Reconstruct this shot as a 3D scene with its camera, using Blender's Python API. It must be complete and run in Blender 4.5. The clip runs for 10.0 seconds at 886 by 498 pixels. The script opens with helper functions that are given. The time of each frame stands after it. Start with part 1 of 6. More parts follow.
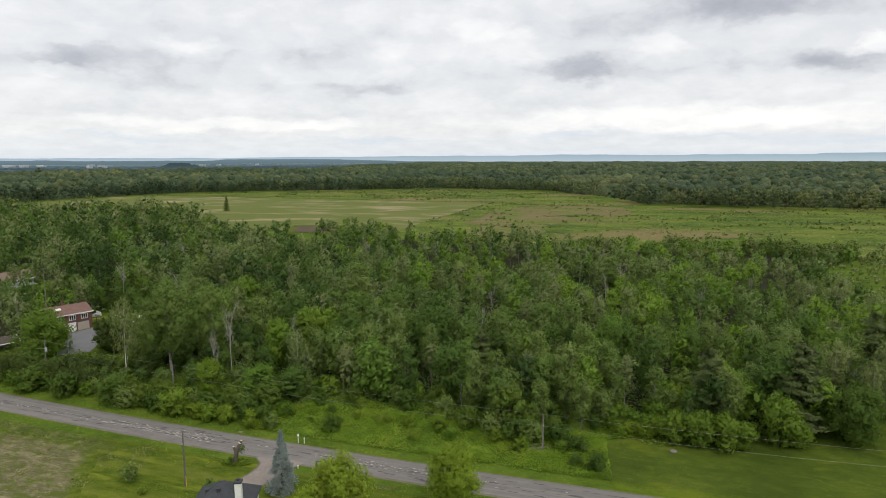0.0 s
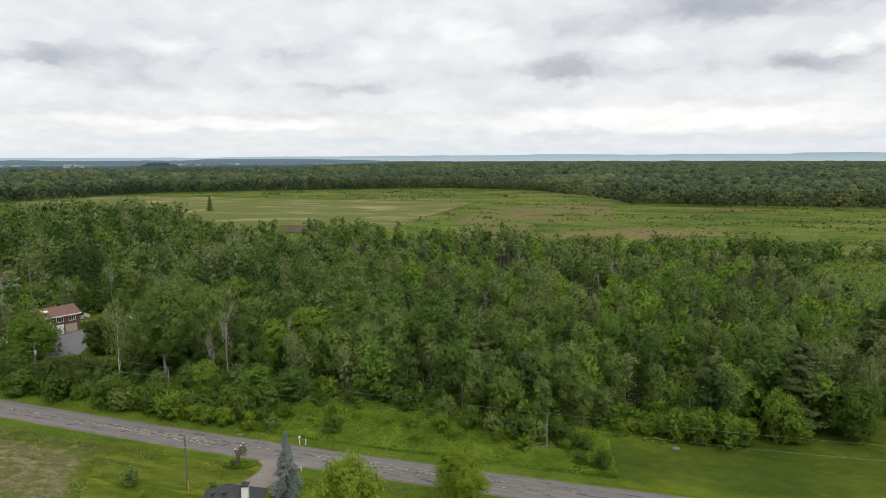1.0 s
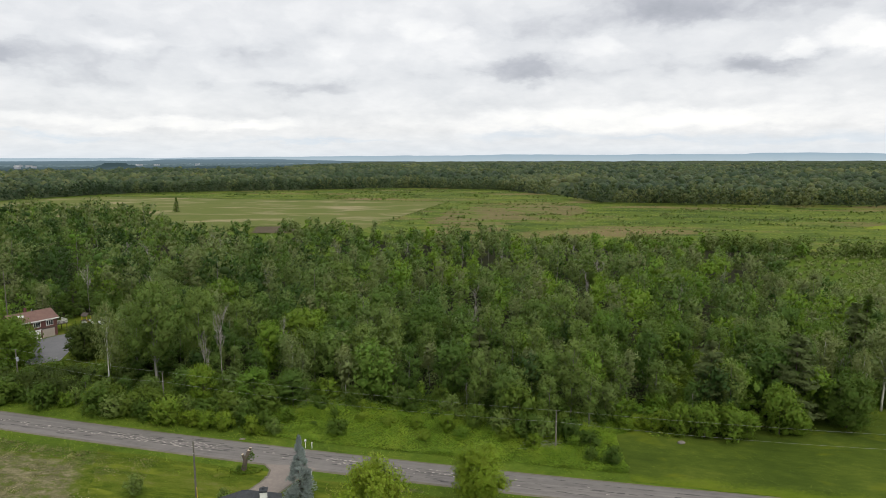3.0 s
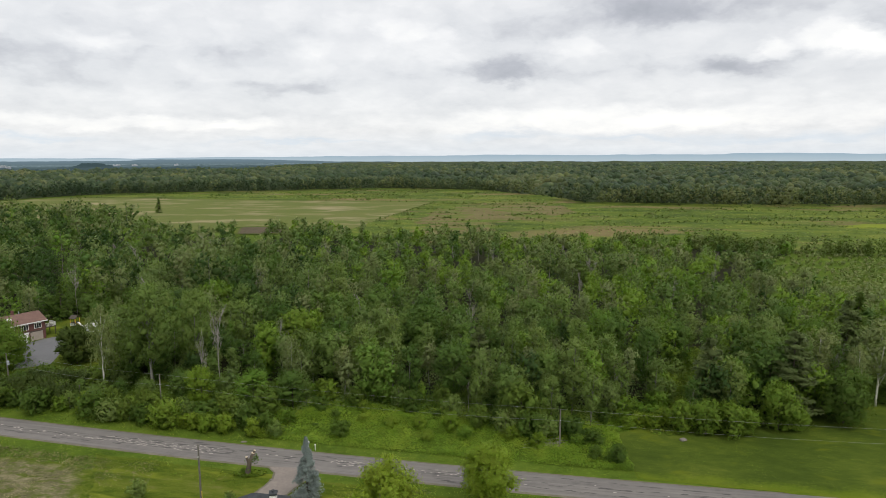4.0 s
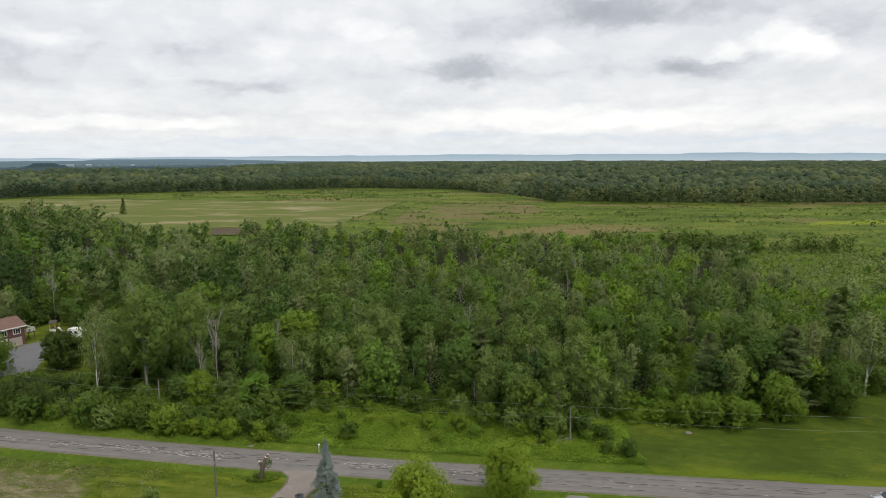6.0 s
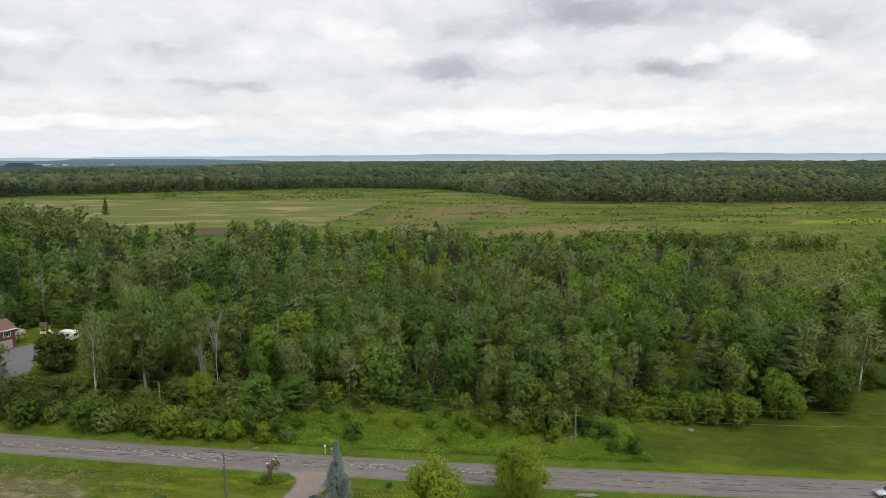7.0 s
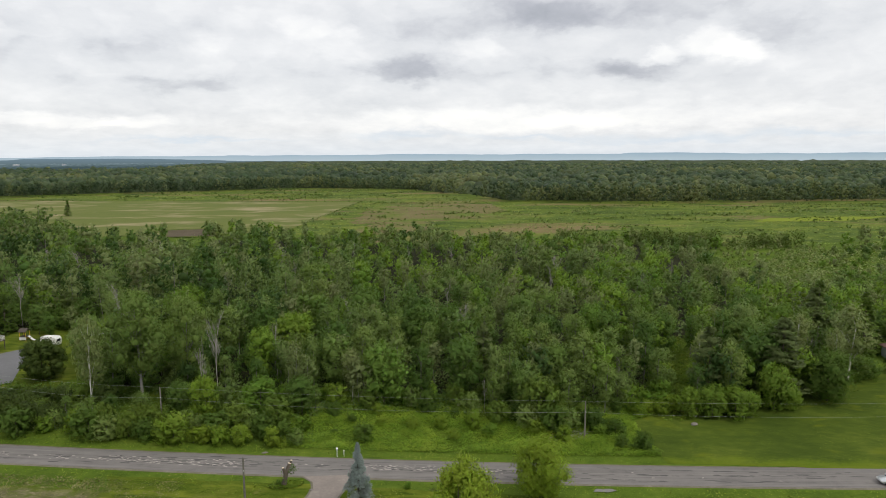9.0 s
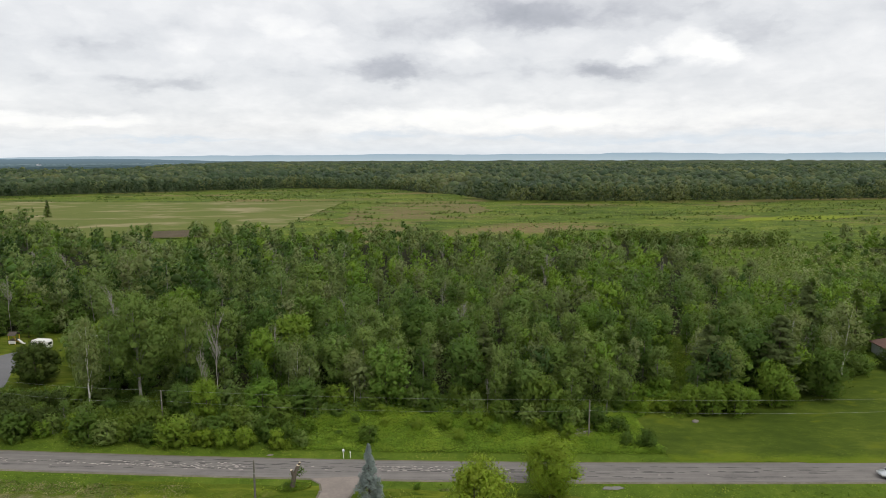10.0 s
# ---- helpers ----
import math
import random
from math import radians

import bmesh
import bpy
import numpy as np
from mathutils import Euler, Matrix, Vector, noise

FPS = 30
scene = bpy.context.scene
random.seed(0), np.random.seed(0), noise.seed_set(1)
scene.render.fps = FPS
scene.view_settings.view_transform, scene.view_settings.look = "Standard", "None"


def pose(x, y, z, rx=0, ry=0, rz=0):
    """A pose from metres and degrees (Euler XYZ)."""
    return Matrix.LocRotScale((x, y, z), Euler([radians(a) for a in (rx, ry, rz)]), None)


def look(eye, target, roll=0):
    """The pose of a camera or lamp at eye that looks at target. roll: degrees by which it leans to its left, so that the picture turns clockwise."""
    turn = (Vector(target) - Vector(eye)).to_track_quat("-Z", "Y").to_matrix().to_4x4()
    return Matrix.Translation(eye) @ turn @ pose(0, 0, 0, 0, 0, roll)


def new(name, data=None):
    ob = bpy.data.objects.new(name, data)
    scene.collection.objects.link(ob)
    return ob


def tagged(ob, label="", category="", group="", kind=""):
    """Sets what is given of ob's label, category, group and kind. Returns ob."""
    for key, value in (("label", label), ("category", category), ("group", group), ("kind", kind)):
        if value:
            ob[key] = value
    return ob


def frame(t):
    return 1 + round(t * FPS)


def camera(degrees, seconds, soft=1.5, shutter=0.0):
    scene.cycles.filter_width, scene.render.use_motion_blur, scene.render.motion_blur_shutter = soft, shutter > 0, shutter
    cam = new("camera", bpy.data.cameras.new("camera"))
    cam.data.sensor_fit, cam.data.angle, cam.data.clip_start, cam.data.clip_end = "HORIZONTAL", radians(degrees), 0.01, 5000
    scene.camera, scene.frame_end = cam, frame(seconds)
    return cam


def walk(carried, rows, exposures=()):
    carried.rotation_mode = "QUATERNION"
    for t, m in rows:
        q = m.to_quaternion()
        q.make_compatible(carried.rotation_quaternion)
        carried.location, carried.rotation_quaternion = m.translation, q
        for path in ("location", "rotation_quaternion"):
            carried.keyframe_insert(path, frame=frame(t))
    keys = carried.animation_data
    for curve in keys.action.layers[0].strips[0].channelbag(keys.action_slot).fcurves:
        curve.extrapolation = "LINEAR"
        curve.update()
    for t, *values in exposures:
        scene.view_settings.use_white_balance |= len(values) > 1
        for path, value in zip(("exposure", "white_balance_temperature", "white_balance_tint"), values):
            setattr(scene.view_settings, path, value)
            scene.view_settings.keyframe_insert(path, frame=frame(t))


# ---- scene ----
# ---- the camera and its flight ----
cam = camera(68.4, 10.0, 0.85)
PATH = [
    (0, (1.213, -0.299, 49.504), (1.205, 1.682, 49.225), -0.2),
    (0.5, (-0.528, 0.03, 49.417), (-0.509, 2.01, 49.137), -0.2),
    (1, (-2.354, 0.314, 49.31), (-2.306, 2.294, 49.03), -0.2),
    (1.5, (-4.195, 0.519, 49.186), (-4.119, 2.498, 48.905), -0.2),
    (2, (-6.041, 0.742, 49.082), (-5.936, 2.719, 48.802), -0.2),
    (2.5, (-7.898, 1.036, 49.026), (-7.766, 3.012, 48.746), -0.2),
    (4, (-13.418, 1.917, 48.87), (-13.202, 3.885, 48.591), -0.2),
    (4.5, (-15.308, 2.223, 48.82), (-15.064, 4.188, 48.54), -0.2),
    (5, (-17.221, 2.524, 48.788), (-16.95, 4.485, 48.508), -0.2),
    (5.5, (-19.234, 2.834, 48.772), (-18.934, 4.792, 48.492), -0.2),
    (7, (-25.183, 3.799, 48.807), (-24.8, 5.742, 48.526), -0.2),
    (7.5, (-27.146, 4.232, 48.803), (-26.736, 6.169, 48.523), -0.1),
    (8, (-29.134, 4.693, 48.8), (-28.695, 6.624, 48.519), -0.2),
    (8.5, (-31.052, 5.167, 48.782), (-30.585, 7.091, 48.501), -0.2),
    (9, (-32.94, 5.643, 48.806), (-32.447, 7.561, 48.524), -0.2),
    (9.5, (-34.901, 6.137, 48.826), (-34.38, 8.047, 48.544), -0.2),
    (10, (-36.868, 6.661, 48.848), (-36.319, 8.564, 48.566), -0.2),
]
walk(cam, [(t, look(eye, target, roll)) for t, eye, target, roll in PATH])

# ---- world: overcast sky with broken cloud, one soft sun ----
SUN_EL, SUN_AZ = 52.0, 150.0
world = bpy.data.worlds.new("overcast_sky")
scene.world = world
world.use_nodes = True
wt = world.node_tree
wt.nodes.clear()


class Net:
    """Small helper to wire shader nodes."""

    def __init__(self, tree):
        self.tree = tree

    def add(self, kind, **props):
        n = self.tree.nodes.new(kind)
        for k, v in props.items():
            setattr(n, k, v)
        return n

    def link(self, a, b):
        self.tree.links.new(a, b)

    def put(self, sock, v):
        if hasattr(v, "links"):
            self.link(v, sock)
        else:
            sock.default_value = v

    def math(self, op, a, b=0.0, c=0.0, clamp=False):
        n = self.add("ShaderNodeMath", operation=op, use_clamp=clamp)
        self.put(n.inputs[0], a)
        self.put(n.inputs[1], b)
        self.put(n.inputs[2], c)
        return n.outputs[0]

    def mix(self, f, a, b, mode="MIX"):
        n = self.add("ShaderNodeMix", data_type="RGBA", blend_type=mode)
        self.put(n.inputs[0], f)
        self.put(n.inputs[6], a)
        self.put(n.inputs[7], b)
        return n.outputs[2]

    def noise(self, vec, scale, detail=4.0, rough=0.55, distort=0.0):
        n = self.add("ShaderNodeTexNoise")
        self.put(n.inputs["Vector"], vec)
        n.inputs["Scale"].default_value = scale
        n.inputs["Detail"].default_value = detail
        n.inputs["Roughness"].default_value = rough
        n.inputs["Distortion"].default_value = distort
        return n.outputs[0]

    def ramp(self, f, stops, mode="LINEAR"):
        n = self.add("ShaderNodeValToRGB")
        n.color_ramp.interpolation = mode
        els = n.color_ramp.elements
        while len(els) < len(stops):
            els.new(0.5)
        for e, (p, c) in zip(els, stops):
            e.position = p
            e.color = (*c, 1) if len(c) == 3 else c
        self.put(n.inputs[0], f)
        return n.outputs[0]

    def span(self, v, a, b, c=0.0, d=1.0):
        n = self.add("ShaderNodeMapRange", clamp=True)
        self.put(n.inputs[0], v)
        for i, q in enumerate((a, b, c, d)):
            n.inputs[i + 1].default_value = q
        return n.outputs[0]

    def mapping(self, vec, scale=(1, 1, 1), rot=(0, 0, 0), loc=(0, 0, 0)):
        n = self.add("ShaderNodeMapping")
        self.put(n.inputs["Vector"], vec)
        n.inputs["Scale"].default_value = scale
        n.inputs["Rotation"].default_value = rot
        n.inputs["Location"].default_value = loc
        return n.outputs[0]

    def bump(self, height, strength=0.3, dist=0.05):
        n = self.add("ShaderNodeBump")
        n.inputs["Strength"].default_value = strength
        n.inputs["Distance"].default_value = dist
        self.put(n.inputs["Height"], height)
        return n.outputs[0]


# cloud masses: azimuth, elevation, half width, half height in degrees, depth of tone
DARK_CLOUDS = [
    (11.6, 7.4, 3.9, 1.2, 0.46), (15.0, 6.9, 4.0, 0.9, 0.22), (30.2, 6.9, 3.0, 0.9, 0.42), (33.6, 7.8, 2.4, 0.7, 0.30), (24.0, 6.9, 4.4, 0.9, 0.28),
    (22.0, 11.9, 5.0, 1.7, 0.40), (30.5, 11.2, 8.0, 1.3, 0.36), (41.5, 9.4, 5.0, 1.2, 0.16), (-8.6, 5.9, 3.0, 0.7, 0.32), (-4.5, 6.0, 2.4, 0.6, 0.24),
    (-10.8, 8.3, 3.4, 1.3, 0.24), (-15.0, 6.0, 2.2, 0.6, 0.15), (-24.0, 7.2, 8.0, 1.3, 0.30), (-22.0, 5.8, 4.0, 0.6, 0.16), (-30.0, 7.3, 5.0, 1.1, 0.22),
    (12.5, 10.8, 6.0, 1.6, 0.18), (2.0, 7.3, 3.4, 0.8, 0.15), (-24.0, 3.9, 9.0, 0.5, 0.12),
]
BRIGHT_CLOUDS = [
    (3.0, 10.2, 2.0, 0.9, 0.24), (5.4, 9.4, 1.5, 1.2, 0.20), (17.7, 9.0, 1.9, 0.8, 0.26), (38.6, 8.0, 1.9, 0.9, 0.42), (32.4, 8.2, 1.3, 0.7, 0.36),
    (36.2, 8.9, 2.0, 0.8, 0.34), (-18.5, 2.8, 10.0, 0.5, 0.24), (-10.5, 2.9, 2.0, 0.6, 0.18), (18.0, 3.1, 13.0, 0.9, 0.26), (-21.0, 8.7, 2.0, 0.6, 0.15),
    (-30.0, 6.5, 2.4, 0.4, 0.2), (34.0, 3.2, 10.0, 0.8, 0.16), (-2.5, 8.9, 3.0, 0.9, 0.12),
]
# blue-grey streaks just over the horizon
STREAKS = [(-26, 1.6, 5, 0.28), (11.1, 1.8, 5, 0.42), (33.7, 1.4, 7, 0.34), (22, 1.6, 6, 0.28), (44, 1.7, 7, 0.3), (-6, 1.3, 7, 0.22)]
w = Net(wt)
d = w.add("ShaderNodeTexCoord").outputs["Generated"]
sep = w.add("ShaderNodeSeparateXYZ")
w.link(d, sep.inputs[0])
dx, dy, dz = sep.outputs
az = w.math("MULTIPLY", w.math("ARCTAN2", dx, dy), 57.29578)
el = w.math("MULTIPLY", w.math("ARCSINE", dz), 57.29578)
den = w.math("ADD", w.math("MAXIMUM", dz, 0.0), 0.045)
flat = w.add("ShaderNodeCombineXYZ")
w.link(w.math("DIVIDE", dx, den), flat.inputs[0])
w.link(w.math("DIVIDE", dy, den), flat.inputs[1])
sky_plane = flat.outputs[0]
plain_angle = w.add("ShaderNodeCombineXYZ")
w.link(w.math("MULTIPLY", az, 0.155), plain_angle.inputs[0])
w.link(w.math("MULTIPLY", w.math("POWER", w.math("MAXIMUM", el, 0.01), 0.8), 0.62), plain_angle.inputs[1])
warp = w.add("ShaderNodeTexNoise")
warp.inputs["Scale"].default_value, warp.inputs["Detail"].default_value, warp.inputs["Roughness"].default_value = 1.5, 6.0, 0.6
w.link(plain_angle.outputs[0], warp.inputs["Vector"])
wsep = w.add("ShaderNodeSeparateXYZ")
w.link(warp.outputs[1], wsep.inputs[0])
ang = w.add("ShaderNodeCombineXYZ")
w.link(w.math("ADD", az, w.math("MULTIPLY", w.math("SUBTRACT", wsep.outputs[0], 0.5), 6.5)), ang.inputs[0])
w.link(w.math("ADD", el, w.math("MULTIPLY", w.math("SUBTRACT", wsep.outputs[1], 0.5), 2.6)), ang.inputs[1])


def lump(a, e, sa, se, full=0.85):
    m = w.add("ShaderNodeMapping")
    w.link(ang.outputs[0], m.inputs["Vector"])
    m.inputs["Location"].default_value = (-a / sa / 1.6, -e / se / 1.6, 0)
    m.inputs["Scale"].default_value = (1 / sa / 1.6, 1 / se / 1.6, 0)
    gtex = w.add("ShaderNodeTexGradient", gradient_type="SPHERICAL")
    w.link(m.outputs[0], gtex.inputs[0])
    edge = w.add("ShaderNodeMapRange", interpolation_type="SMOOTHSTEP")
    w.link(gtex.outputs[1], edge.inputs[0])
    edge.inputs[2].default_value = full
    return edge.outputs[0]


cover = w.noise(sky_plane, 0.45, 6.0, 0.55, 0.0)
puff = w.noise(plain_angle.outputs[0], 0.85, 8.0, 0.56, 0.15)
heap = w.add("ShaderNodeTexVoronoi", feature="SMOOTH_F1")
heap.inputs["Scale"].default_value, heap.inputs["Detail"].default_value = 1.6, 3.0
heap.inputs["Roughness"].default_value, heap.inputs["Smoothness"].default_value = 0.5, 0.6
swirl = w.add("ShaderNodeVectorMath", operation="MULTIPLY_ADD")
w.link(warp.outputs[1], swirl.inputs[0])
swirl.inputs[1].default_value = (0.9, 0.9, 0.0)
w.link(plain_angle.outputs[0], swirl.inputs[2])
w.link(swirl.outputs[0], heap.inputs["Vector"])
tone = w.math("ADD", w.math("MULTIPLY", w.math("SUBTRACT", cover, 0.5), 0.20), w.math("MULTIPLY", w.math("SUBTRACT", puff, 0.5), 0.42))
tone = w.math("ADD", tone, w.math("MULTIPLY", w.math("SUBTRACT", 0.42, heap.outputs["Distance"]), 0.20))
tone = w.math("MULTIPLY", tone, w.span(el, 0.5, 7.0, 0.62, 1.0))
# small broken puffs in rows low over the horizon
rows = w.noise(plain_angle.outputs[0], 3.2, 6.0, 0.6)
tone = w.math("ADD", tone, w.math("MULTIPLY", w.math("SUBTRACT", rows, 0.5), w.span(el, 2.0, 7.0, 0.42, 0.10)))
for clouds, gain, full in ((DARK_CLOUDS, -0.62, 0.95), (BRIGHT_CLOUDS, 0.85, 0.7)):
    for a, e, sa, se, amt in clouds:
        tone = w.math("MULTIPLY_ADD", lump(a, e, sa, se, full), amt * gain, tone)
tone = w.math("ADD", tone, 0.715)
cloud = w.ramp(tone, [(0.0, (0.28, 0.30, 0.33)), (0.3, (0.47, 0.48, 0.52)), (0.52, (0.70, 0.71, 0.73)), (0.75, (0.84, 0.84, 0.845)), (1.0, (0.98, 0.97, 0.94))])
blue = w.ramp(w.span(el, -1.0, 5.0), [(0.0, (0.50, 0.62, 0.74)), (0.25, (0.60, 0.70, 0.80)), (1.0, (0.50, 0.58, 0.70))])
thin = 0.0
for a, e, sa, se in STREAKS:
    thin = w.math("MULTIPLY_ADD", lump(a, e, sa, se, 1.3), 0.55, thin)
low = w.math("MULTIPLY", w.span(el, 0.0, 2.2, 1.0, 0.0), 0.42)
cloud = w.mix(w.math("MINIMUM", w.math("ADD", thin, low), 0.8), cloud, blue)
nishita = w.add("ShaderNodeTexSky", sky_type="NISHITA", sun_disc=False, sun_elevation=radians(SUN_EL), sun_rotation=radians(SUN_AZ))
clear = w.mix(1.0, nishita.outputs[0], (0.08, 0.08, 0.08, 1), "MULTIPLY")
sky_colour = w.mix(0.9, clear, cloud)
bg = w.add("ShaderNodeBackground")
w.link(sky_colour, bg.inputs[0])
bg.inputs[1].default_value = 1.16
w.link(bg.outputs[0], w.add("ShaderNodeOutputWorld").inputs[0])

sun_data = bpy.data.lights.new("sun", "SUN")
sun_data.energy, sun_data.angle, sun_data.color = 1.5, radians(25), (1.0, 0.96, 0.88)
sun = new("sun", sun_data)
sun.matrix_world = pose(0, 0, 300, 90 - SUN_EL, 0, 180 - SUN_AZ)
scene.view_settings.exposure = 0.0


# ---- materials ----
def material(name, rough=0.8, spec=0.3, metal=0.0):
    m = bpy.data.materials.new(name)
    m.use_nodes = True
    n = Net(m.node_tree)
    b = m.node_tree.nodes["Principled BSDF"]
    b.inputs["Roughness"].default_value = rough
    b.inputs["Metallic"].default_value = metal
    b.inputs["Specular IOR Level"].default_value = spec
    return m, n, b


def place(n):
    return n.add("ShaderNodeNewGeometry").outputs["Position"]


def plain(name, rgb, rough=0.7, vary=0.15, scale=1.5, bump=0.1, spec=0.3, metal=0.0):
    """Paint, wood, metal: a base colour with fine grain and broad wear."""
    m, n, b = material(name, rough, spec, metal)
    p = n.add("ShaderNodeTexCoord").outputs["Object"]
    f = n.noise(p, scale, 5.0)
    g = n.noise(p, scale * 12, 3.0)
    lo = tuple(c * (1 - vary) for c in rgb)
    hi = tuple(min(1, c * (1 + vary)) for c in rgb)
    col = n.ramp(n.math("ADD", n.math("MULTIPLY", f, 0.7), n.math("MULTIPLY", g, 0.3)), [(0.3, lo), (0.7, hi)])
    n.link(col, b.inputs["Base Color"])
    if bump:
        n.link(n.bump(g, bump, 0.02), b.inputs["Normal"])
    return m


def leaf(name, stops, by_object=True, gloss=0.6, through_light=0.3, speck=0.3, drift=0.9, patch=0.45):
    """Foliage: tree-to-tree tint, leaf-to-leaf variation, some light through the leaf."""
    m, n, b = material(name, gloss, 0.08)
    geo = n.add("ShaderNodeNewGeometry")
    if by_object:
        tint = n.add("ShaderNodeObjectInfo").outputs["Random"]
    else:
        tint = n.add("ShaderNodeAttribute", attribute_name="tint").outputs["Fac"]
    col = n.ramp(tint, stops)
    isl = geo.outputs["Random Per Island"]
    big = n.noise(geo.outputs["Position"], patch, 3.0)
    val = n.math("ADD", n.math("MULTIPLY", n.math("SUBTRACT", isl, 0.5), speck), n.math("ADD", 1.0, n.math("MULTIPLY", n.math("SUBTRACT", big, 0.5), drift)))
    hsv = n.add("ShaderNodeHueSaturation")
    n.link(col, hsv.inputs["Color"])
    n.link(val, hsv.inputs["Value"])
    n.link(n.math("ADD", 0.484, n.math("MULTIPLY", isl, 0.024)), hsv.inputs["Hue"])
    n.link(hsv.outputs[0], b.inputs["Base Color"])
    tr = n.add("ShaderNodeBsdfTranslucent")
    k = through_light * 2.4
    n.link(n.mix(1.0, hsv.outputs[0], (k, k * 1.1, k * 0.6, 1), "MULTIPLY"), tr.inputs[0])
    both = n.add("ShaderNodeAddShader")
    n.link(b.outputs[0], both.inputs[0])
    n.link(tr.outputs[0], both.inputs[1])
    n.link(both.outputs[0], m.node_tree.nodes["Material Output"].inputs[0])
    return m


def turf(name, stops, scale=0.5, fine=6.0, stretch=None, rough=0.9, bump=0.5, patch=None, under=None):
    """Grass and soil sheets: broad patches, tufts and fine grain in world metres."""
    m, n, b = material(name, rough, 0.04)
    p = place(n)
    q = n.mapping(n.mapping(p, rot=stretch[1]), stretch[0]) if stretch else p
    broad = n.noise(q, scale, 5.0, 0.6)
    mid = n.noise(q, scale * 5, 4.0, 0.6)
    tuft = n.noise(p, fine, 3.0, 0.7)
    f = n.math("ADD", n.math("MULTIPLY", broad, 0.5), n.math("ADD", n.math("MULTIPLY", mid, 0.28), n.math("MULTIPLY", tuft, 0.22)))
    col = n.ramp(f, stops)
    if patch:
        rgb, psc, lo, hi = patch
        k = n.span(n.noise(q, psc, 4.0, 0.55, 0.4), lo, hi)
        col = n.mix(k, col, (*rgb, 1))
    if under:
        # grass grows in from the edge in ragged tongues
        cover = n.add("ShaderNodeAttribute", attribute_name="cover").outputs["Fac"]
        rag = n.math("ADD", n.math("MULTIPLY", n.noise(q, 0.35, 5.0, 0.6), 0.9), n.math("MULTIPLY", n.noise(p, 1.6, 4.0, 0.65), 0.7))
        k = n.span(n.math("ADD", n.math("MULTIPLY", cover, 0.9), n.math("SUBTRACT", rag, 0.8)), 0.28, 0.62)
        col = n.mix(k, n.ramp(f, under), col)
    n.link(col, b.inputs["Base Color"])
    n.link(n.bump(n.math("ADD", tuft, mid), bump, 0.15), b.inputs["Normal"])
    return m


GREEN = [(0.0, (0.044, 0.082, 0.016)), (0.35, (0.064, 0.110, 0.021)), (0.6, (0.084, 0.127, 0.029)), (0.8, (0.104, 0.140, 0.042)), (1.0, (0.084, 0.150, 0.020))]
M_LEAF = leaf("leaf_green", GREEN)
M_LEAF_BRIGHT = leaf("leaf_bright", [(0.0, (0.070, 0.128, 0.015)), (0.5, (0.094, 0.150, 0.018)), (1.0, (0.122, 0.168, 0.020))])
M_LEAF_LIME = leaf("leaf_lime", [(0.0, (0.102, 0.156, 0.016)), (1.0, (0.128, 0.176, 0.018))])
M_LEAF_GREY = leaf("leaf_poplar", [(0.0, (0.082, 0.124, 0.028)), (0.5, (0.104, 0.150, 0.036)), (1.0, (0.120, 0.160, 0.044))])
M_LEAF_DARK = leaf("leaf_dark", [(0.0, (0.054, 0.090, 0.015)), (1.0, (0.070, 0.106, 0.018))])
M_LEAF_BUSH = leaf("leaf_bush", [(0.0, (0.044, 0.078, 0.013)), (0.5, (0.060, 0.100, 0.016)), (1.0, (0.086, 0.124, 0.019))])
M_LEAF_FRESH = leaf("leaf_fresh", [(0.0, (0.070, 0.118, 0.016)), (1.0, (0.098, 0.150, 0.018))])
M_LEAF_DOME = leaf("leaf_dome", [(0.0, (0.036, 0.056, 0.012)), (1.0, (0.048, 0.070, 0.014))])
M_LEAF_PALE = leaf("leaf_birch", [(0.0, (0.120, 0.150, 0.055)), (1.0, (0.150, 0.170, 0.070))])
M_PINE = leaf("needle_pine", [(0.0, (0.072, 0.098, 0.034)), (1.0, (0.094, 0.122, 0.040))], through_light=0.2)
M_BLUE = leaf("needle_blue", [(0.0, (0.155, 0.185, 0.175)), (1.0, (0.17, 0.20, 0.19))], through_light=0.12, speck=0.7)
M_LEAF_NEAR = leaf("leaf_near", [(0.0, (0.125, 0.175, 0.016)), (1.0, (0.140, 0.185, 0.018))], speck=0.6, drift=0.5)
M_WOODLAND = leaf("leaf_woodland", [(0.0, (0.030, 0.058, 0.014)), (0.2, (0.050, 0.092, 0.019)), (0.45, (0.076, 0.121, 0.029)), (0.62, (0.106, 0.140, 0.047)), (0.74, (0.124, 0.142, 0.062)), (0.86, (0.082, 0.142, 0.022)), (1.0, (0.108, 0.170, 0.022))], by_object=False, speck=0.35)
# far leaves: blue-grey distance haze is mixed into the base colours
M_FAR = leaf("leaf_far_hazed", [(0.0, (0.034, 0.054, 0.030)), (0.4, (0.052, 0.074, 0.037)), (0.7, (0.072, 0.092, 0.042)), (1.0, (0.102, 0.116, 0.050))], by_object=False, through_light=0.4, speck=0.22, drift=0.8, patch=0.06)
M_HERB = leaf("herb", [(0.0, (0.068, 0.118, 0.014)), (0.3, (0.094, 0.158, 0.015)), (0.6, (0.122, 0.200, 0.018)), (1.0, (0.175, 0.235, 0.025))], by_object=False, through_light=0.22)
M_SCRUB = leaf("scrub", [(0.0, (0.074, 0.112, 0.022)), (0.5, (0.108, 0.142, 0.040)), (1.0, (0.165, 0.178, 0.085))], by_object=False)
M_MEADOW_BUSH = leaf("meadow_bush", [(0.0, (0.060, 0.094, 0.020)), (0.5, (0.082, 0.120, 0.028)), (1.0, (0.130, 0.150, 0.060))], by_object=False, drift=0.5)
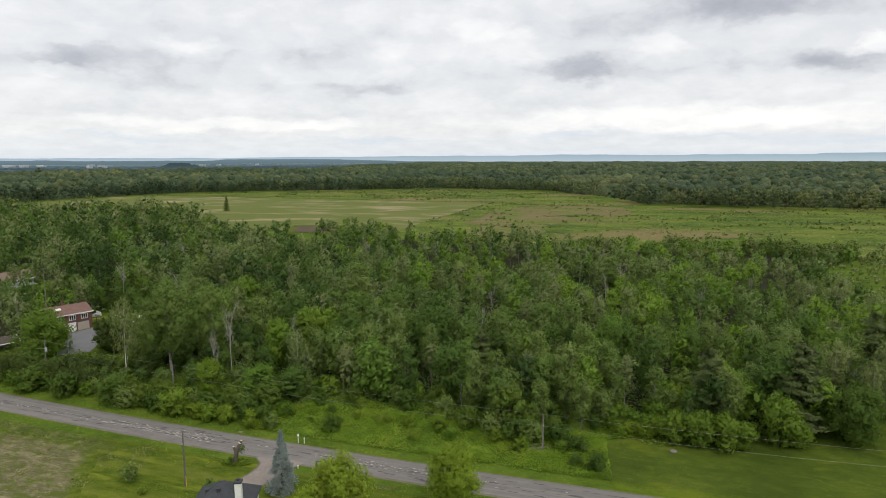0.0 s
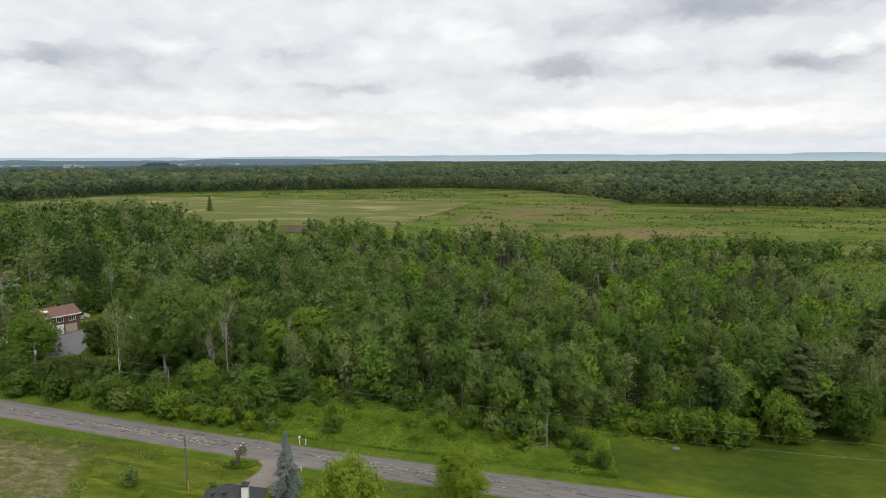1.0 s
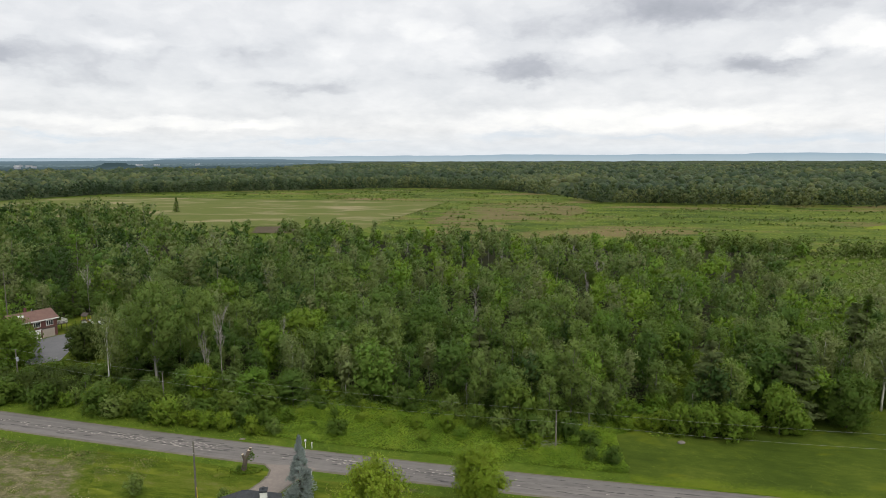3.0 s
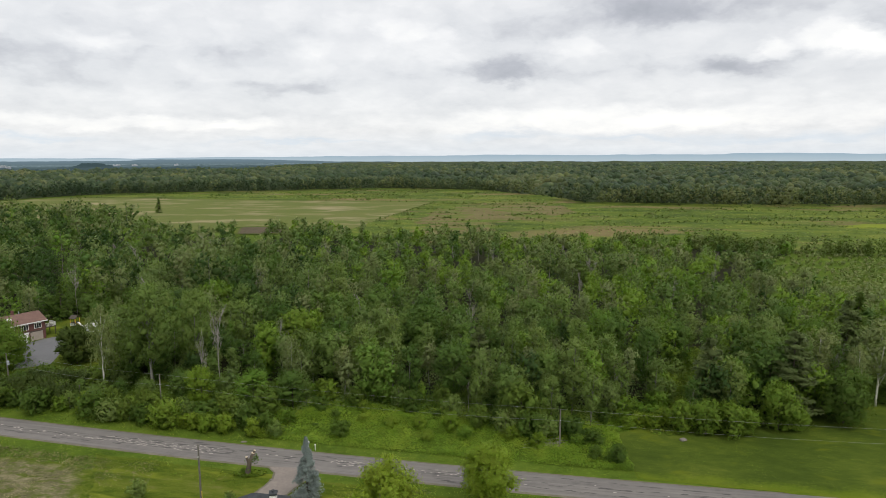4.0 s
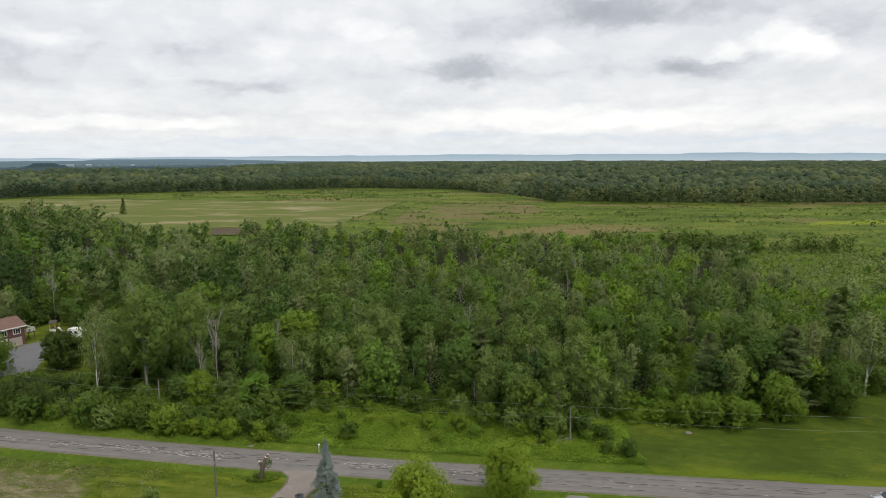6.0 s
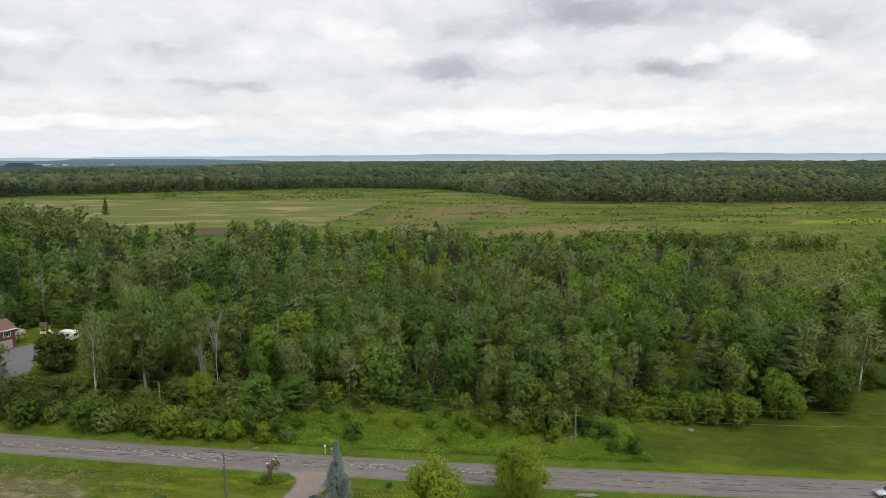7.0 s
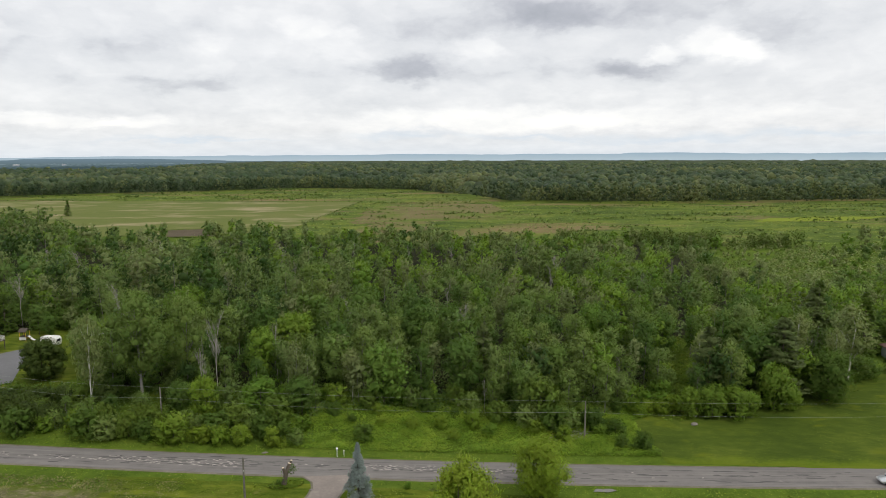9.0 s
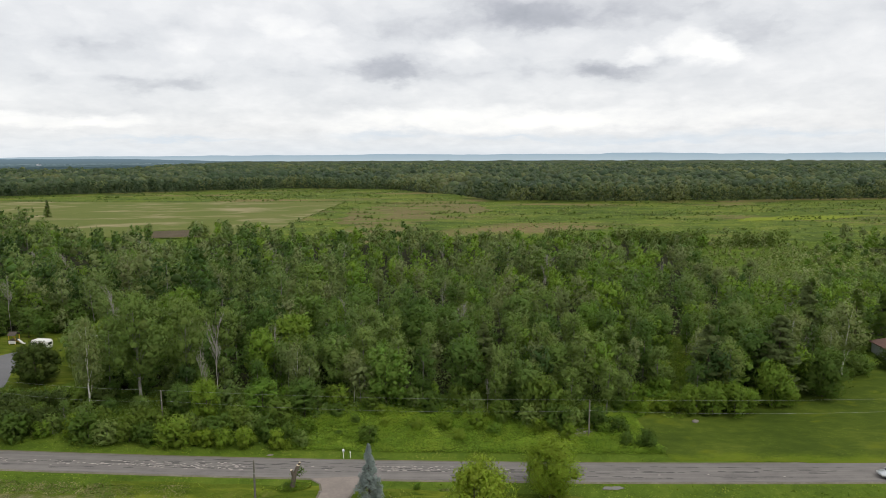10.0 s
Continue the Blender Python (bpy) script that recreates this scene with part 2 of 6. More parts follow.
M_BLADE = leaf("verge_blades", [(0.0, (0.064, 0.102, 0.010)), (0.4, (0.090, 0.140, 0.012)), (0.75, (0.145, 0.180, 0.02)), (1.0, (0.19, 0.19, 0.05))], by_object=False, through_light=0.2)
M_STRAW = leaf("straw", [(0.0, (0.075, 0.105, 0.020)), (0.45, (0.150, 0.145, 0.058)), (1.0, (0.29, 0.255, 0.145))], by_object=False, through_light=0.15)
M_TUSSOCK = leaf("tussock", [(0.0, (0.055, 0.085, 0.018)), (0.4, (0.090, 0.130, 0.022)), (0.7, (0.130, 0.165, 0.03)), (1.0, (0.18, 0.165, 0.06))], by_object=False, through_light=0.3)
M_BARK = plain("bark_brown", (0.11, 0.09, 0.07), 0.9, 0.35, 1.2, 0.5)
M_BARK_GREY = plain("bark_grey", (0.22, 0.21, 0.18), 0.9, 0.3, 1.2, 0.4)
M_BIRCH = plain("bark_birch", (0.52, 0.50, 0.44), 0.8, 0.3, 2.0, 0.3)
M_DEAD = plain("dead_wood", (0.34, 0.31, 0.28), 0.9, 0.25, 1.0, 0.3)
M_GROUND = turf("rough_grass", [(0.36, (0.050, 0.082, 0.012)), (0.5, (0.086, 0.135, 0.016)), (0.64, (0.130, 0.175, 0.024))], 0.12, 3.5)
# litter colour held near black so gaps between trees read as shade
M_LITTER = turf("shade_litter", [(0.36, (0.016, 0.018, 0.009)), (0.5, (0.026, 0.028, 0.013)), (0.66, (0.040, 0.044, 0.018))], 0.2, 2.0)
M_MEADOW = turf("meadow_grass", [(0.39, (0.042, 0.068, 0.016)), (0.46, (0.074, 0.112, 0.020)), (0.52, (0.108, 0.150, 0.023)), (0.60, (0.170, 0.192, 0.038))], 0.045, 0.35, stretch=((0.4, 1.0, 1.0), (0, 0, radians(12))), patch=((0.19, 0.150, 0.068), 0.020, 0.53, 0.64))
M_DRY = turf("dry_grass", [(0.34, (0.095, 0.118, 0.028)), (0.46, (0.150, 0.130, 0.055)), (0.6, (0.205, 0.160, 0.082)), (0.72, (0.25, 0.20, 0.105))], 0.05, 0.35, stretch=((0.4, 1.0, 1.0), (0, 0, radians(12))), patch=((0.105, 0.145, 0.024), 0.05, 0.50, 0.62))
M_LUSH = turf("lush_grass", [(0.34, (0.14, 0.185, 0.020)), (0.5, (0.19, 0.235, 0.026)), (0.7, (0.24, 0.275, 0.04))], 0.06, 0.4, stretch=((0.3, 1.0, 1.0), (0, 0, radians(5))))
VERGE_STOPS = [(0.37, (0.038, 0.064, 0.008)), (0.46, (0.070, 0.103, 0.010)), (0.55, (0.108, 0.134, 0.017)), (0.64, (0.155, 0.155, 0.044))]
LAWN_STOPS = [(0.38, (0.042, 0.066, 0.010)), (0.47, (0.056, 0.084, 0.012)), (0.54, (0.072, 0.103, 0.014)), (0.64, (0.108, 0.136, 0.020))]
M_LAWN = turf("mown_lawn", LAWN_STOPS, 0.14, 4.5, stretch=((0.5, 1.0, 1.0), (0, 0, radians(17))), bump=0.4, patch=((0.115, 0.140, 0.012), 0.22, 0.58, 0.74), under=[(0.34, (0.066, 0.105, 0.010)), (0.46, (0.095, 0.138, 0.012)), (0.6, (0.135, 0.168, 0.018))])
M_LAWN_BRIGHT = turf("verge_grass", VERGE_STOPS, 0.22, 3.5, stretch=((0.3, 1.0, 1.0), (0, 0, radians(18))), patch=((0.150, 0.178, 0.020), 0.42, 0.52, 0.66))
M_CROP = turf("crop_rows", [(0.3, (0.098, 0.128, 0.032)), (0.5, (0.128, 0.150, 0.040)), (0.7, (0.165, 0.165, 0.06))], 0.02, 0.4,
              stretch=((0.55, 1.0, 1.0), (0, 0, radians(14))), patch=((0.31, 0.26, 0.15), 0.036, 0.51, 0.72), bump=0.1)
M_SOIL = turf("tilled_soil", [(0.38, (0.088, 0.088, 0.040)), (0.5, (0.155, 0.142, 0.074)), (0.60, (0.245, 0.215, 0.125))], 0.5, 4.0,
              stretch=((0.6, 1.0, 1.0), (0, 0, radians(18))), patch=((0.095, 0.118, 0.024), 0.7, 0.46, 0.62), under=VERGE_STOPS)
M_SOIL_DARK = turf("ploughed_soil", [(0.3, (0.075, 0.062, 0.040)), (0.7, (0.125, 0.10, 0.066))], 0.1, 1.0, under=VERGE_STOPS)
M_GRAVEL = turf("gravel", [(0.3, (0.10, 0.105, 0.055)), (0.5, (0.17, 0.155, 0.115)), (0.7, (0.26, 0.235, 0.19))], 0.5, 9.0)
M_DRIVE = turf("drive_gravel", [(0.3, (0.20, 0.175, 0.155)), (0.5, (0.25, 0.215, 0.19)), (0.7, (0.32, 0.28, 0.24))], 0.4, 7.0, bump=0.2)
M_TARMAC = turf("yard_tarmac", [(0.3, (0.145, 0.145, 0.15)), (0.7, (0.20, 0.20, 0.205))], 0.2, 4.0, bump=0.15)
# canopy green tinted bluish, painting in haze towards the horizon
M_CANOPY = turf("canopy_far_hazed", [(0.32, (0.040, 0.056, 0.032)), (0.5, (0.058, 0.076, 0.038)), (0.68, (0.082, 0.100, 0.046))], 0.012, 0.09, bump=1.0)
M_CHIP = plain("broken_asphalt", (0.37, 0.33, 0.30), 0.9, 0.3, 3.0, 0.2)
M_TAR = plain("dark_tar", (0.085, 0.080, 0.076), 0.85, 0.3, 2.0, 0.3)
M_POLE = plain("pole_wood", (0.175, 0.160, 0.135), 0.9, 0.25, 3.0, 0.3)
M_POLE_DARK = plain("pole_wood_dark", (0.13, 0.12, 0.10), 0.9, 0.25, 3.0, 0.3)
M_WIRE = plain("wire", (0.36, 0.38, 0.34), 0.5, 0.05, 1.0, 0.0)
M_WHITE = plain("white_paint", (0.78, 0.77, 0.74), 0.55, 0.06, 2.0, 0.05)
M_CREAM = plain("cream_panel", (0.38, 0.33, 0.28), 0.6, 0.1, 2.0, 0.05)
M_BRICK = plain("brick_red", (0.135, 0.062, 0.055), 0.9, 0.25, 1.2, 0.3)
M_ROOF_RED = plain("shingle_red_brown", (0.175, 0.105, 0.086), 0.9, 0.2, 1.0, 0.3)
M_ROOF_BROWN = plain("shingle_brown", (0.20, 0.15, 0.11), 0.9, 0.2, 1.0, 0.3)
M_ROOF_BLACK = plain("shingle_charcoal", (0.052, 0.056, 0.062), 0.85, 0.25, 2.0, 0.3)
M_GREYWALL = plain("grey_siding", (0.38, 0.40, 0.43), 0.7, 0.1, 1.0, 0.1)
M_DARKWOOD = plain("dark_wood", (0.085, 0.070, 0.058), 0.85, 0.3, 2.0, 0.3)
M_STONE = plain("field_stone", (0.20, 0.18, 0.155), 0.9, 0.25, 2.0, 0.5)
M_CAR = plain("silver_paint", (0.58, 0.60, 0.62), 0.3, 0.03, 1.0, 0.0, 0.5, 0.5)
M_RUBBER = plain("rubber", (0.02, 0.02, 0.022), 0.8, 0.2, 4.0, 0.1)
M_GLASS = plain("dark_window", (0.022, 0.026, 0.032), 0.08, 0.1, 1.0, 0.0, 0.6)
M_ALLOY = plain("alloy", (0.42, 0.43, 0.45), 0.35, 0.05, 1.0, 0.0, 0.5, 0.8)
M_REDLAMP = plain("red_lamp", (0.35, 0.02, 0.02), 0.25, 0.05, 1.0, 0.0, 0.5)
M_YELLOW = plain("yellow_plastic", (0.62, 0.42, 0.06), 0.5, 0.1, 1.0, 0.0)
M_WATER = plain("puddle_water", (0.16, 0.15, 0.12), 0.15, 0.1, 1.0, 0.0, 0.5)
M_CUT = plain("cut_wood", (0.62, 0.52, 0.38), 0.8, 0.15, 4.0, 0.2)

m, n, b = material("asphalt", 0.88, 0.25)
uvn = n.add("ShaderNodeUVMap", uv_map="UVMap").outputs[0]
streak = n.noise(n.mapping(uvn, (1.6, 0.045, 1)), 1.0, 5.0, 0.6)
streak2 = n.noise(n.mapping(uvn, (4.5, 0.02, 1), (0, 0, 0), (3, 7, 0)), 1.0, 3.0, 0.6)
grain = n.noise(place(n), 5.0, 4.0, 0.7)
blotch = n.noise(place(n), 0.35, 4.0, 0.6)
f = n.math("ADD", n.math("MULTIPLY", streak, 0.42), n.math("ADD", n.math("MULTIPLY", streak2, 0.24), n.math("ADD", n.math("MULTIPLY", grain, 0.12), n.math("MULTIPLY", blotch, 0.22))))
n.link(n.ramp(f, [(0.34, (0.085, 0.080, 0.076)), (0.46, (0.165, 0.152, 0.142)), (0.56, (0.20, 0.185, 0.170)), (0.68, (0.26, 0.24, 0.22))]), b.inputs["Base Color"])
n.link(n.bump(grain, 0.3, 0.03), b.inputs["Normal"])
M_ASPHALT = m


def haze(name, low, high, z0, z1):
    """Distant hills, a plain backdrop far behind all else, self-lit with haze painted in."""
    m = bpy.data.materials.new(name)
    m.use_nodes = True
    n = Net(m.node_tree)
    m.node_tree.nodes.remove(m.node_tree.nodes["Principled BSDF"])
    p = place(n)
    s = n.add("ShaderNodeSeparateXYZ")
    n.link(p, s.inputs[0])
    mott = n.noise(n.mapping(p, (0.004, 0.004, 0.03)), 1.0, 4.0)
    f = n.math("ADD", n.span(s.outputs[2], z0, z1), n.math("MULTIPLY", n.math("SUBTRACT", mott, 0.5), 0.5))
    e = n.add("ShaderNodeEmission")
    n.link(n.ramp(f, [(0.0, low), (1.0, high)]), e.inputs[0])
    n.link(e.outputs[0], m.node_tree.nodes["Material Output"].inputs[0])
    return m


# glowing blue tones carry the haze over hills and ridge
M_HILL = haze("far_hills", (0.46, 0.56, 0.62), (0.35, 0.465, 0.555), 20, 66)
# self-lit open country; painted haze pales its colour with distance
m = bpy.data.materials.new("distant_plain")
m.use_nodes = True
n = Net(m.node_tree)
m.node_tree.nodes.remove(m.node_tree.nodes["Principled BSDF"])
pp = place(n)
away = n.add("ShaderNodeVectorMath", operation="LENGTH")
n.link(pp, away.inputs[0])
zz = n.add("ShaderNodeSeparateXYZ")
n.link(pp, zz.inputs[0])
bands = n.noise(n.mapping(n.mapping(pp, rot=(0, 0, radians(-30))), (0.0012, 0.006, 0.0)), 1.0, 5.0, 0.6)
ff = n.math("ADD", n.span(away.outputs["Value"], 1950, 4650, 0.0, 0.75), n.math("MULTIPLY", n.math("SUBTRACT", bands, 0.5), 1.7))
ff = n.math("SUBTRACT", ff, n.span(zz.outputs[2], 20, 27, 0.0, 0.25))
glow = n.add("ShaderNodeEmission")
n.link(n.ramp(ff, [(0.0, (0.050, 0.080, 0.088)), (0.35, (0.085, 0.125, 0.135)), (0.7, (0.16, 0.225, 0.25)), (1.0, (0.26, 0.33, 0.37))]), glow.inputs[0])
n.link(glow.outputs[0], m.node_tree.nodes["Material Output"].inputs[0])
M_PLAIN = m
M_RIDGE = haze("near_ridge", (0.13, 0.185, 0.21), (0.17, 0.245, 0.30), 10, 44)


# ---- mesh helpers ----
def smooth01(v):
    v = np.clip(v, 0, 1)
    return v * v * (3 - 2 * v)


def road_y(x):
    return 95.8 - 0.3204 * x + 0.000386 * np.minimum(np.abs(x), 150.0) ** 2


def beyond(x, y):
    """Metres north of the road's middle line."""
    return (y - road_y(x)) * 0.952


def ground_z(x, y):
    s = beyond(x, y)
    return 2.5 * smooth01((s - 8) / 72) + 2.5 * smooth01((s - 80) / 420)


def gz(x, y):
    return float(ground_z(np.float64(x), np.float64(y)))


def raw_mesh(name, verts, faces, mats, smooth=False, tint=None, normals=None):
    """A mesh from arrays; faces all of one corner count."""
    verts = np.asarray(verts, dtype=np.float32)
    faces = np.asarray(faces, dtype=np.int32)
    k = faces.shape[1]
    me = bpy.data.meshes.new(name)
    me.vertices.add(len(verts))
    me.vertices.foreach_set("co", verts.ravel())
    me.loops.add(faces.size)
    me.loops.foreach_set("vertex_index", faces.ravel())
    me.polygons.add(len(faces))
    me.polygons.foreach_set("loop_start", np.arange(0, faces.size, k, dtype=np.int32))
    me.update(calc_edges=True)
    for q in (mats if isinstance(mats, (list, tuple)) else [mats]):
        me.materials.append(q)
    if smooth:
        me.polygons.foreach_set("use_smooth", np.ones(len(faces), dtype=bool))
    if tint is not None:
        a = me.attributes.new("tint", "FLOAT", "FACE")
        a.data.foreach_set("value", np.asarray(tint, dtype=np.float32))
    if normals is not None:
        me.polygons.foreach_set("use_smooth", np.ones(len(faces), dtype=bool))
        me.normals_split_custom_set_from_vertices(np.asarray(normals, dtype=np.float32))
    return me


def part(name, bm, mat, parent=None, label="", smooth=False):
    """Links a bmesh as one mesh object under a thing or a part."""
    me = bpy.data.meshes.new(name)
    bmesh.ops.recalc_face_normals(bm, faces=bm.faces)
    bm.to_mesh(me)
    bm.free()
    for q in (mat if isinstance(mat, (list, tuple)) else [mat]):
        me.materials.append(q)
    if smooth:
        for p in me.polygons:
            p.use_smooth = True
    ob = new(name, me)
    if parent:
        ob.parent = parent
    if label:
        ob["label"] = label
    return ob


def thing(name, m, label, category, group="", kind=""):
    e = new(name)
    e.matrix_basis = m
    e.empty_display_size = 0.3
    return tagged(e, label, category, group, kind)


def box(size, at=(0, 0, 0), rot=(0, 0, 0), bevel=0.0, bm=None):
    bm = bm or bmesh.new()
    r = bmesh.ops.create_cube(bm, size=1.0, matrix=pose(*at, *rot) @ Matrix.Diagonal((*size, 1)))
    if bevel:
        es = {e for v in r["verts"] for e in v.link_edges}
        bmesh.ops.bevel(bm, geom=list(es), offset=bevel, segments=1, affect="EDGES")
    return bm


def tube(path, radii, sides=6, bm=None, cap=True):
    """A tapered round bar along points."""
    bm = bm or bmesh.new()
    rings = []
    pts = [Vector(p) for p in path]
    for i, p in enumerate(pts):
        q = (pts[min(i + 1, len(pts) - 1)] - pts[max(i - 1, 0)]).normalized()
        a = q.orthogonal().normalized() if abs(q.z) < 0.95 else Vector((1, 0, 0))
        a = (a - q * a.dot(q)).normalized()
        c = q.cross(a)
        rings.append([bm.verts.new(p + (a * math.cos(6.28318 * k / sides) + c * math.sin(6.28318 * k / sides)) * radii[i]) for k in range(sides)])
    for r0, r1 in zip(rings, rings[1:]):
        for k in range(sides):
            bm.faces.new((r0[k], r0[(k + 1) % sides], r1[(k + 1) % sides], r1[k]))
    if cap:
        bm.faces.new(rings[-1])
        bm.faces.new(rings[0][::-1])
    return bm


def prism(points, depth, m=None, bm=None):
    """A flat outline (x, z) drawn out along y by depth."""
    bm = bm or bmesh.new()
    m = m or Matrix.Identity(4)
    a = [bm.verts.new(m @ Vector((x, -depth / 2, z))) for x, z in points]
    c = [bm.verts.new(m @ Vector((x, depth / 2, z))) for x, z in points]
    bm.faces.new(a)
    bm.faces.new(c[::-1])
    for i in range(len(points)):
        j = (i + 1) % len(points)
        bm.faces.new((a[i], c[i], c[j], a[j]))
    return bm


def inside(poly, x, y):
    """Which points lie in a polygon."""
    x, y = np.asarray(x, float), np.asarray(y, float)
    r = np.zeros(x.shape, bool)
    for (x0, y0), (x1, y1) in zip(poly, poly[1:] + poly[:1]):
        c = (y0 > y) != (y1 > y)
        with np.errstate(divide="ignore", invalid="ignore"):
            r ^= c & (x < (x1 - x0) * (y - y0) / (y1 - y0) + x0)
    return r


def sheet(name, poly, step, lift, mat, label, category, wobble=0.0, fade=0.0, sides=None):
    """A convex piece of ground surface that follows the terrain."""
    xs, ys = [p[0] for p in poly], [p[1] for p in poly]
    nx, ny = max(2, int((max(xs) - min(xs)) / step)), max(2, int((max(ys) - min(ys)) / step))
    bm = bmesh.new()
    grid = [[bm.verts.new((min(xs) + (max(xs) - min(xs)) * i / nx, min(ys) + (max(ys) - min(ys)) * j / ny, 0)) for i in range(nx + 1)] for j in range(ny + 1)]
    for j in range(ny):
        for i in range(nx):
            bm.faces.new((grid[j][i], grid[j][i + 1], grid[j + 1][i + 1], grid[j + 1][i]))
    area = sum(x0 * y1 - x1 * y0 for (x0, y0), (x1, y1) in zip(poly, poly[1:] + poly[:1]))
    for (x0, y0), (x1, y1) in zip(poly, poly[1:] + poly[:1]):
        no = Vector((y1 - y0, x0 - x1, 0)) * (1 if area > 0 else -1)
        bmesh.ops.bisect_plane(bm, geom=bm.verts[:] + bm.edges[:] + bm.faces[:], plane_co=(x0, y0, 0), plane_no=no, clear_outer=True)
    for v in bm.verts:
        if wobble:
            v.co.x += wobble * noise.noise((v.co.x * 0.13, v.co.y * 0.13, 3.1)) + wobble * 0.5 * noise.noise((v.co.x * 0.5, v.co.y * 0.5, 9.1))
            v.co.y += wobble * noise.noise((v.co.x * 0.13, v.co.y * 0.13, 7.7)) + wobble * 0.5 * noise.noise((v.co.x * 0.5, v.co.y * 0.5, 5.1))
        v.co.z = gz(v.co.x, v.co.y) + lift
    ob = part(name, bm, mat)
    if fade:
        near = []
        for v in ob.data.vertices:
            ds = []
            for k, (a, c) in enumerate(zip(poly, poly[1:] + poly[:1])):
                if sides is None or k in sides:
                    a, c, q = Vector(a), Vector(c), v.co.xy
                    f = max(0.0, min(1.0, (q - a).dot(c - a) / (c - a).length_squared))
                    ds.append((q - a.lerp(c, f)).length)
            near.append(min(1.0, min(ds) / fade))
        ob.data.attributes.new("cover", "FLOAT", "POINT").data.foreach_set("value", near)
    return tagged(ob, label, category, kind="structure")


# ---- ground, road, fields ----
def spaced(lo, a, b, hi, step):
    out = list(np.arange(a, b + 0.1, step))
    q, s = b, step
    while q < hi:
        s *= 1.12
        q = min(q + s, hi)
        out.append(q)
    q, s = a, step
    while q > lo:
        s *= 1.12
        q = max(q - s, lo)
        out.insert(0, q)
    return np.array(out)


gx, gy = spaced(-6500, -260, 260, 6500, 8), spaced(-6500, 40, 460, 6500, 8)
X, Y = np.meshgrid(gx, gy)
idx = np.arange(X.size).reshape(X.shape)
quads = np.stack([idx[:-1, :-1], idx[:-1, 1:], idx[1:, 1:], idx[1:, :-1]], -1).reshape(-1, 4)
ground = new("ground", raw_mesh("ground", np.stack([X, Y, ground_z(X, Y)], -1).reshape(-1, 3), quads, M_GROUND, True))
tagged(ground, "rough green grassland running to the horizon", "ground", kind="structure")

sheet("meadow", [(-30, 405), (20, 345), (110, 312), (330, 268), (1100, 150), (1100, 480), (200, 700), (60, 660), (47, 637)], 14, 0.10, M_MEADOW, "open green meadow with dry tan patches and small shrubs", "meadow")
sheet("back_meadow", [(-360, 788), (47, 640), (210, 640), (210, 800), (120, 930), (-60, 930), (-340, 845)], 14, 0.16, M_MEADOW, "shrubby green meadow before the far woods", "meadow")
sheet("crop_field", [(-445, 640), (-330, 470), (-190, 420), (-30, 405), (47, 637), (-356, 783)], 12, 0.24, M_CROP, "green crop field with pale dry patches in rows", "field")
sheet("dry_meadow", [(14, 440), (44, 560), (105, 594), (158, 570), (148, 505), (100, 450), (55, 432)], 6, 0.22, M_DRY, "patch of dry tan grass on the meadow", "meadow", 6.0)
sheet("dry_meadow_edge", [(10, 400), (22, 372), (60, 395), (70, 430), (40, 445)], 6, 0.22, M_DRY, "tan dry grass near the wood's edge", "meadow", 5.0)
sheet("lush_meadow", [(280, 375), (345, 366), (400, 378), (335, 393), (285, 388)], 6, 0.22, M_LUSH, "bright yellow-green streak of lush grass", "meadow", 4.0)
sheet("ploughed_strip", [(-102, 440), (-97, 398), (-62, 396), (-70, 438)], 3, 0.36, M_SOIL_DARK, "strip of dark ploughed soil beside the crop field", "field", 2.0, 7.0)
sheet("lawn", [(25.9, 90.6), (29.0, 108.5), (35, 110), (75, 125), (190, 90), (190, 36.5), (70, 77.2)], 1.6, 0.05, M_LAWN, "closely mown green lawn beside the road", "lawn", 0.5, 6.5, (5, 6))
sheet("house_lawn", [(-112, 157), (-86, 150), (-76, 160), (-70, 190), (-84, 203), (-108, 203)], 3, 0.07, M_LAWN_BRIGHT, "mown green lawn round the brick house", "lawn", 0.6)
sheet("yard_tarmac", [(-105.5, 175.2), (-99.6, 181.2), (-93.4, 184.6), (-92.0, 175.5), (-88.5, 160.5), (-96.5, 157.6)], 2, 0.11, M_TARMAC, "grey tarmac drive before the garage doors", "driveway", 0.3)
sheet("side_lawn", [(-60, 111.0), (-52, 86), (-20, 70), (-6, 78), (8, 86.5), (-18, 95.7), (-45, 105.4)], 2.5, 0.05, M_LAWN_BRIGHT, "green grass round the near house", "lawn", 0.5)
sheet("tilled_field", [(-300, 205), (-300, 40), (-52, 40), (-52.5, 88), (-58.5, 106.5), (-69, 110.8), (-84, 116.2), (-150, 143)], 2.5, 0.09, M_SOIL, "tilled tan soil with green weeds", "field", 1.5, 4.5)
sheet("stubble_field", [(9, 86.2), (13, 60), (240, -30), (240, 22), (60, 70.5)], 3, 0.09, M_SOIL, "pale bare field south of the road", "field", 0.8, 5.0)


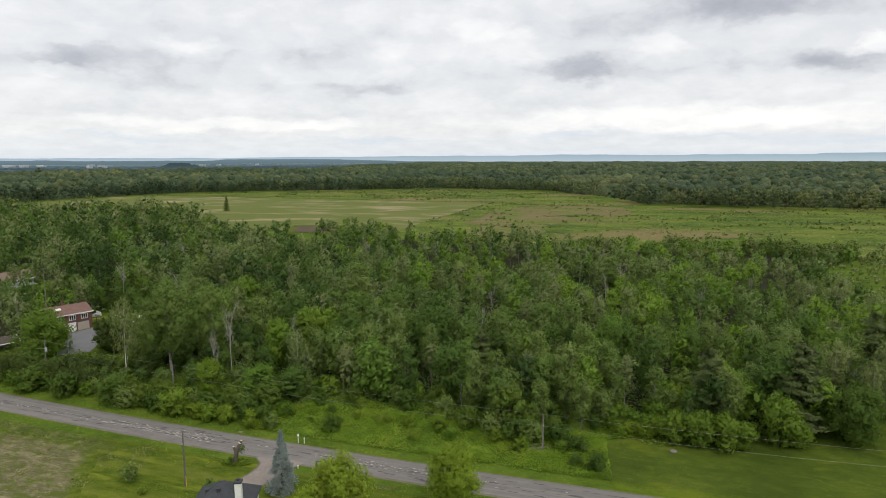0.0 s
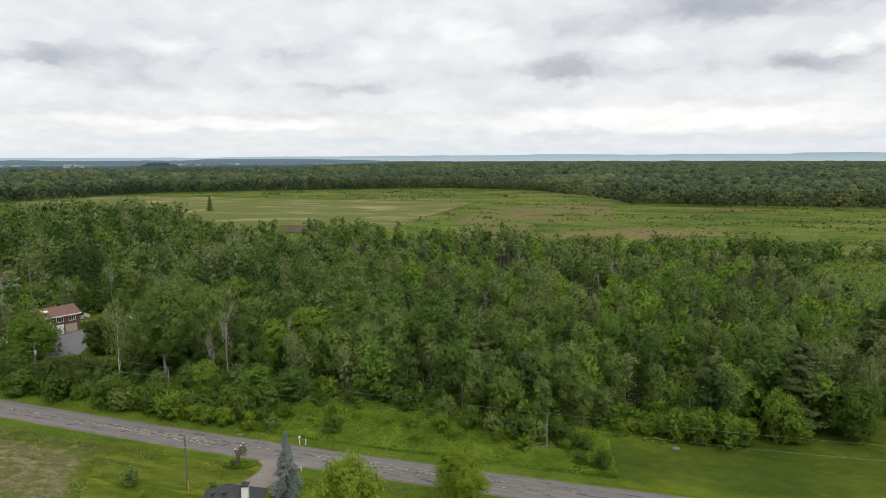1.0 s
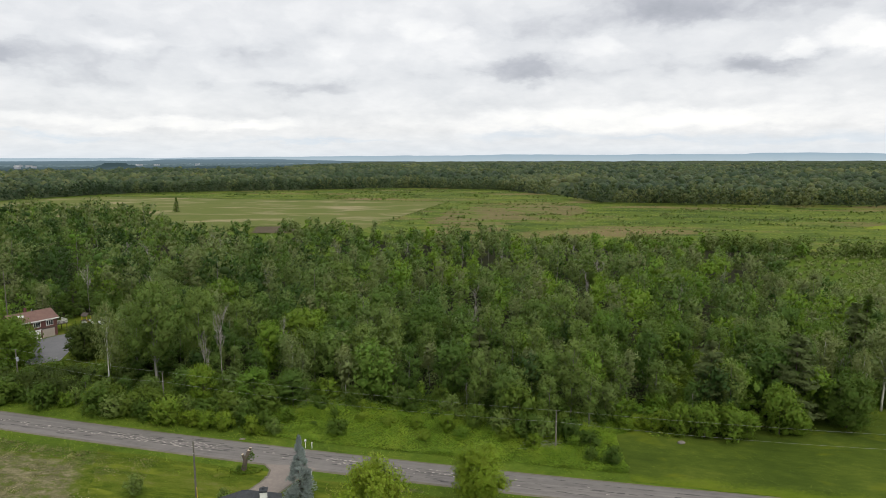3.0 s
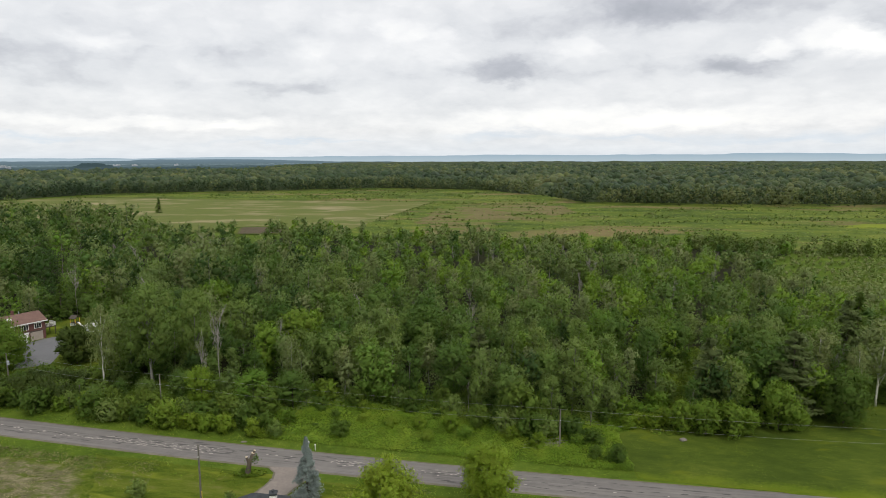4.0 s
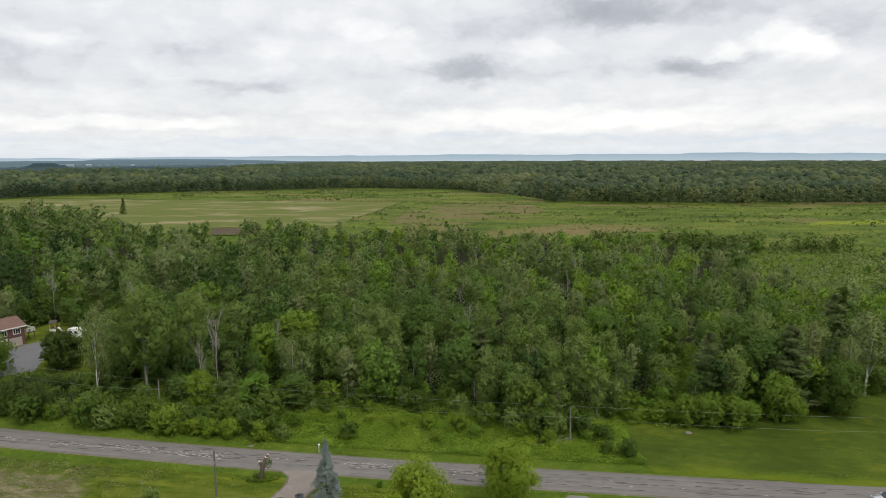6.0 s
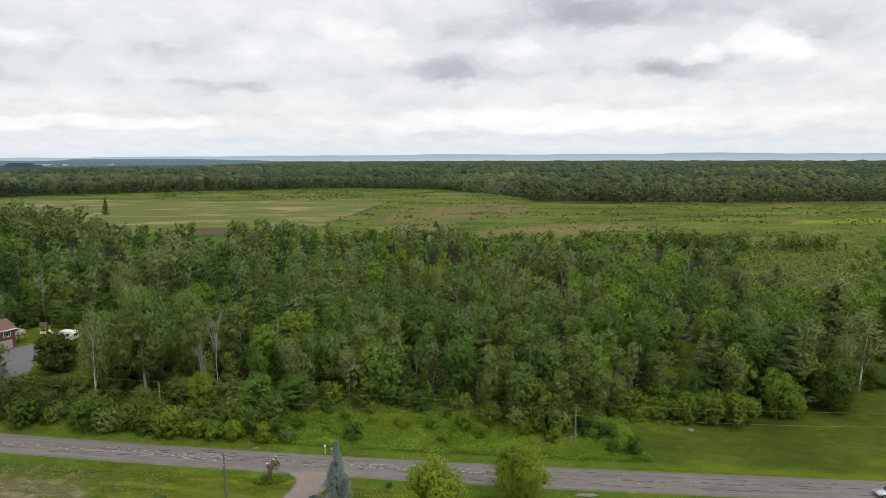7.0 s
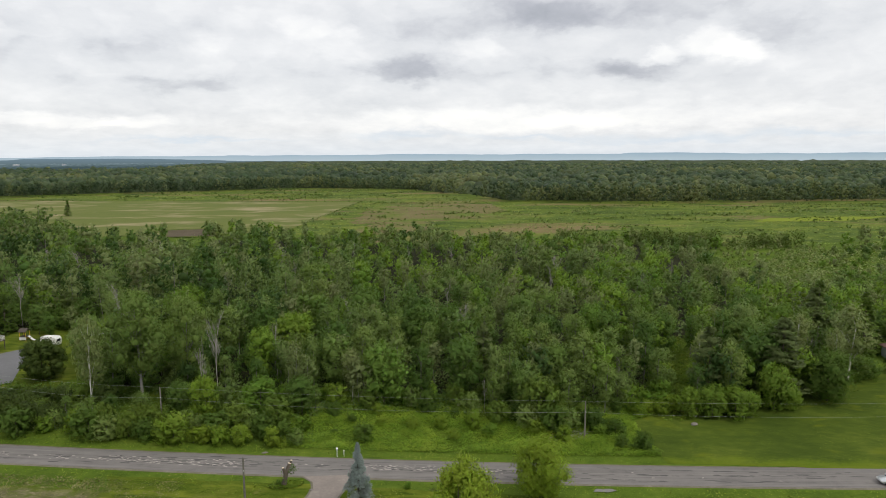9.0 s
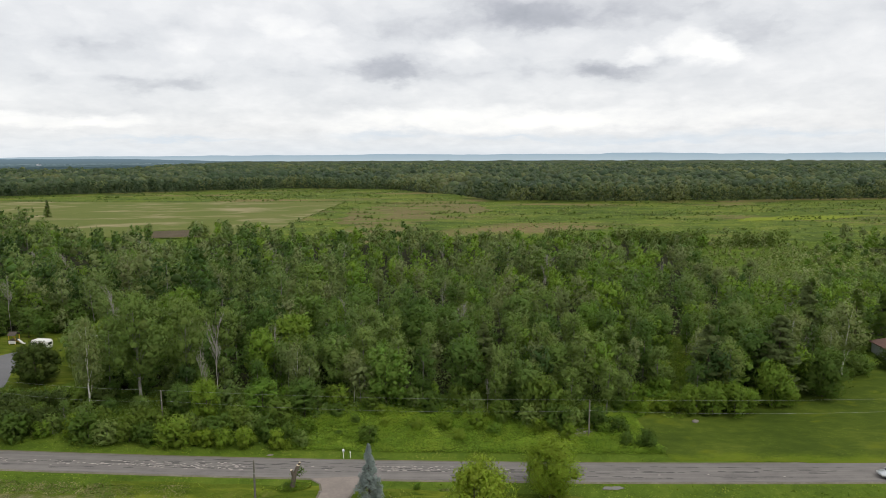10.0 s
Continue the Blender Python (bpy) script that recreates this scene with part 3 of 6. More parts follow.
def strip(name, line, offsets, heights, mat, label, category):
    """A band of cross-sections along a line of plan points."""
    pts = [Vector((x, y, 0)) for x, y in line]
    vs, fs, uvs, along = [], [], [], 0.0
    for i, p in enumerate(pts):
        q = (pts[min(i + 1, len(pts) - 1)] - pts[max(i - 1, 0)]).normalized()
        s = Vector((-q.y, q.x, 0))
        if i:
            along += (p - pts[i - 1]).length
        for o, h in zip(offsets(i) if callable(offsets) else offsets, heights):
            c = p + s * o
            vs.append((c.x, c.y, gz(c.x, c.y) + h))
            uvs.append((o, along))
    k = len(heights)
    for i in range(len(pts) - 1):
        for j in range(k - 1):
            fs.append((i * k + j, (i + 1) * k + j, (i + 1) * k + j + 1, i * k + j + 1))
    me = raw_mesh(name, vs, fs, mat, True)
    layer = me.uv_layers.new(name="UVMap")
    li = np.zeros(len(me.loops), dtype=np.int32)
    me.loops.foreach_get("vertex_index", li)
    layer.data.foreach_set("uv", np.array(uvs, dtype=np.float32)[li].ravel())
    me.flip_normals()
    return tagged(new(name, me), label, category, kind="structure")


road_line = [(x, float(road_y(x))) for x in np.arange(-500, 420, 4.0)]
strip("road_shoulder", road_line, (-3.5, -3.0, 3.0, 3.5), (0.0, 0.055, 0.055, 0.0), M_GRAVEL, "narrow gravel shoulders of the road", "road shoulder")
road = strip("road", road_line, (-3.08, -3.0, -1.5, 0, 1.5, 3.0, 3.08), (0.02, 0.07, 0.095, 0.11, 0.095, 0.07, 0.02), M_ASPHALT, "worn grey two-lane country road with cracked asphalt", "road")
drive_line = [(-25.9, 101.6), (-26.3, 99.6), (-27.0, 97.6), (-28.0, 95.4), (-29.3, 93.2), (-30.4, 90.8), (-31.2, 88.0)]
drive_half = [4.6, 2.9, 2.3, 2.15, 2.1, 2.1, 2.1]
strip("driveway", drive_line, lambda i: (-drive_half[i], 0, drive_half[i]), (0.075, 0.09, 0.075), M_DRIVE, "pale curved gravel driveway joining the road", "driveway")
strip("driveway_edge", drive_line, lambda i: (-drive_half[i] - 0.35, drive_half[i] + 0.35), (0.062, 0.062), M_GRAVEL, "loose pale gravel edge of the driveway", "driveway edge")

# ---- far hills and ridge: plain backdrop at the horizon ----
def skyline(name, radius, a0, a1, step, base, shape, mat, label):
    vs, fs = [], []
    angles = np.arange(a0, a1 + step / 2, step)
    for a in angles:
        x, y = radius * math.sin(radians(a)), radius * math.cos(radians(a))
        vs += [(x, y, base), (x, y, shape(a))]
    for i in range(len(angles) - 1):
        fs.append((2 * i, 2 * i + 2, 2 * i + 3, 2 * i + 1))
    return tagged(new(name, raw_mesh(name, vs, fs, mat)), label, "hills", kind="structure")


def hill_top(a):
    h = 50 + 13 * float(smooth01((a + 25) / 40)) + 7 * noise.noise((a * 0.13, 2.0, 0)) + 4 * noise.noise((a * 0.45, 5.0, 0)) + 1.5 * noise.noise((a * 1.7, 8.0, 0))
    return h + 6 * float(smooth01((a - 29.0) / 1.2)) * float(smooth01((36.0 - a) / 4.0))


def ridge_top(a):
    west = float(smooth01((-2 - a) / 10))
    return 17 + 15 * west + 8 * float(smooth01((a + 19.5) / 1.2)) * float(smooth01((6 - a) / 16)) + 6 * float(smooth01((-a - 29.5) / 1.0)) + 4.0 * noise.noise((a * 0.5, 1.0, 0)) + 2.0 * noise.noise((a * 1.9, 4.0, 0))


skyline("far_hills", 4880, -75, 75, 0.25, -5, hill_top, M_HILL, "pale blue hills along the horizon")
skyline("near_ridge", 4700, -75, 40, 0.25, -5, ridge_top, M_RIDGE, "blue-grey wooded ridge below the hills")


# ---- foliage ----
def kites(rng, pts, nrm, size, aspect=0.8, axis=None):
    """Leaf clumps: small three-cornered blades, one at each point, drawn out along an axis where one is given."""
    n = len(pts)
    nrm = nrm / np.maximum(np.linalg.norm(nrm, axis=1, keepdims=True), 1e-6)
    r = rng.normal(size=(n, 3))
    u = np.cross(nrm, r) if axis is None else axis - nrm * (axis * nrm).sum(1, keepdims=True)
    u /= np.maximum(np.linalg.norm(u, axis=1, keepdims=True), 1e-6)
    v = np.cross(nrm, u)
    s = (size * rng.uniform(0.6, 1.4, n))[:, None]
    asp = (aspect * rng.uniform(0.7, 1.3, n))[:, None]
    k = rng.uniform(-0.25, 0.25, n)[:, None]
    out = np.stack([pts + u * s * 0.68, pts - (u * (0.42 + k) - v * asp * 0.6) * s, pts - (u * (0.42 - k) + v * asp * 0.6) * s], 1)
    return out.reshape(-1, 3), np.arange(3 * n, dtype=np.int32).reshape(-1, 3)


ICO_V = np.array([(0, 0, 1)] + [(0.894 * math.cos(k * 1.2566), 0.894 * math.sin(k * 1.2566), 0.447) for k in range(5)] + [(0.894 * math.cos(k * 1.2566 + 0.6283), 0.894 * math.sin(k * 1.2566 + 0.6283), -0.447) for k in range(5)] + [(0, 0, -1)])
ICO_F = np.array([(0, 1 + k, 1 + (k + 1) % 5) for k in range(5)] + [(1 + k, 6 + k, 1 + (k + 1) % 5) for k in range(5)] + [(1 + (k + 1) % 5, 6 + k, 6 + (k + 1) % 5) for k in range(5)] + [(11, 6 + (k + 1) % 5, 6 + k) for k in range(5)])


def cores(rng, centres, radii, squash=0.85):
    """Dense inner foliage of each lobe, an uneven lump hidden under the leaf clumps."""
    n = len(centres)
    v = ICO_V[None] * (radii[:, None, None] * rng.uniform(0.75, 1.2, (n, 12, 1))) * np.array([1, 1, squash]) + centres[:, None]
    f = ICO_F[None] + (np.arange(n) * 12)[:, None, None]
    return v.reshape(-1, 3), f.reshape(-1, 3)


def soft_normals(points, dirs, centre, nrm):
    """Shading directions that follow the crown as a whole."""
    q = points - centre
    q = q / np.maximum(np.linalg.norm(q, axis=1, keepdims=True), 1e-6)
    nn = nrm / np.maximum(np.linalg.norm(nrm, axis=1, keepdims=True), 1e-6)
    o = 0.8 * q + 0.45 * dirs + 0.42 * nn
    return o / np.maximum(np.linalg.norm(o, axis=1, keepdims=True), 1e-6)


def ball(rng, n, up=0.25):
    v = rng.normal(size=(n, 3))
    v /= np.linalg.norm(v, axis=1, keepdims=True)
    v[:, 2] = v[:, 2] + up
    return v / np.linalg.norm(v, axis=1, keepdims=True)


WIND = np.array([0.30, 0.05, 0.55])


def crown_points(rng, h, r, base, n, lobes, lobe=0.42, top=0.55, tall=1.0):
    """Points and outward directions over a crown made of uneven lobes. top: height share of the widest place."""
    cs, rs = [], []
    for i in range(lobes):
        f = (i + 0.6) / lobes
        z = base + (h - base) * (0.06 + 0.90 * f)
        q = (f - top) / (1 - top if f > top else top)
        wide = r * math.sqrt(max(0.05, 1 - q * q * 0.92))
        a, d = i * 2.4 + rng.uniform(-0.6, 0.6), wide * rng.uniform(0.35, 0.85)
        lr = lobe * r * rng.uniform(0.5, 1.25)
        d = min(d, max(0, wide - lr * 0.6))
        cs.append((d * math.cos(a), d * math.sin(a), min(z, h - lr * 0.8 * tall)))
        rs.append(lr)
    cs, rs = np.array(cs), np.array(rs)
    # leaves sit in sprays of five along twigs that sweep up, outward and down the wind
    m = n // 5
    pick = rng.choice(lobes, m, p=rs ** 2 / (rs ** 2).sum())
    dirs = ball(rng, m, 0.45)
    rad = rs[pick] * (1.02 - 0.34 * rng.random(m) ** 2)
    rad = rad * (1 + 0.22 * np.sin(dirs[:, 0] * 4.1 + pick * 1.7) * np.sin(dirs[:, 1] * 3.7 + pick) + 0.12 * np.sin(dirs[:, 2] * 7.0 + pick * 2.3))
    rad = np.where(rng.random(m) < 0.25, rad * rng.uniform(1.0, 1.3, m), rad)
    axis = 0.75 * dirs + WIND + rng.normal(size=(m, 3)) * 0.3
    axis /= np.linalg.norm(axis, axis=1, keepdims=True)
    spray = cs[pick] + dirs * rad[:, None] * np.array([1, 1, tall])
    reach = np.clip(rs[pick] * 0.55, 0.25, 0.85)
    k = np.tile(np.linspace(-0.5, 0.6, 5), m)
    pts = np.repeat(spray, 5, axis=0) + np.repeat(axis * reach[:, None], 5, axis=0) * k[:, None]
    pts += rng.normal(size=pts.shape) * np.repeat(reach, 5)[:, None] * 0.17
    return pts, np.repeat(dirs, 5, axis=0), np.repeat(axis, 5, axis=0), cs, rs


def limbs(rng, h, base, cs, rt, sides=6, lean=0.03, count=7):
    """Trunk and main limbs that reach into the lobes."""
    bm = bmesh.new()
    lx, ly = rng.uniform(-lean, lean) * h, rng.uniform(-lean, lean) * h
    spine = lambda f: Vector((lx * f * f, ly * f * f, h * f))
    tube([spine(f) - Vector((0, 0, 0.3 if f == 0 else 0)) for f in (0, 0.12, 0.4, 0.7, 0.92)], [rt * 1.25, rt, rt * 0.72, rt * 0.4, rt * 0.12], sides, bm)
    order = rng.permutation(len(cs))[:count]
    for i in order:
        c = Vector(cs[i])
        f = max(0.12, min(0.8, (c.z / h) - 0.16 - 0.1 * rng.random()))
        s = spine(f)
        mid = s.lerp(c, 0.5) + Vector((0, 0, 0.05 * h * rng.uniform(-0.3, 0.6)))
        tube([s, mid, c], [rt * 0.42 * (1 - 0.5 * f), rt * 0.26, rt * 0.07], 4, bm)
    return bm


def finish(bm, mat):
    me = bpy.data.meshes.new("trunk")
    bmesh.ops.recalc_face_normals(bm, faces=bm.faces)
    bm.to_mesh(me)
    bm.free()
    me.materials.append(mat)
    for p in me.polygons:
        p.use_smooth = True
    return me


def broadleaf(seed, h, r, base, n, size, lobes, leafm, barkm, top=0.5, lobe=0.5, rt=0.16, tall=1.0, jitter=0.75, count=7, lean=0.03, dense=0.5):
    rng = np.random.default_rng(seed)
    pts, dirs, axis, cs, rs = crown_points(rng, h, r, base, n, lobes, lobe, top, tall)
    nrm = dirs + rng.normal(size=pts.shape) * jitter * 0.6 + np.array([0, 0, 0.2])
    v, f = kites(rng, pts, nrm, size * 1.12, 0.52, axis)
    sn = np.repeat(soft_normals(pts, dirs, np.array([0, 0, base + (h - base) * 0.3]), nrm), 3, axis=0)
    if dense:
        cv, cf = cores(rng, cs, rs * dense)
        f = np.concatenate([f, cf + len(v)])
        v = np.concatenate([v, cv])
        cn = cv - np.repeat(cs, 12, axis=0)
        sn = np.concatenate([sn, cn / np.linalg.norm(cn, axis=1, keepdims=True)])
    return finish(limbs(rng, h, base, cs, rt, 6, lean, count), barkm), raw_mesh("crown", v, f, leafm, normals=sn), h


def pine(seed, h, r, n, leafm, barkm, droop=0.08, size=0.75, power=0.8, base=0.12, whorls=13, lift=0.15, tip=0.25):
    """A conifer in layered boughs with gaps between them."""
    rng = np.random.default_rng(seed)
    bm = bmesh.new()
    tube([(0, 0, -0.3), (0, 0, h * 0.5), (0, 0, h * 0.98)], [0.2, 0.13, 0.02], 6, bm)
    P, N = [], []
    per = max(4, int(n / (whorls * 6)))
    for wv in range(whorls):
        f = base + (0.98 - base) * (wv + 0.4) / whorls
        length = r * (1 - f) ** power + tip
        for k in range(6):
            a = rng.uniform(0, 6.283)
            L = length * rng.uniform(0.7, 1.15)
            z0 = h * f + rng.uniform(-0.3, 0.3) * min(1.0, 4 * tip)
            t = np.sqrt(rng.uniform(0.05, 1, per))
            side = rng.normal(size=per) * 0.24 * L * (0.35 + t * 0.5)
            px = np.cos(a) * L * t - np.sin(a) * side
            py = np.sin(a) * L * t + np.cos(a) * side
            pz = z0 - droop * L * t + lift * L * t * t + rng.normal(size=per) * 0.14
            P.append(np.stack([px, py, pz], 1))
            N.append(np.stack([np.cos(a) * 0.3 + rng.normal(size=per) * 0.35, np.sin(a) * 0.3 + rng.normal(size=per) * 0.35, np.full(per, 1.0)], 1))
            if L > 0.8:
                tube([(0, 0, z0), (math.cos(a) * L * 0.8, math.sin(a) * L * 0.8, z0 - droop * L * 0.8 + lift * L * 0.6)], [0.045, 0.012], 3, bm, False)
    P, N = np.concatenate(P), np.concatenate(N)
    v, fc = kites(rng, P, N, size, 0.42)
    out = P * np.array([1, 1, 0])
    out = out / np.maximum(np.linalg.norm(out, axis=1, keepdims=True), 1e-6)
    sn = out * 0.6 + N / np.linalg.norm(N, axis=1, keepdims=True)
    sn = np.repeat(sn / np.linalg.norm(sn, axis=1, keepdims=True), 3, axis=0)
    return finish(bm, barkm), raw_mesh("crown", v, fc, leafm, normals=sn), h


def bare_mesh(seed, h, spread, mat, rt=0.12, levels=3):
    """A dead tree: trunk, limbs and twigs without leaves."""
    rng = np.random.default_rng(seed)
    bm = bmesh.new()

    def grow(p, q, length, rad, level):
        end = p + q * length
        mid = p.lerp(end, 0.5) + Vector(rng.normal(size=3) * 0.04 * length)
        tube([p, mid, end], [rad, rad * 0.7, max(0.012, rad * 0.35)], 5 if level == levels else 3, bm, False)
        if level == 0:
            return
        for i in range(13 if level == levels else 4):
            f = rng.uniform(0.35, 1.0)
            s = p.lerp(mid, f * 2) if f < 0.5 else mid.lerp(end, f * 2 - 1)
            nq = (q + Vector((rng.normal() * spread, rng.normal() * spread, 0.55))).normalized()
            grow(s, nq, length * (rng.uniform(0.16, 0.36) if level == levels else rng.uniform(0.34, 0.6)), max(0.02, rad * 0.42), level - 1)

    grow(Vector((0, 0, -0.3)), Vector((rng.uniform(-0.05, 0.05), rng.uniform(-0.05, 0.05), 1)).normalized(), h * 0.82, rt, levels)
    top = max(v.co.z for v in bm.verts)
    for v in bm.verts:
        v.co *= h / top
    return finish(bm, mat)


KINDS = {
    "maple": [broadleaf(s, 12, 3.7, 1.2, 3800, 0.36, 18, M_LEAF, M_BARK, 0.45) for s in (1, 2, 3, 4, 5)],
    "ash": [broadleaf(s, 13, 2.9, 1.8, 3000, 0.34, 16, M_LEAF, M_BARK_GREY, 0.5, 0.45) for s in (11, 12, 13, 14)],
    "aspen": [broadleaf(s, 14, 2.7, 3.2, 3200, 0.29, 20, M_LEAF_GREY, M_BARK_GREY, 0.55, 0.42, 0.14, 1.2, 1.0, 10, 0.05, 0.5) for s in (21, 22, 23, 24)],
    "poplar": [broadleaf(s, 22, 6.0, 6.5, 12000, 0.31, 40, M_LEAF_GREY, M_BARK_GREY, 0.5, 0.3, 0.3, 1.0, 1.0, 16, 0.03, 0.55) for s in (31, 32)],
    "birch": [broadleaf(s, 14, 3.0, 5.0, 3200, 0.26, 20, M_LEAF_PALE, M_BIRCH, 0.5, 0.38, 0.13, 1.2, 1.0, 10, 0.08, 0.4) for s in (41, 42)],
    "bright": [broadleaf(s, 11, 3.7, 1.2, 4200, 0.34, 19, M_LEAF_BRIGHT, M_BARK, 0.45) for s in (51, 52)],
    "dark": [broadleaf(s, 9, 4.4, 0.3, 8000, 0.28, 34, M_LEAF_DARK, M_BARK, 0.38, 0.4) for s in (61, 62)],
    "pine": [pine(s, 16, 5.0, 13000, M_PINE, M_BARK, 0.12, 0.52, 0.7, 0.06, 15, 0.14) for s in (71, 72, 73)],
    "spruce": [pine(s, 12, 2.6, 2600, M_LEAF_DARK, M_BARK, 0.3, 0.55, 0.9, 0.05, 16, 0.05) for s in (81, 82)],
    "blue_spruce": [pine(83, 10, 2.9, 10500, M_BLUE, M_BARK, 0.25, 0.31, 0.95, 0.04, 26, 0.05, 0.07)],
    "shrub": [broadleaf(s, 4.5, 2.5, 0.1, 1800, 0.31, 14, M_LEAF_BUSH, M_BARK, 0.35, 0.45, 0.07) for s in (91, 92, 93, 94)],
    "bright_shrub": [broadleaf(s, 3.5, 1.9, 0.1, 1500, 0.26, 12, M_LEAF_BRIGHT, M_BARK, 0.4, 0.45, 0.06) for s in (101, 102)],
    "fresh_shrub": [broadleaf(s, 5.0, 2.9, 0.1, 3200, 0.27, 20, M_LEAF_FRESH, M_BARK, 0.38, 0.38, 0.08) for s in (97, 98)],
    "lime": [broadleaf(s, 3.5, 1.9, 0.1, 2000, 0.24, 14, M_LEAF_LIME, M_BARK, 0.45, 0.42, 0.06) for s in (103, 104)],
    "lime_tree": [broadleaf(53, 11, 3.7, 1.2, 6500, 0.30, 24, M_LEAF_LIME, M_BARK, 0.45, 0.38)],
    "hedge": [broadleaf(s, 4.8, 2.6, 0.1, 2200, 0.30, 15, M_LEAF_DOME, M_BARK, 0.4, 0.45, 0.07) for s in (95, 96)],
    "grey_shrub": [broadleaf(s, 3.2, 1.7, 0.1, 1200, 0.22, 12, M_LEAF_GREY, M_BARK_GREY, 0.45, 0.45, 0.06) for s in (111, 112)],
    "near_tree": [broadleaf(s, 10, 4.4, 0.8, 19000, 0.24, 22, M_LEAF_NEAR, M_BARK, 0.45, 0.40, dense=0.55) for s in (121, 122)],
    "dark_dome": [broadleaf(63, 9, 5.4, 0.5, 12000, 0.28, 90, M_LEAF_DOME, M_BARK, 0.42, 0.22, dense=0.75)],
    "dome": [broadleaf(s, 10.5, 6.6, 0.6, 11000, 0.34, 40, M_LEAF_FRESH, M_BARK, 0.32, 0.32, 0.25) for s in (141,)],
    "dead": [(bare_mesh(s, 14, 0.5, M_DEAD, 0.10), None, 14) for s in (131, 132, 133)],
}
LOOK = {
    "maple": ("deciduous_tree", "full green broadleaf tree in the dense wood", "tree"),
    "ash": ("deciduous_tree", "narrow green broadleaf tree in the wood", "tree"),
    "aspen": ("aspen_tree", "grey-green aspen with pale stems and thin crown", "tree"),
    "poplar": ("poplar_tree", "tall spreading poplar with pale forked trunk", "tree"),
    "birch": ("birch_tree", "slender birch with white trunk and airy crown", "tree"),
    "bright": ("deciduous_tree", "fresh yellow-green broadleaf tree among darker ones", "tree"),
    "dark": ("round_tree", "dense dark green rounded tree beside mown grass", "tree"),
    "pine": ("pine_tree", "white pine with layered olive-green boughs", "tree"),
    "spruce": ("spruce_tree", "dark green conical spruce in the wood", "tree"),
    "blue_spruce": ("blue_spruce", "silvery blue-green conical spruce beside the driveway", "tree"),
    "shrub": ("shrub", "leafy green shrub at the edge of the wood", "shrub"),
    "fresh_shrub": ("shrub", "broad fresh green bush at the edge of the lawn", "shrub"),
    "lime": ("shrub", "bright lime-green young shrub at the roadside", "shrub"),
    "lime_tree": ("deciduous_tree", "bright lime-green broadleaf tree at the wood's edge", "tree"),
    "hedge": ("shrub", "dense dark green shrub in the roadside hedge", "shrub"),
    "bright_shrub": ("shrub", "low yellow-green shrub at the roadside", "shrub"),
    "grey_shrub": ("shrub", "thin grey-green willow shrub in the grass", "shrub"),
    "near_tree": ("deciduous_tree", "dense bright green tree beside the road", "tree"),
    "dark_dome": ("round_tree", "dense dark domed tree standing alone on the lawn", "tree"),
    "dome": ("broad_tree", "broad low-branched green tree before the brick house", "tree"),
    "dead": ("dead_tree", "bare grey dead tree standing in the wood", "tree"),
}
GROUPS = {"fresh_shrub": "bushes round the lawn", "lime": "roadside shrubs", "hedge": "roadside shrubs", "shrub": "roadside shrubs", "bright_shrub": "roadside shrubs", "grey_shrub": "roadside shrubs", "near_tree": "", "blue_spruce": ""}
plant_rng = np.random.default_rng(7)
planted = []


def plant(kind, x, y, h=None, wide=1.0, variant=None, label="", group=None):
    """One tree or shrub with its trunk and crown, on the ground at x, y."""
    forms = KINDS[kind]
    trunk, crown, h0 = forms[int(plant_rng.integers(len(forms))) if variant is None else variant]
    s = (h or h0) / h0
    name, text, cat = LOOK[kind]
    m = Matrix.LocRotScale((x, y, gz(x, y)), Euler((0, 0, plant_rng.uniform(0, 6.283))), (s * wide, s * wide, s))
    t = thing(name, m, label or text, cat, GROUPS.get(kind, "trees of the wood") if group is None else group)
    a = new("trunk", trunk)
    a.parent = t
    if crown:
        c = new("crown", crown)
        c.parent = t
    planted.append((x, y, 3.2 if kind == "lime" else 1.2 + 0.5 * wide))
    return t


# trees that stand out, each in its place
plant("near_tree", -13.0, 76.0, 12.3, 0.82, 0)
plant("near_tree", 2.3, 87.0, 8.4, 1.15, 1)
plant("blue_spruce", -23.3, 91.2, 9.8, 0.92)
plant("poplar", -59.5, 138.5, 22.5, 1.0, 0)
plant("poplar", -51.5, 142.0, 20.5, 0.85, 1)
plant("birch", -67.5, 134.5, 20.0, 0.65, 0)
plant("aspen", -69.5, 143.0, 14.5)
plant("dead", -45.2, 136.0, 19.0, 0.8, 0)
plant("dead", -48.2, 133.0, 15.5, 0.7, 1)
plant("dead", -34.0, 146.0, 13.0, 0.7, 2)
plant("dead", 34.2, 123.0, 9.0, 1.0, 1)
plant("dead", 4.0, 118.5, 7.0, 0.6, 2)
plant("dead", -14.5, 151.0, 11.5, 1.0, 0)
plant("dead", 20.5, 136.0, 10.5, 0.8, 1)
plant("bright", -31.0, 150.0, 12.8, 1.15, 0)
plant("bright", -37.0, 143.5, 12.3, 0.9, 1)
plant("maple", -1.0, 150.0, 14.2, 1.05, 1)
plant("lime_tree", -46.8, 127.5, 8.8, 0.95, 0)
plant("maple", -15.0, 143.0, 11.0, 1.15)
plant("maple", -22.0, 138.0, 11.5, 1.15)
plant("maple", -37.0, 127.5, 7.6, 1.4)
plant("maple", -29.5, 127.0, 7.2, 1.4)
plant("pine", 8.5, 133.0, 13.4, 0.9, 0)
plant("pine", 48.6, 112.5, 15.5, 1.0, 1)
plant("pine", 63.2, 109.8, 17.0, 1.05, 2)
plant("pine", 67.5, 114.5, 15.0, 1.0, 0)
plant("pine", 88.0, 128.0, 17.0, 1.0, 1)
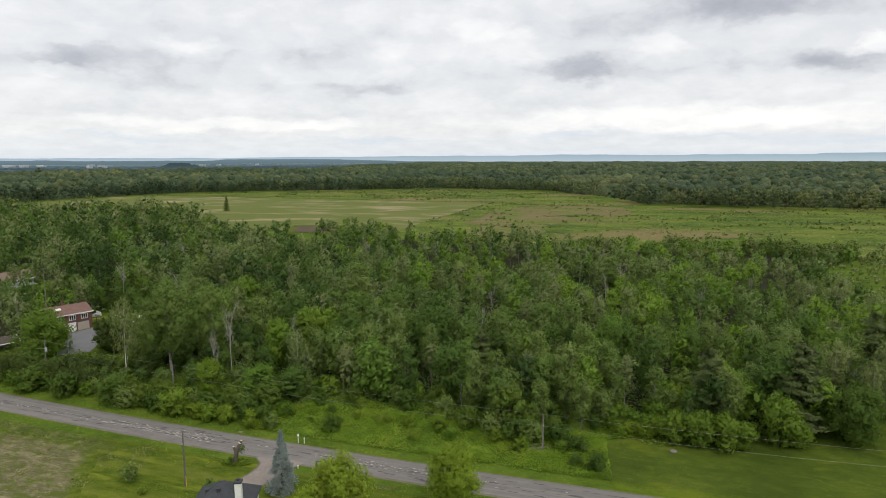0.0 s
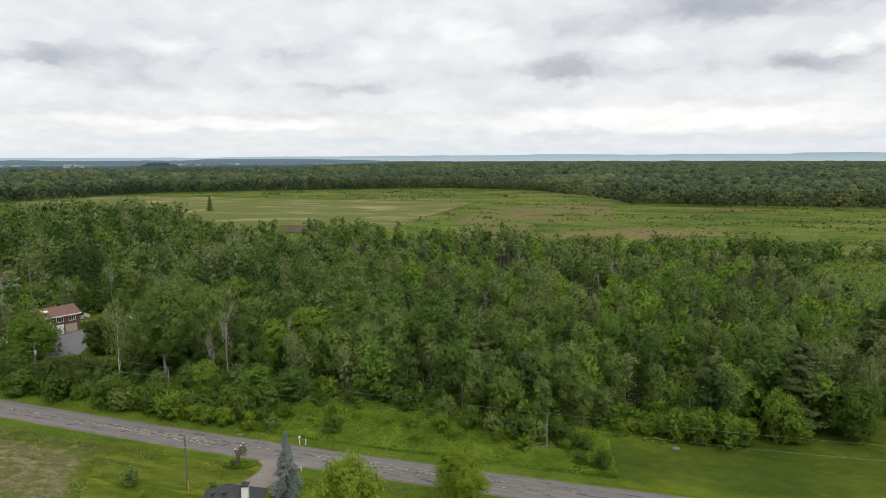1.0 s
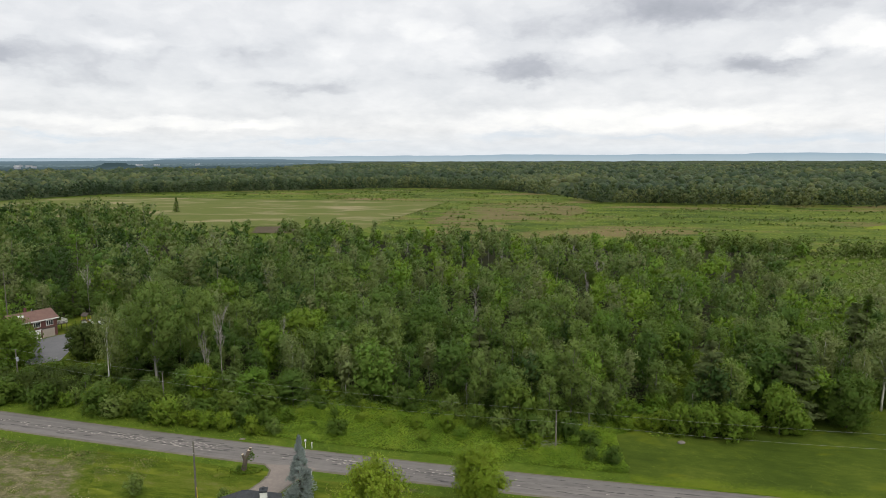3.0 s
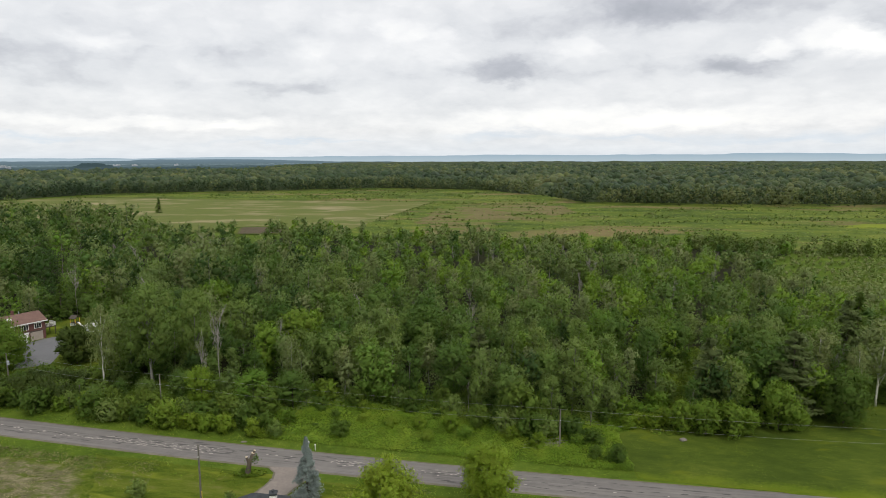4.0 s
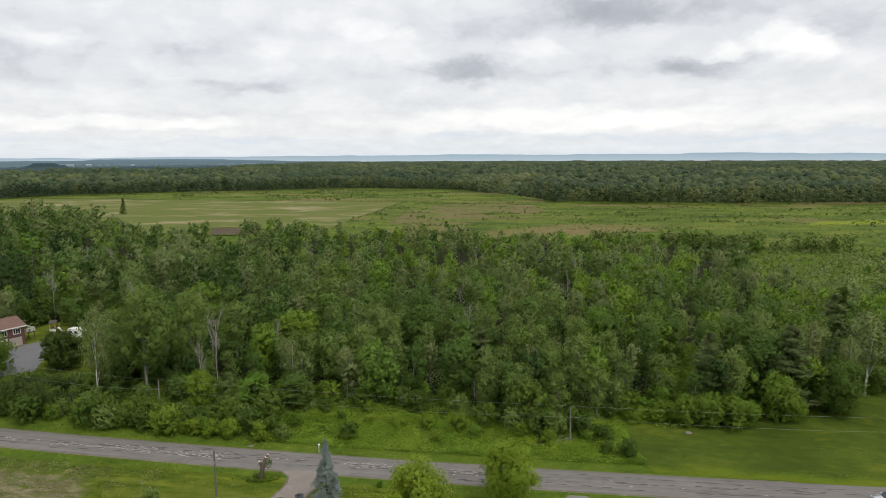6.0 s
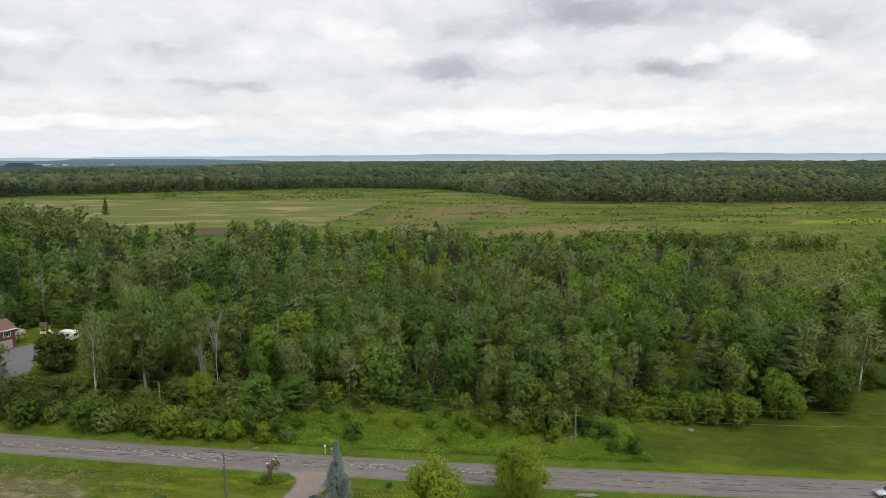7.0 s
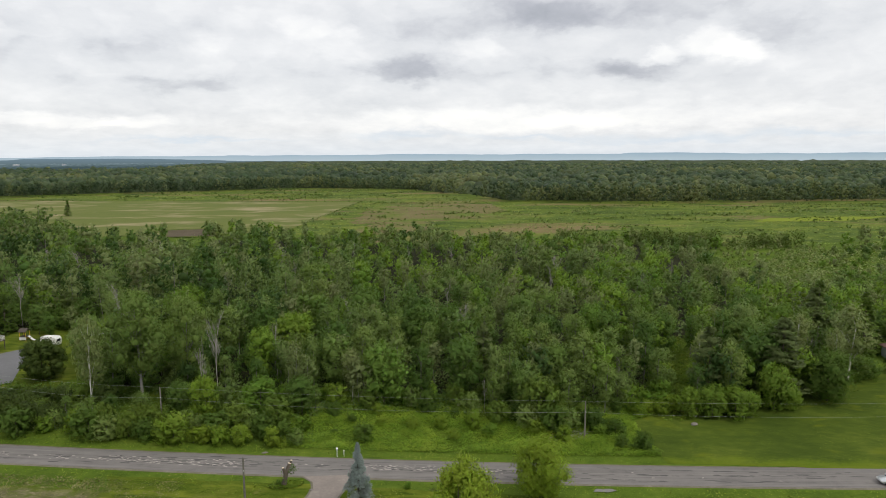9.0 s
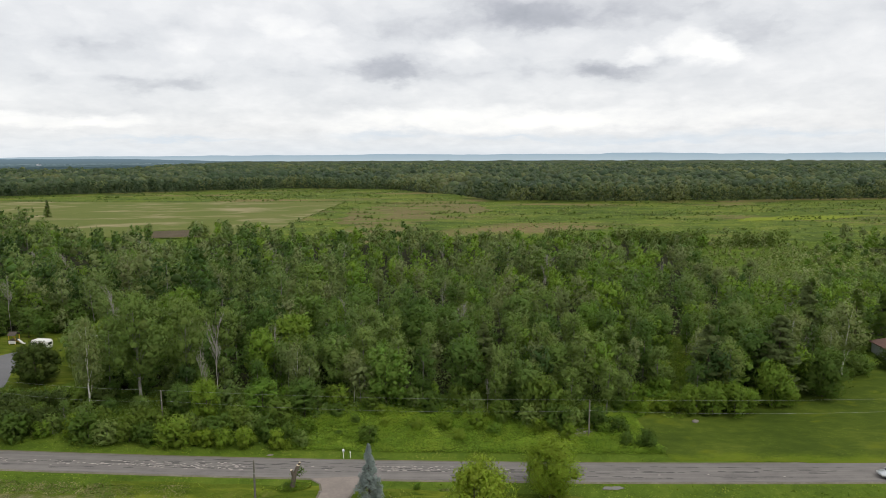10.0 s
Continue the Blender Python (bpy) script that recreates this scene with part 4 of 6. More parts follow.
plant("spruce", 95.0, 134.0, 17.0, 1.1)
plant("spruce", 102.5, 127.5, 15.0, 1.3)
plant("spruce", 109.0, 126.0, 14.0, 1.3)
plant("spruce", 116.0, 124.0, 13.0, 1.3)
plant("hedge", 97.5, 114.0, 4.4, 1.1)
plant("aspen", 15.4, 132.5, 12.0)
plant("aspen", 21.1, 128.0, 10.6)
plant("aspen", 24.3, 118.5, 14.2, 1.1)
plant("aspen", 28.6, 122.0, 12.5)
plant("aspen", 33.0, 116.5, 9.0)
plant("maple", 20.6, 122.5, 10.5, 1.1)
plant("maple", 13.5, 121.0, 8.5, 1.1)
plant("dark", 71.3, 106.4, 10.2, 1.0, 0)
plant("fresh_shrub", 57.8, 105.2, 8.4, 0.82, 0)
plant("bright_shrub", 2.0, 108.8, 2.2, 1.3)
for sx, sy, sh in ((36.4, 109.4, 2.6), (38.8, 110.4, 3.0), (34.2, 110.6, 2.4), (31.8, 109.4, 2.2)):
    plant("lime", sx, sy, sh, 1.2)
plant("lime", 14.0, 104.2, 2.4, 1.2)
plant("lime", 0.0, 112.8, 3.2, 1.1)
plant("lime", -5.5, 114.2, 2.4, 1.2)
for sx, sy, sh, sw in ((48.4, 104.2, 5.6, 1.05), (44.4, 105.4, 5.8, 0.95), (40.6, 107.0, 5.4, 0.9), (51.4, 104.2, 4.6, 0.95), (61.0, 104.4, 4.0, 0.9)):
    plant("fresh_shrub", sx, sy, sh, sw)
for sx, sy, sh in ((37.5, 111.0, 3.4), (40.0, 115.5, 3.8), (43.0, 119.0, 4.6), (46.5, 124.5, 3.6), (50.0, 130.0, 4.4), (35.5, 113.5, 2.8), (55.5, 137.5, 4.0)):
    plant("grey_shrub" if sh > 4.2 else "bright_shrub", sx, sy, sh, 1.25)
plant("birch", 82.3, 112.2, 17.0, 1.25, 1)
plant("birch", 76.4, 110.0, 13.0, 0.7, 0)
plant("birch", 74.0, 118.0, 14.0, 1.1, 0)
plant("dark", 85.5, 113.6, 5.4, 1.25, 0)
plant("shrub", 89.5, 114.5, 4.2, 1.2)
plant("dark_dome", -83.4, 159.8, 8.8, 0.98, 0)
plant("dome", -99.6, 158.0, 11.0, 1.06)
for sx, sy, sh in ((-87.0, 145.5, 3.8), (-84.0, 143.0, 4.2), (-81.0, 145.0, 3.6), (-78.0, 141.5, 4.4), (-75.0, 143.5, 3.8), (-72.5, 140.0, 4.6), (-80.5, 140.5, 4.0)):
    plant("hedge", sx, sy, sh, 1.15)
plant("maple", -95.0, 195.5, 8.0, 0.9)
plant("maple", -91.5, 192.0, 6.0, 1.0)
plant("spruce", -104.0, 199.0, 11.0, 1.2)
plant("spruce", -98.5, 203.0, 12.0, 1.2)
for sx, sy, sh in ((-108, 204, 5.5), (-103, 206, 7.0), (-94, 202, 6.0), (-89.5, 200, 5.0), (-86, 203, 7.5), (-82, 199, 5.5), (-78.5, 201, 6.5), (-75, 195, 5.0), (-91, 207, 8.5), (-72.5, 188, 6.0)):
    plant("maple" if sh > 6 else "shrub", sx, sy, sh, 1.25)
plant("aspen", -22.0, 182.0, 13.4, 1.2)
plant("aspen", -24.0, 188.0, 16.5, 1.2)
plant("aspen", 54.5, 207.0, 15.0, 1.3)
plant("dead", 57.5, 205.0, 14.0, 1.0, 2)
plant("ash", 40.0, 341.0, 9.6, 1.2)
plant("spruce", -186.0, 556.0, 13.0, 1.15, 0, "lone dark tree standing in the crop field", "")
plant("shrub", 25.0, 97.3, 2.9, 1.05)
plant("shrub", 22.0, 99.0, 2.2, 1.0)
plant("grey_shrub", -47.8, 94.3, 2.9, 1.0)
plant("bright_shrub", -44.0, 90.5, 1.2, 1.1)
plant("grey_shrub", -34.2, 91.0, 2.0, 1.1)
plant("bright_shrub", -15.5, 94.8, 1.0, 1.1)
plant("shrub", 13.2, 107.6, 4.6, 1.1)
plant("grey_shrub", 16.2, 107.4, 4.0, 1.2)
plant("shrub", 20.6, 106.6, 4.0, 1.1)
plant("grey_shrub", 9.6, 110.2, 4.2, 1.2)
plant("shrub", 23.4, 103.6, 2.8, 1.2)
plant("shrub", 5.4, 113.6, 3.8, 1.1)
plant("aspen", 18.2, 111.8, 9.5, 1.1)
plant("aspen", 25.6, 111.6, 10.5, 1.1)
plant("maple", 10.8, 115.2, 8.6, 1.1)
plant("aspen", 5.6, 118.0, 9.0, 1.0)
plant("maple", 29.4, 113.8, 7.0, 1.1)
plant("shrub", -19.5, 113.2, 2.8, 1.3)
plant("lime", -46.6, 118.9, 3.0, 1.1)
plant("lime", -43.6, 117.9, 3.2, 1.15)
plant("lime", -40.2, 116.9, 3.3, 1.15)
plant("lime", -48.2, 119.8, 2.4, 0.9)
plant("lime", -35.0, 114.6, 3.2, 0.95)
plant("lime", -69.0, 129.5, 4.0, 0.9)
plant("bright_shrub", -74.5, 131.0, 3.0, 1.0)

for i in range(10):
    hx = -99.0 + 2.7 * i
    plant("hedge", hx, float(road_y(hx)) + 11.5 + 0.8 * math.sin(i * 2.1), 4.9 + 0.5 * math.sin(i * 1.3), 1.0)


# ---- the wood: where trees stand ----
WOOD = [(-150, 168), (-120, 152), (-94, 141.5), (-83, 137.5), (-66, 130), (-53, 126), (-36, 121.5), (-30, 123.5), (-15, 124), (-8, 122), (0, 118), (10, 111),
        (20, 108.5), (30, 112), (38, 113), (44, 108), (58, 106), (75, 111), (84, 117), (92, 126), (110, 131), (160, 120), (300, 60), (420, 20), (420, 235),
        (290, 262), (255, 272), (222, 256), (208, 244), (196, 262), (182, 290), (161, 311), (121, 320), (83, 321), (40, 338), (8, 342), (-30, 372), (-45, 388), (-60, 393), (-67, 380), (-72, 340),
        (-86, 345), (-90, 390), (-119, 378), (-180, 464), (-243, 505), (-322, 487), (-442, 645), (-900, 760), (-900, 420), (-300, 232)]
HOLES = [(-95, 176, 17, 24, 0), (-152, 237, 13, 12, 0), (176, 248, 46, 24, 44), (150, 211, 36, 19, 38), (-96, 152, 11, 9, 0), (-82.2, 159, 6.8, 7.5, 0), (-77.0, 147, 5.5, 10, 15), (106, 117, 8, 6, 0),
         (-60, 305, 7, 12, 0), (10, 300, 8, 4, 0), (97, 232, 8, 3, 20)]
# stretches where the wood is low: outline and share of the usual height
LOW = [([(118, 192), (150, 172), (205, 190), (250, 255), (205, 262), (150, 222)], 0.36), ([(92, 186), (125, 148), (190, 160), (212, 190), (150, 172), (118, 194)], 0.66), ([(60, 240), (140, 225), (165, 300), (120, 325), (40, 340)], 0.78), ([(-100, 285), (-45, 285), (-60, 345), (-95, 345)], 0.55),
       ([(-150, 380), (-118, 300), (-92, 300), (-88, 392), (-119, 380), (-160, 440)], 0.74)]


def in_wood(x, y):
    ok = inside(WOOD, x, y)
    for hx, hy, rx, ry, deg in HOLES:
        c, s = math.cos(radians(deg)), math.sin(radians(deg))
        u, v = (x - hx) * c + (y - hy) * s, -(x - hx) * s + (y - hy) * c
        ok &= (u / rx) ** 2 + (v / ry) ** 2 > 1
    # grassy ride behind the pines
    t = np.clip(((x - 38.5) * 26 + (y - 110) * 35) / 1901.0, 0, 1)
    ok &= np.hypot(x - (38.5 + 26 * t), y - (110 + 35 * t)) > 2.6
    return ok


def scatter(rng, x0, x1, y0, y1, gap, test, tries=1.0):
    """Points no nearer than gap (metres, may vary by place), in a box where test holds."""
    cell = 3.0
    n = int((x1 - x0) * (y1 - y0) / (gap * gap) * 6 * tries)
    xs, ys = rng.uniform(x0, x1, n), rng.uniform(y0, y1, n)
    ok = test(xs, ys)
    grid, out = {}, []
    for px, py, pr in planted:
        grid.setdefault((int(px // cell), int(py // cell)), []).append((px, py, pr))
    reach = int(gap // cell) + 1
    for x, y in zip(xs[ok], ys[ok]):
        i, j = int(x // cell), int(y // cell)
        bad = False
        for a in range(i - reach, i + reach + 1):
            for c in range(j - reach, j + reach + 1):
                for px, py, pr in grid.get((a, c), ()):
                    if (px - x) ** 2 + (py - y) ** 2 < (pr if pr else gap) ** 2 and (px - x) ** 2 + (py - y) ** 2 < gap ** 2:
                        bad = True
                        break
                if bad:
                    break
            if bad:
                break
        if not bad:
            grid.setdefault((i, j), []).append((x, y, 0))
            out.append((x, y))
    return np.array(out)


rng = np.random.default_rng(21)
# low growth between the lone dark tree and the poplars
for x, y in scatter(rng, -80, -48, 130, 166, 5.0, lambda x, y: (beyond(x, y) > 14) & (np.hypot(x + 82.2, y - 158.4) > 7.5) & (x > -70.5))[:26]:
    plant("maple" if rng.random() < 0.65 else "hedge", float(x), float(y), float(rng.uniform(4.0, 7.5)), float(rng.uniform(1.0, 1.35)))
# floor of dead leaves under the trees, darkened to paint shade into the gaps
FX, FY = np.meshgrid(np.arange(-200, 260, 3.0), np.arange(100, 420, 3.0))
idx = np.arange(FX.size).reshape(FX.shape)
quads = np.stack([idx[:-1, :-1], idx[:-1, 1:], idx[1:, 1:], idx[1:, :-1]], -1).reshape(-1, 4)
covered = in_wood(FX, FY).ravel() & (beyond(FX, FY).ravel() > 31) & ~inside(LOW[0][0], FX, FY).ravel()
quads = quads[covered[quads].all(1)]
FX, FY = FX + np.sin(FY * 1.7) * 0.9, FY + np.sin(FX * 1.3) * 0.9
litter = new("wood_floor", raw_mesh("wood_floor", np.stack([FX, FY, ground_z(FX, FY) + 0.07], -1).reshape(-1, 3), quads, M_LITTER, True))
tagged(litter, "floor of dead leaves, coloured dark as shade in the wood", "ground", kind="structure")

# near belt of the wood, every tree a thing of its own
belt = scatter(rng, -100, 100, 105, 196, 6.2, lambda x, y: in_wood(x, y) & (beyond(x, y) < 66) & (beyond(x, y) > 6))
belt = belt[np.argsort(beyond(belt[:, 0], belt[:, 1]))][:235]
for x, y in belt:
    s = float(beyond(x, y))
    q = rng.random()
    if s < 24:
        if x < -30:
            kind = "shrub" if q < 0.62 else "maple" if q < 0.8 else "bright_shrub" if q < 0.88 else "ash"
            h = rng.uniform(3.5, 6.5)
        else:
            kind = "aspen" if q < 0.35 else "shrub" if q < 0.6 else "maple" if q < 0.9 else "ash"
            h = rng.uniform(4.5, 9.0)
    else:
        kind = "ash" if q < 0.30 else "maple" if q < 0.58 else "aspen" if q < 0.86 else "bright" if q < 0.90 else "dead" if q < 0.95 else "birch"
        h = rng.uniform(8.5, 14.0) * (0.8 + 0.2 * min(1, s / 45))
        if x < -38 and s < 44:
            h = rng.uniform(5.5, 9.5)
            kind = "maple" if kind in ("dead", "birch") else kind
    if x > 30 and s < 30 and kind in ("shrub", "maple"):
        kind = "ash"
    plant(kind, float(x), float(y), float(h), float(rng.uniform(0.85, 1.2)))

# roadside shrubs on the near edge of the wood
edge = scatter(rng, -140, -30, 105, 175, 3.2, lambda x, y: (beyond(x, y) > 6.4) & (beyond(x, y) < 13))
for x, y in edge[:72]:
    q = rng.random()
    plant("shrub" if q < 0.75 else "bright_shrub" if q < 0.9 else "grey_shrub", float(x), float(y), float(rng.uniform(2.6, 5.2)), float(rng.uniform(0.9, 1.3)))
edge = scatter(rng, -30, 30, 95, 125, 5.0, lambda x, y: (beyond(x, y) > 11) & (beyond(x, y) < 22) & ~in_wood(x, y) & (x < 24))
for x, y in edge[:22]:
    plant("bright_shrub" if rng.random() < 0.8 else "shrub", float(x), float(y), float(rng.uniform(0.9, 2.6)), float(rng.uniform(1.0, 1.5)))


# leafy skirt where the wood meets the herbs
skirt = scatter(rng, -36, 38, 106, 136, 3.6, lambda x, y: (beyond(x, y) > 19) & (beyond(x, y) < 34) & in_wood(x, y) & (beyond(x, y) < 27 + 3 * np.sin(x * 0.4)))
for x, y in skirt[:34]:
    q = rng.random()
    plant("shrub" if q < 0.55 else "bright_shrub" if q < 0.85 else "grey_shrub", float(x), float(y), float(rng.uniform(2.4, 4.6)), float(rng.uniform(0.9, 1.25)))


def stand(name, spots, heights, radii, leaves, size, rng, mat, tints, label, bases=0.22, stems=None, lobes=5, category="wood", dense=0.56):
    """Many trees joined in one sheet of foliage, with a few pale stems under it."""
    P, N, AX, T, S, SN, CC, CR, CT = [], [], [], [], [], [], [], [], []
    for i, ((x, y), h, r, t) in enumerate(zip(spots, heights, radii, tints)):
        base = bases if isinstance(bases, float) else bases[i]
        slim = r < 0.2 * h
        pts, dirs, axis, cs, rs = crown_points(rng, h, r, h * base, leaves, lobes, 0.8 if slim else 0.55, 0.5, 1.35 if slim else 1.0)
        at = np.array([x, y, gz(x, y)])
        nrm = dirs + rng.normal(size=dirs.shape) * 0.42 + np.array([0, 0, 0.2])
        SN.append(soft_normals(pts, dirs, np.array([0, 0, h * (base + 0.25)]), nrm))
        P.append(pts + at)
        N.append(nrm)
        AX.append(axis)
        T.append(np.full(len(pts), t))
        S.append(np.full(len(pts), size * (0.6 + 0.4 * r / 3.0)))
        CC.append(cs + at)
        CR.append(rs)
        CT.append(np.full(lobes * 20, t))
    v, f = kites(rng, np.concatenate(P), np.concatenate(N), np.concatenate(S) * 1.15, 0.52, np.concatenate(AX))
    sn, tint = np.repeat(np.concatenate(SN), 3, axis=0), np.concatenate(T)
    if dense:
        CC = np.concatenate(CC)
        cv, cf = cores(rng, CC, np.concatenate(CR) * dense)
        cn = cv - np.repeat(CC, 12, axis=0)
        f = np.concatenate([f, cf + len(v)])
        v = np.concatenate([v, cv])
        sn = np.concatenate([sn, cn / np.linalg.norm(cn, axis=1, keepdims=True)])
        tint = np.concatenate([tint, np.concatenate(CT)])
    ob = new(name, raw_mesh(name, v, f, mat, tint=tint, normals=sn))
    tagged(ob, label, category, kind="stuff")
    if stems is not None:
        vs, fs = [], []
        for (x, y), h in stems:
            z, a, k = gz(x, y), 0.11 * h / 12, len(vs)
            lx, ly = rng.normal(size=2) * 0.05 * h
            for q, zz, rr in ((0, -0.2, a), (1, h * 0.93, a * 0.3)):
                for c, s in ((1, 0), (0, 1), (-1, 0), (0, -1)):
                    vs.append((x + lx * q + c * rr, y + ly * q + s * rr, z + zz))
            for c in range(4):
                fs.append((k + c, k + (c + 1) % 4, k + 4 + (c + 1) % 4, k + 4 + c))
        t = new("stems", raw_mesh("stems", vs, fs, M_BARK_GREY))
        t.parent = ob
        t["kind"] = "stuff"
        t["label"] = "pale grey tree stems"
    return ob


def tint_of(rng, spots, shift=0.0):
    out = []
    for x, y in spots:
        v = 0.5 + 0.27 * float(smooth01((x + 45) / 60)) - 0.27 * float(smooth01((-40 - x) / 60)) + 0.55 * noise.noise((x * 0.03, y * 0.03, 1.0)) + rng.normal() * 0.33 + shift
        out.append(min(1.0, max(0.0, v)))
    return out


def wood_height(rng, x, y):
    """Taller in the western and middle wood, low scrub towards the meadow."""
    west = float(smooth01((-30 - x) / 60))
    back = float(smooth01((beyond(x, y) - 110) / 120))
    h = 12.5 + 2.5 * west - (3.6 - 2.0 * west) * back
    if x > 90:
        h -= 2.5 * float(smooth01((x - 90) / 60)) * float(smooth01((beyond(x, y) - 90) / 60)) * float(smooth01((230 - x) / 35))
    for poly, share in LOW:
        if inside(poly, x, y):
            h *= share
    return h * (1 + 0.34 * noise.noise((x * 0.04, y * 0.04, 4.0))) * rng.uniform(0.74, 1.16)


def forms(rng, spots, hs, tints):
    """Shape of each tree: tall thin aspens, broad crowns, small dark understorey."""
    radii, bases = [], []
    for i, ((x, y), h) in enumerate(zip(spots, hs)):
        if h < 6.8:
            # young growth: bushy, branching from the ground
            hs[i] = h * rng.uniform(0.8, 1.15)
            radii.append(hs[i] * rng.uniform(0.42, 0.62))
            bases.append(0.03)
            tints[i] = 0.75 * tints[i] + 0.15
            continue
        q = rng.random() + 0.35 * noise.noise((x * 0.035, y * 0.035, 12.0))
        if q < 0.26:
            hs[i] = h * rng.uniform(1.0, 1.18)
            radii.append(hs[i] * rng.uniform(0.15, 0.20))
            bases.append(rng.uniform(0.25, 0.42))
            tints[i] = rng.uniform(0.50, 0.74)
        elif q < 0.80:
            hs[i] = h * rng.uniform(0.85, 1.1)
            radii.append(hs[i] * rng.uniform(0.25, 0.38))
            bases.append(rng.uniform(0.08, 0.22))
        else:
            hs[i] = h * rng.uniform(0.4, 0.7)
            radii.append(hs[i] * rng.uniform(0.28, 0.42))
            bases.append(0.04)
            tints[i] = tints[i] * 0.8 if rng.random() < 0.7 else rng.uniform(0.85, 1.0)
    return radii, bases


nearer = [(float(x), float(y)) for x, y in scatter(rng, -180, 200, 105, 262, 6.1, lambda x, y: in_wood(x, y) & (beyond(x, y) > 24) & (beyond(x, y) < 140))]
hs = [wood_height(rng, x, y) for x, y in nearer]
hs = [h * (0.8 if beyond(x, y) < 66 else 1.0) for (x, y), h in zip(nearer, hs)]
tints = tint_of(rng, nearer)
radii, bases = forms(rng, nearer, hs, tints)
stems = [(p, h) for p, h, r in zip(nearer, hs, radii) if r < 0.18 * h or rng.random() < 0.12]
stand("woodland", nearer, hs, radii, 700, 0.48, rng, M_WOODLAND, tints, "dense mixed green wood with a rough uneven canopy", bases, stems, 8, "wood", 0.36)
mids = [(float(x), float(y)) for x, y in scatter(rng, -420, 420, 60, 520, 6.5, lambda x, y: in_wood(x, y) & ((beyond(x, y) >= 140) | (x < -180) | (x > 200)) & (beyond(x, y) > 12) & (y < 520) & (x < 1.35 * y + 60) & (x > -0.8 * y - 60))]
hs = [wood_height(rng, x, y) for x, y in mids]
tints = tint_of(rng, mids)
radii, bases = forms(rng, mids, hs, tints)
stems = [(p, h) for p, h, r in zip(mids, hs, radii) if r < 0.18 * h]
stand("back_woodland", mids, hs, radii, 240, 0.80, rng, M_WOODLAND, tints, "further part of the mixed wood towards the meadow", bases, stems, 5, "wood", 0.42)

# dead grey crowns within the wood
for x, y in scatter(rng, -120, 130, 150, 300, 22, lambda x, y: in_wood(x, y))[:26]:
    plant("dead", float(x), float(y), float(wood_height(rng, x, y) * 1.08), float(rng.uniform(0.7, 1.1)))

# scrub on the meadow, the bushy patch and the hedge between the fields
MEADOW = [(-30, 405), (20, 335), (90, 318), (170, 300), (190, 270), (240, 262), (420, 222), (800, 190), (800, 445), (473, 500), (330, 522), (225, 558), (180, 585), (165, 660), (60, 660), (47, 637)]
def drifts(rng, poly, x0, x1, y0, y1, groups, most, k):
    """Bushes in drifts drawn out along the old field rows."""
    out = []
    while groups > 0:
        cx, cy = rng.uniform(x0, x1), rng.uniform(y0, y1)
        if not inside(poly, cx, cy):
            continue
        groups -= 1
        a = radians(-14 + rng.normal() * 12)
        long, short = rng.uniform(3, 22), rng.uniform(0.8, 3.6)
        for _ in range(int(rng.uniform(1, most))):
            u, v = rng.normal() * long, rng.normal() * short
            x, y = cx + u * math.cos(a) - v * math.sin(a), cy + u * math.sin(a) + v * math.cos(a)
            if inside(poly, x, y):
                out.append((x, y, k * (0.3 + 1.1 * rng.random() ** 2.2)))
    return out


BACK = [(-335, 805), (47, 655), (150, 655), (165, 760), (100, 880), (0, 915), (-180, 862), (-330, 825)]
scrub = drifts(rng, MEADOW, -30, 780, 190, 660, 230, 30, 1.0)
scrub += drifts(rng, BACK, -340, 165, 655, 915, 80, 26, 1.4)
for i in range(52):
    t = i / 51
    scrub.append((-14 + 61 * t + rng.normal() * 1.2, 455 + 182 * t + rng.normal() * 1.2, rng.uniform(0.3, 1.0)))
for i in range(70):
    t = i / 69
    scrub.append((-350 + 397 * t + rng.normal() * 2, 784 - 145 * t + rng.normal() * 1.5, rng.uniform(0.5, 1.1)))
hs = [k * rng.uniform(0.7, 1.5) for _, _, k in scrub]
stand("meadow_scrub", [(x, y) for x, y, _ in scrub], hs, [h * rng.uniform(1.1, 2.0) for h in hs], 12, 1.1, rng, M_MEADOW_BUSH, tint_of(rng, [(x, y) for x, y, _ in scrub]), "scattered low grey-green bushes on the meadow", 0.05, None, 1, "scrub", 0.7)
# taller willow clumps along the meadow's edge
wil = []
for x0, y0, x1, y1, many, side in ((144, 310, 168, 290, 62, 4.5), (177, 293, 186, 287, 18, 2.0), (190, 281, 222, 275, 36, 3.5), (108, 316, 126, 316, 18, 3.0), (66, 318, 88, 314, 16, 3.0), (-5, 346, 60, 326, 28, 3.0)):
    for _ in range(many):
        f = rng.random()
        wil.append((x0 + (x1 - x0) * f + rng.normal() * 2, y0 + (y1 - y0) * f + rng.normal() * side))
hs = [rng.uniform(4.0, 9.0) for _ in wil]
stand("willow_scrub", wil, hs, [h * rng.uniform(0.24, 0.36) for h in hs], 150, 0.70, rng, M_SCRUB, [min(1, max(0, rng.normal(0.34, 0.22))) for _ in wil], "upright grey-green willow clumps edging the meadow", 0.08, None, 7, "scrub", 0.4)
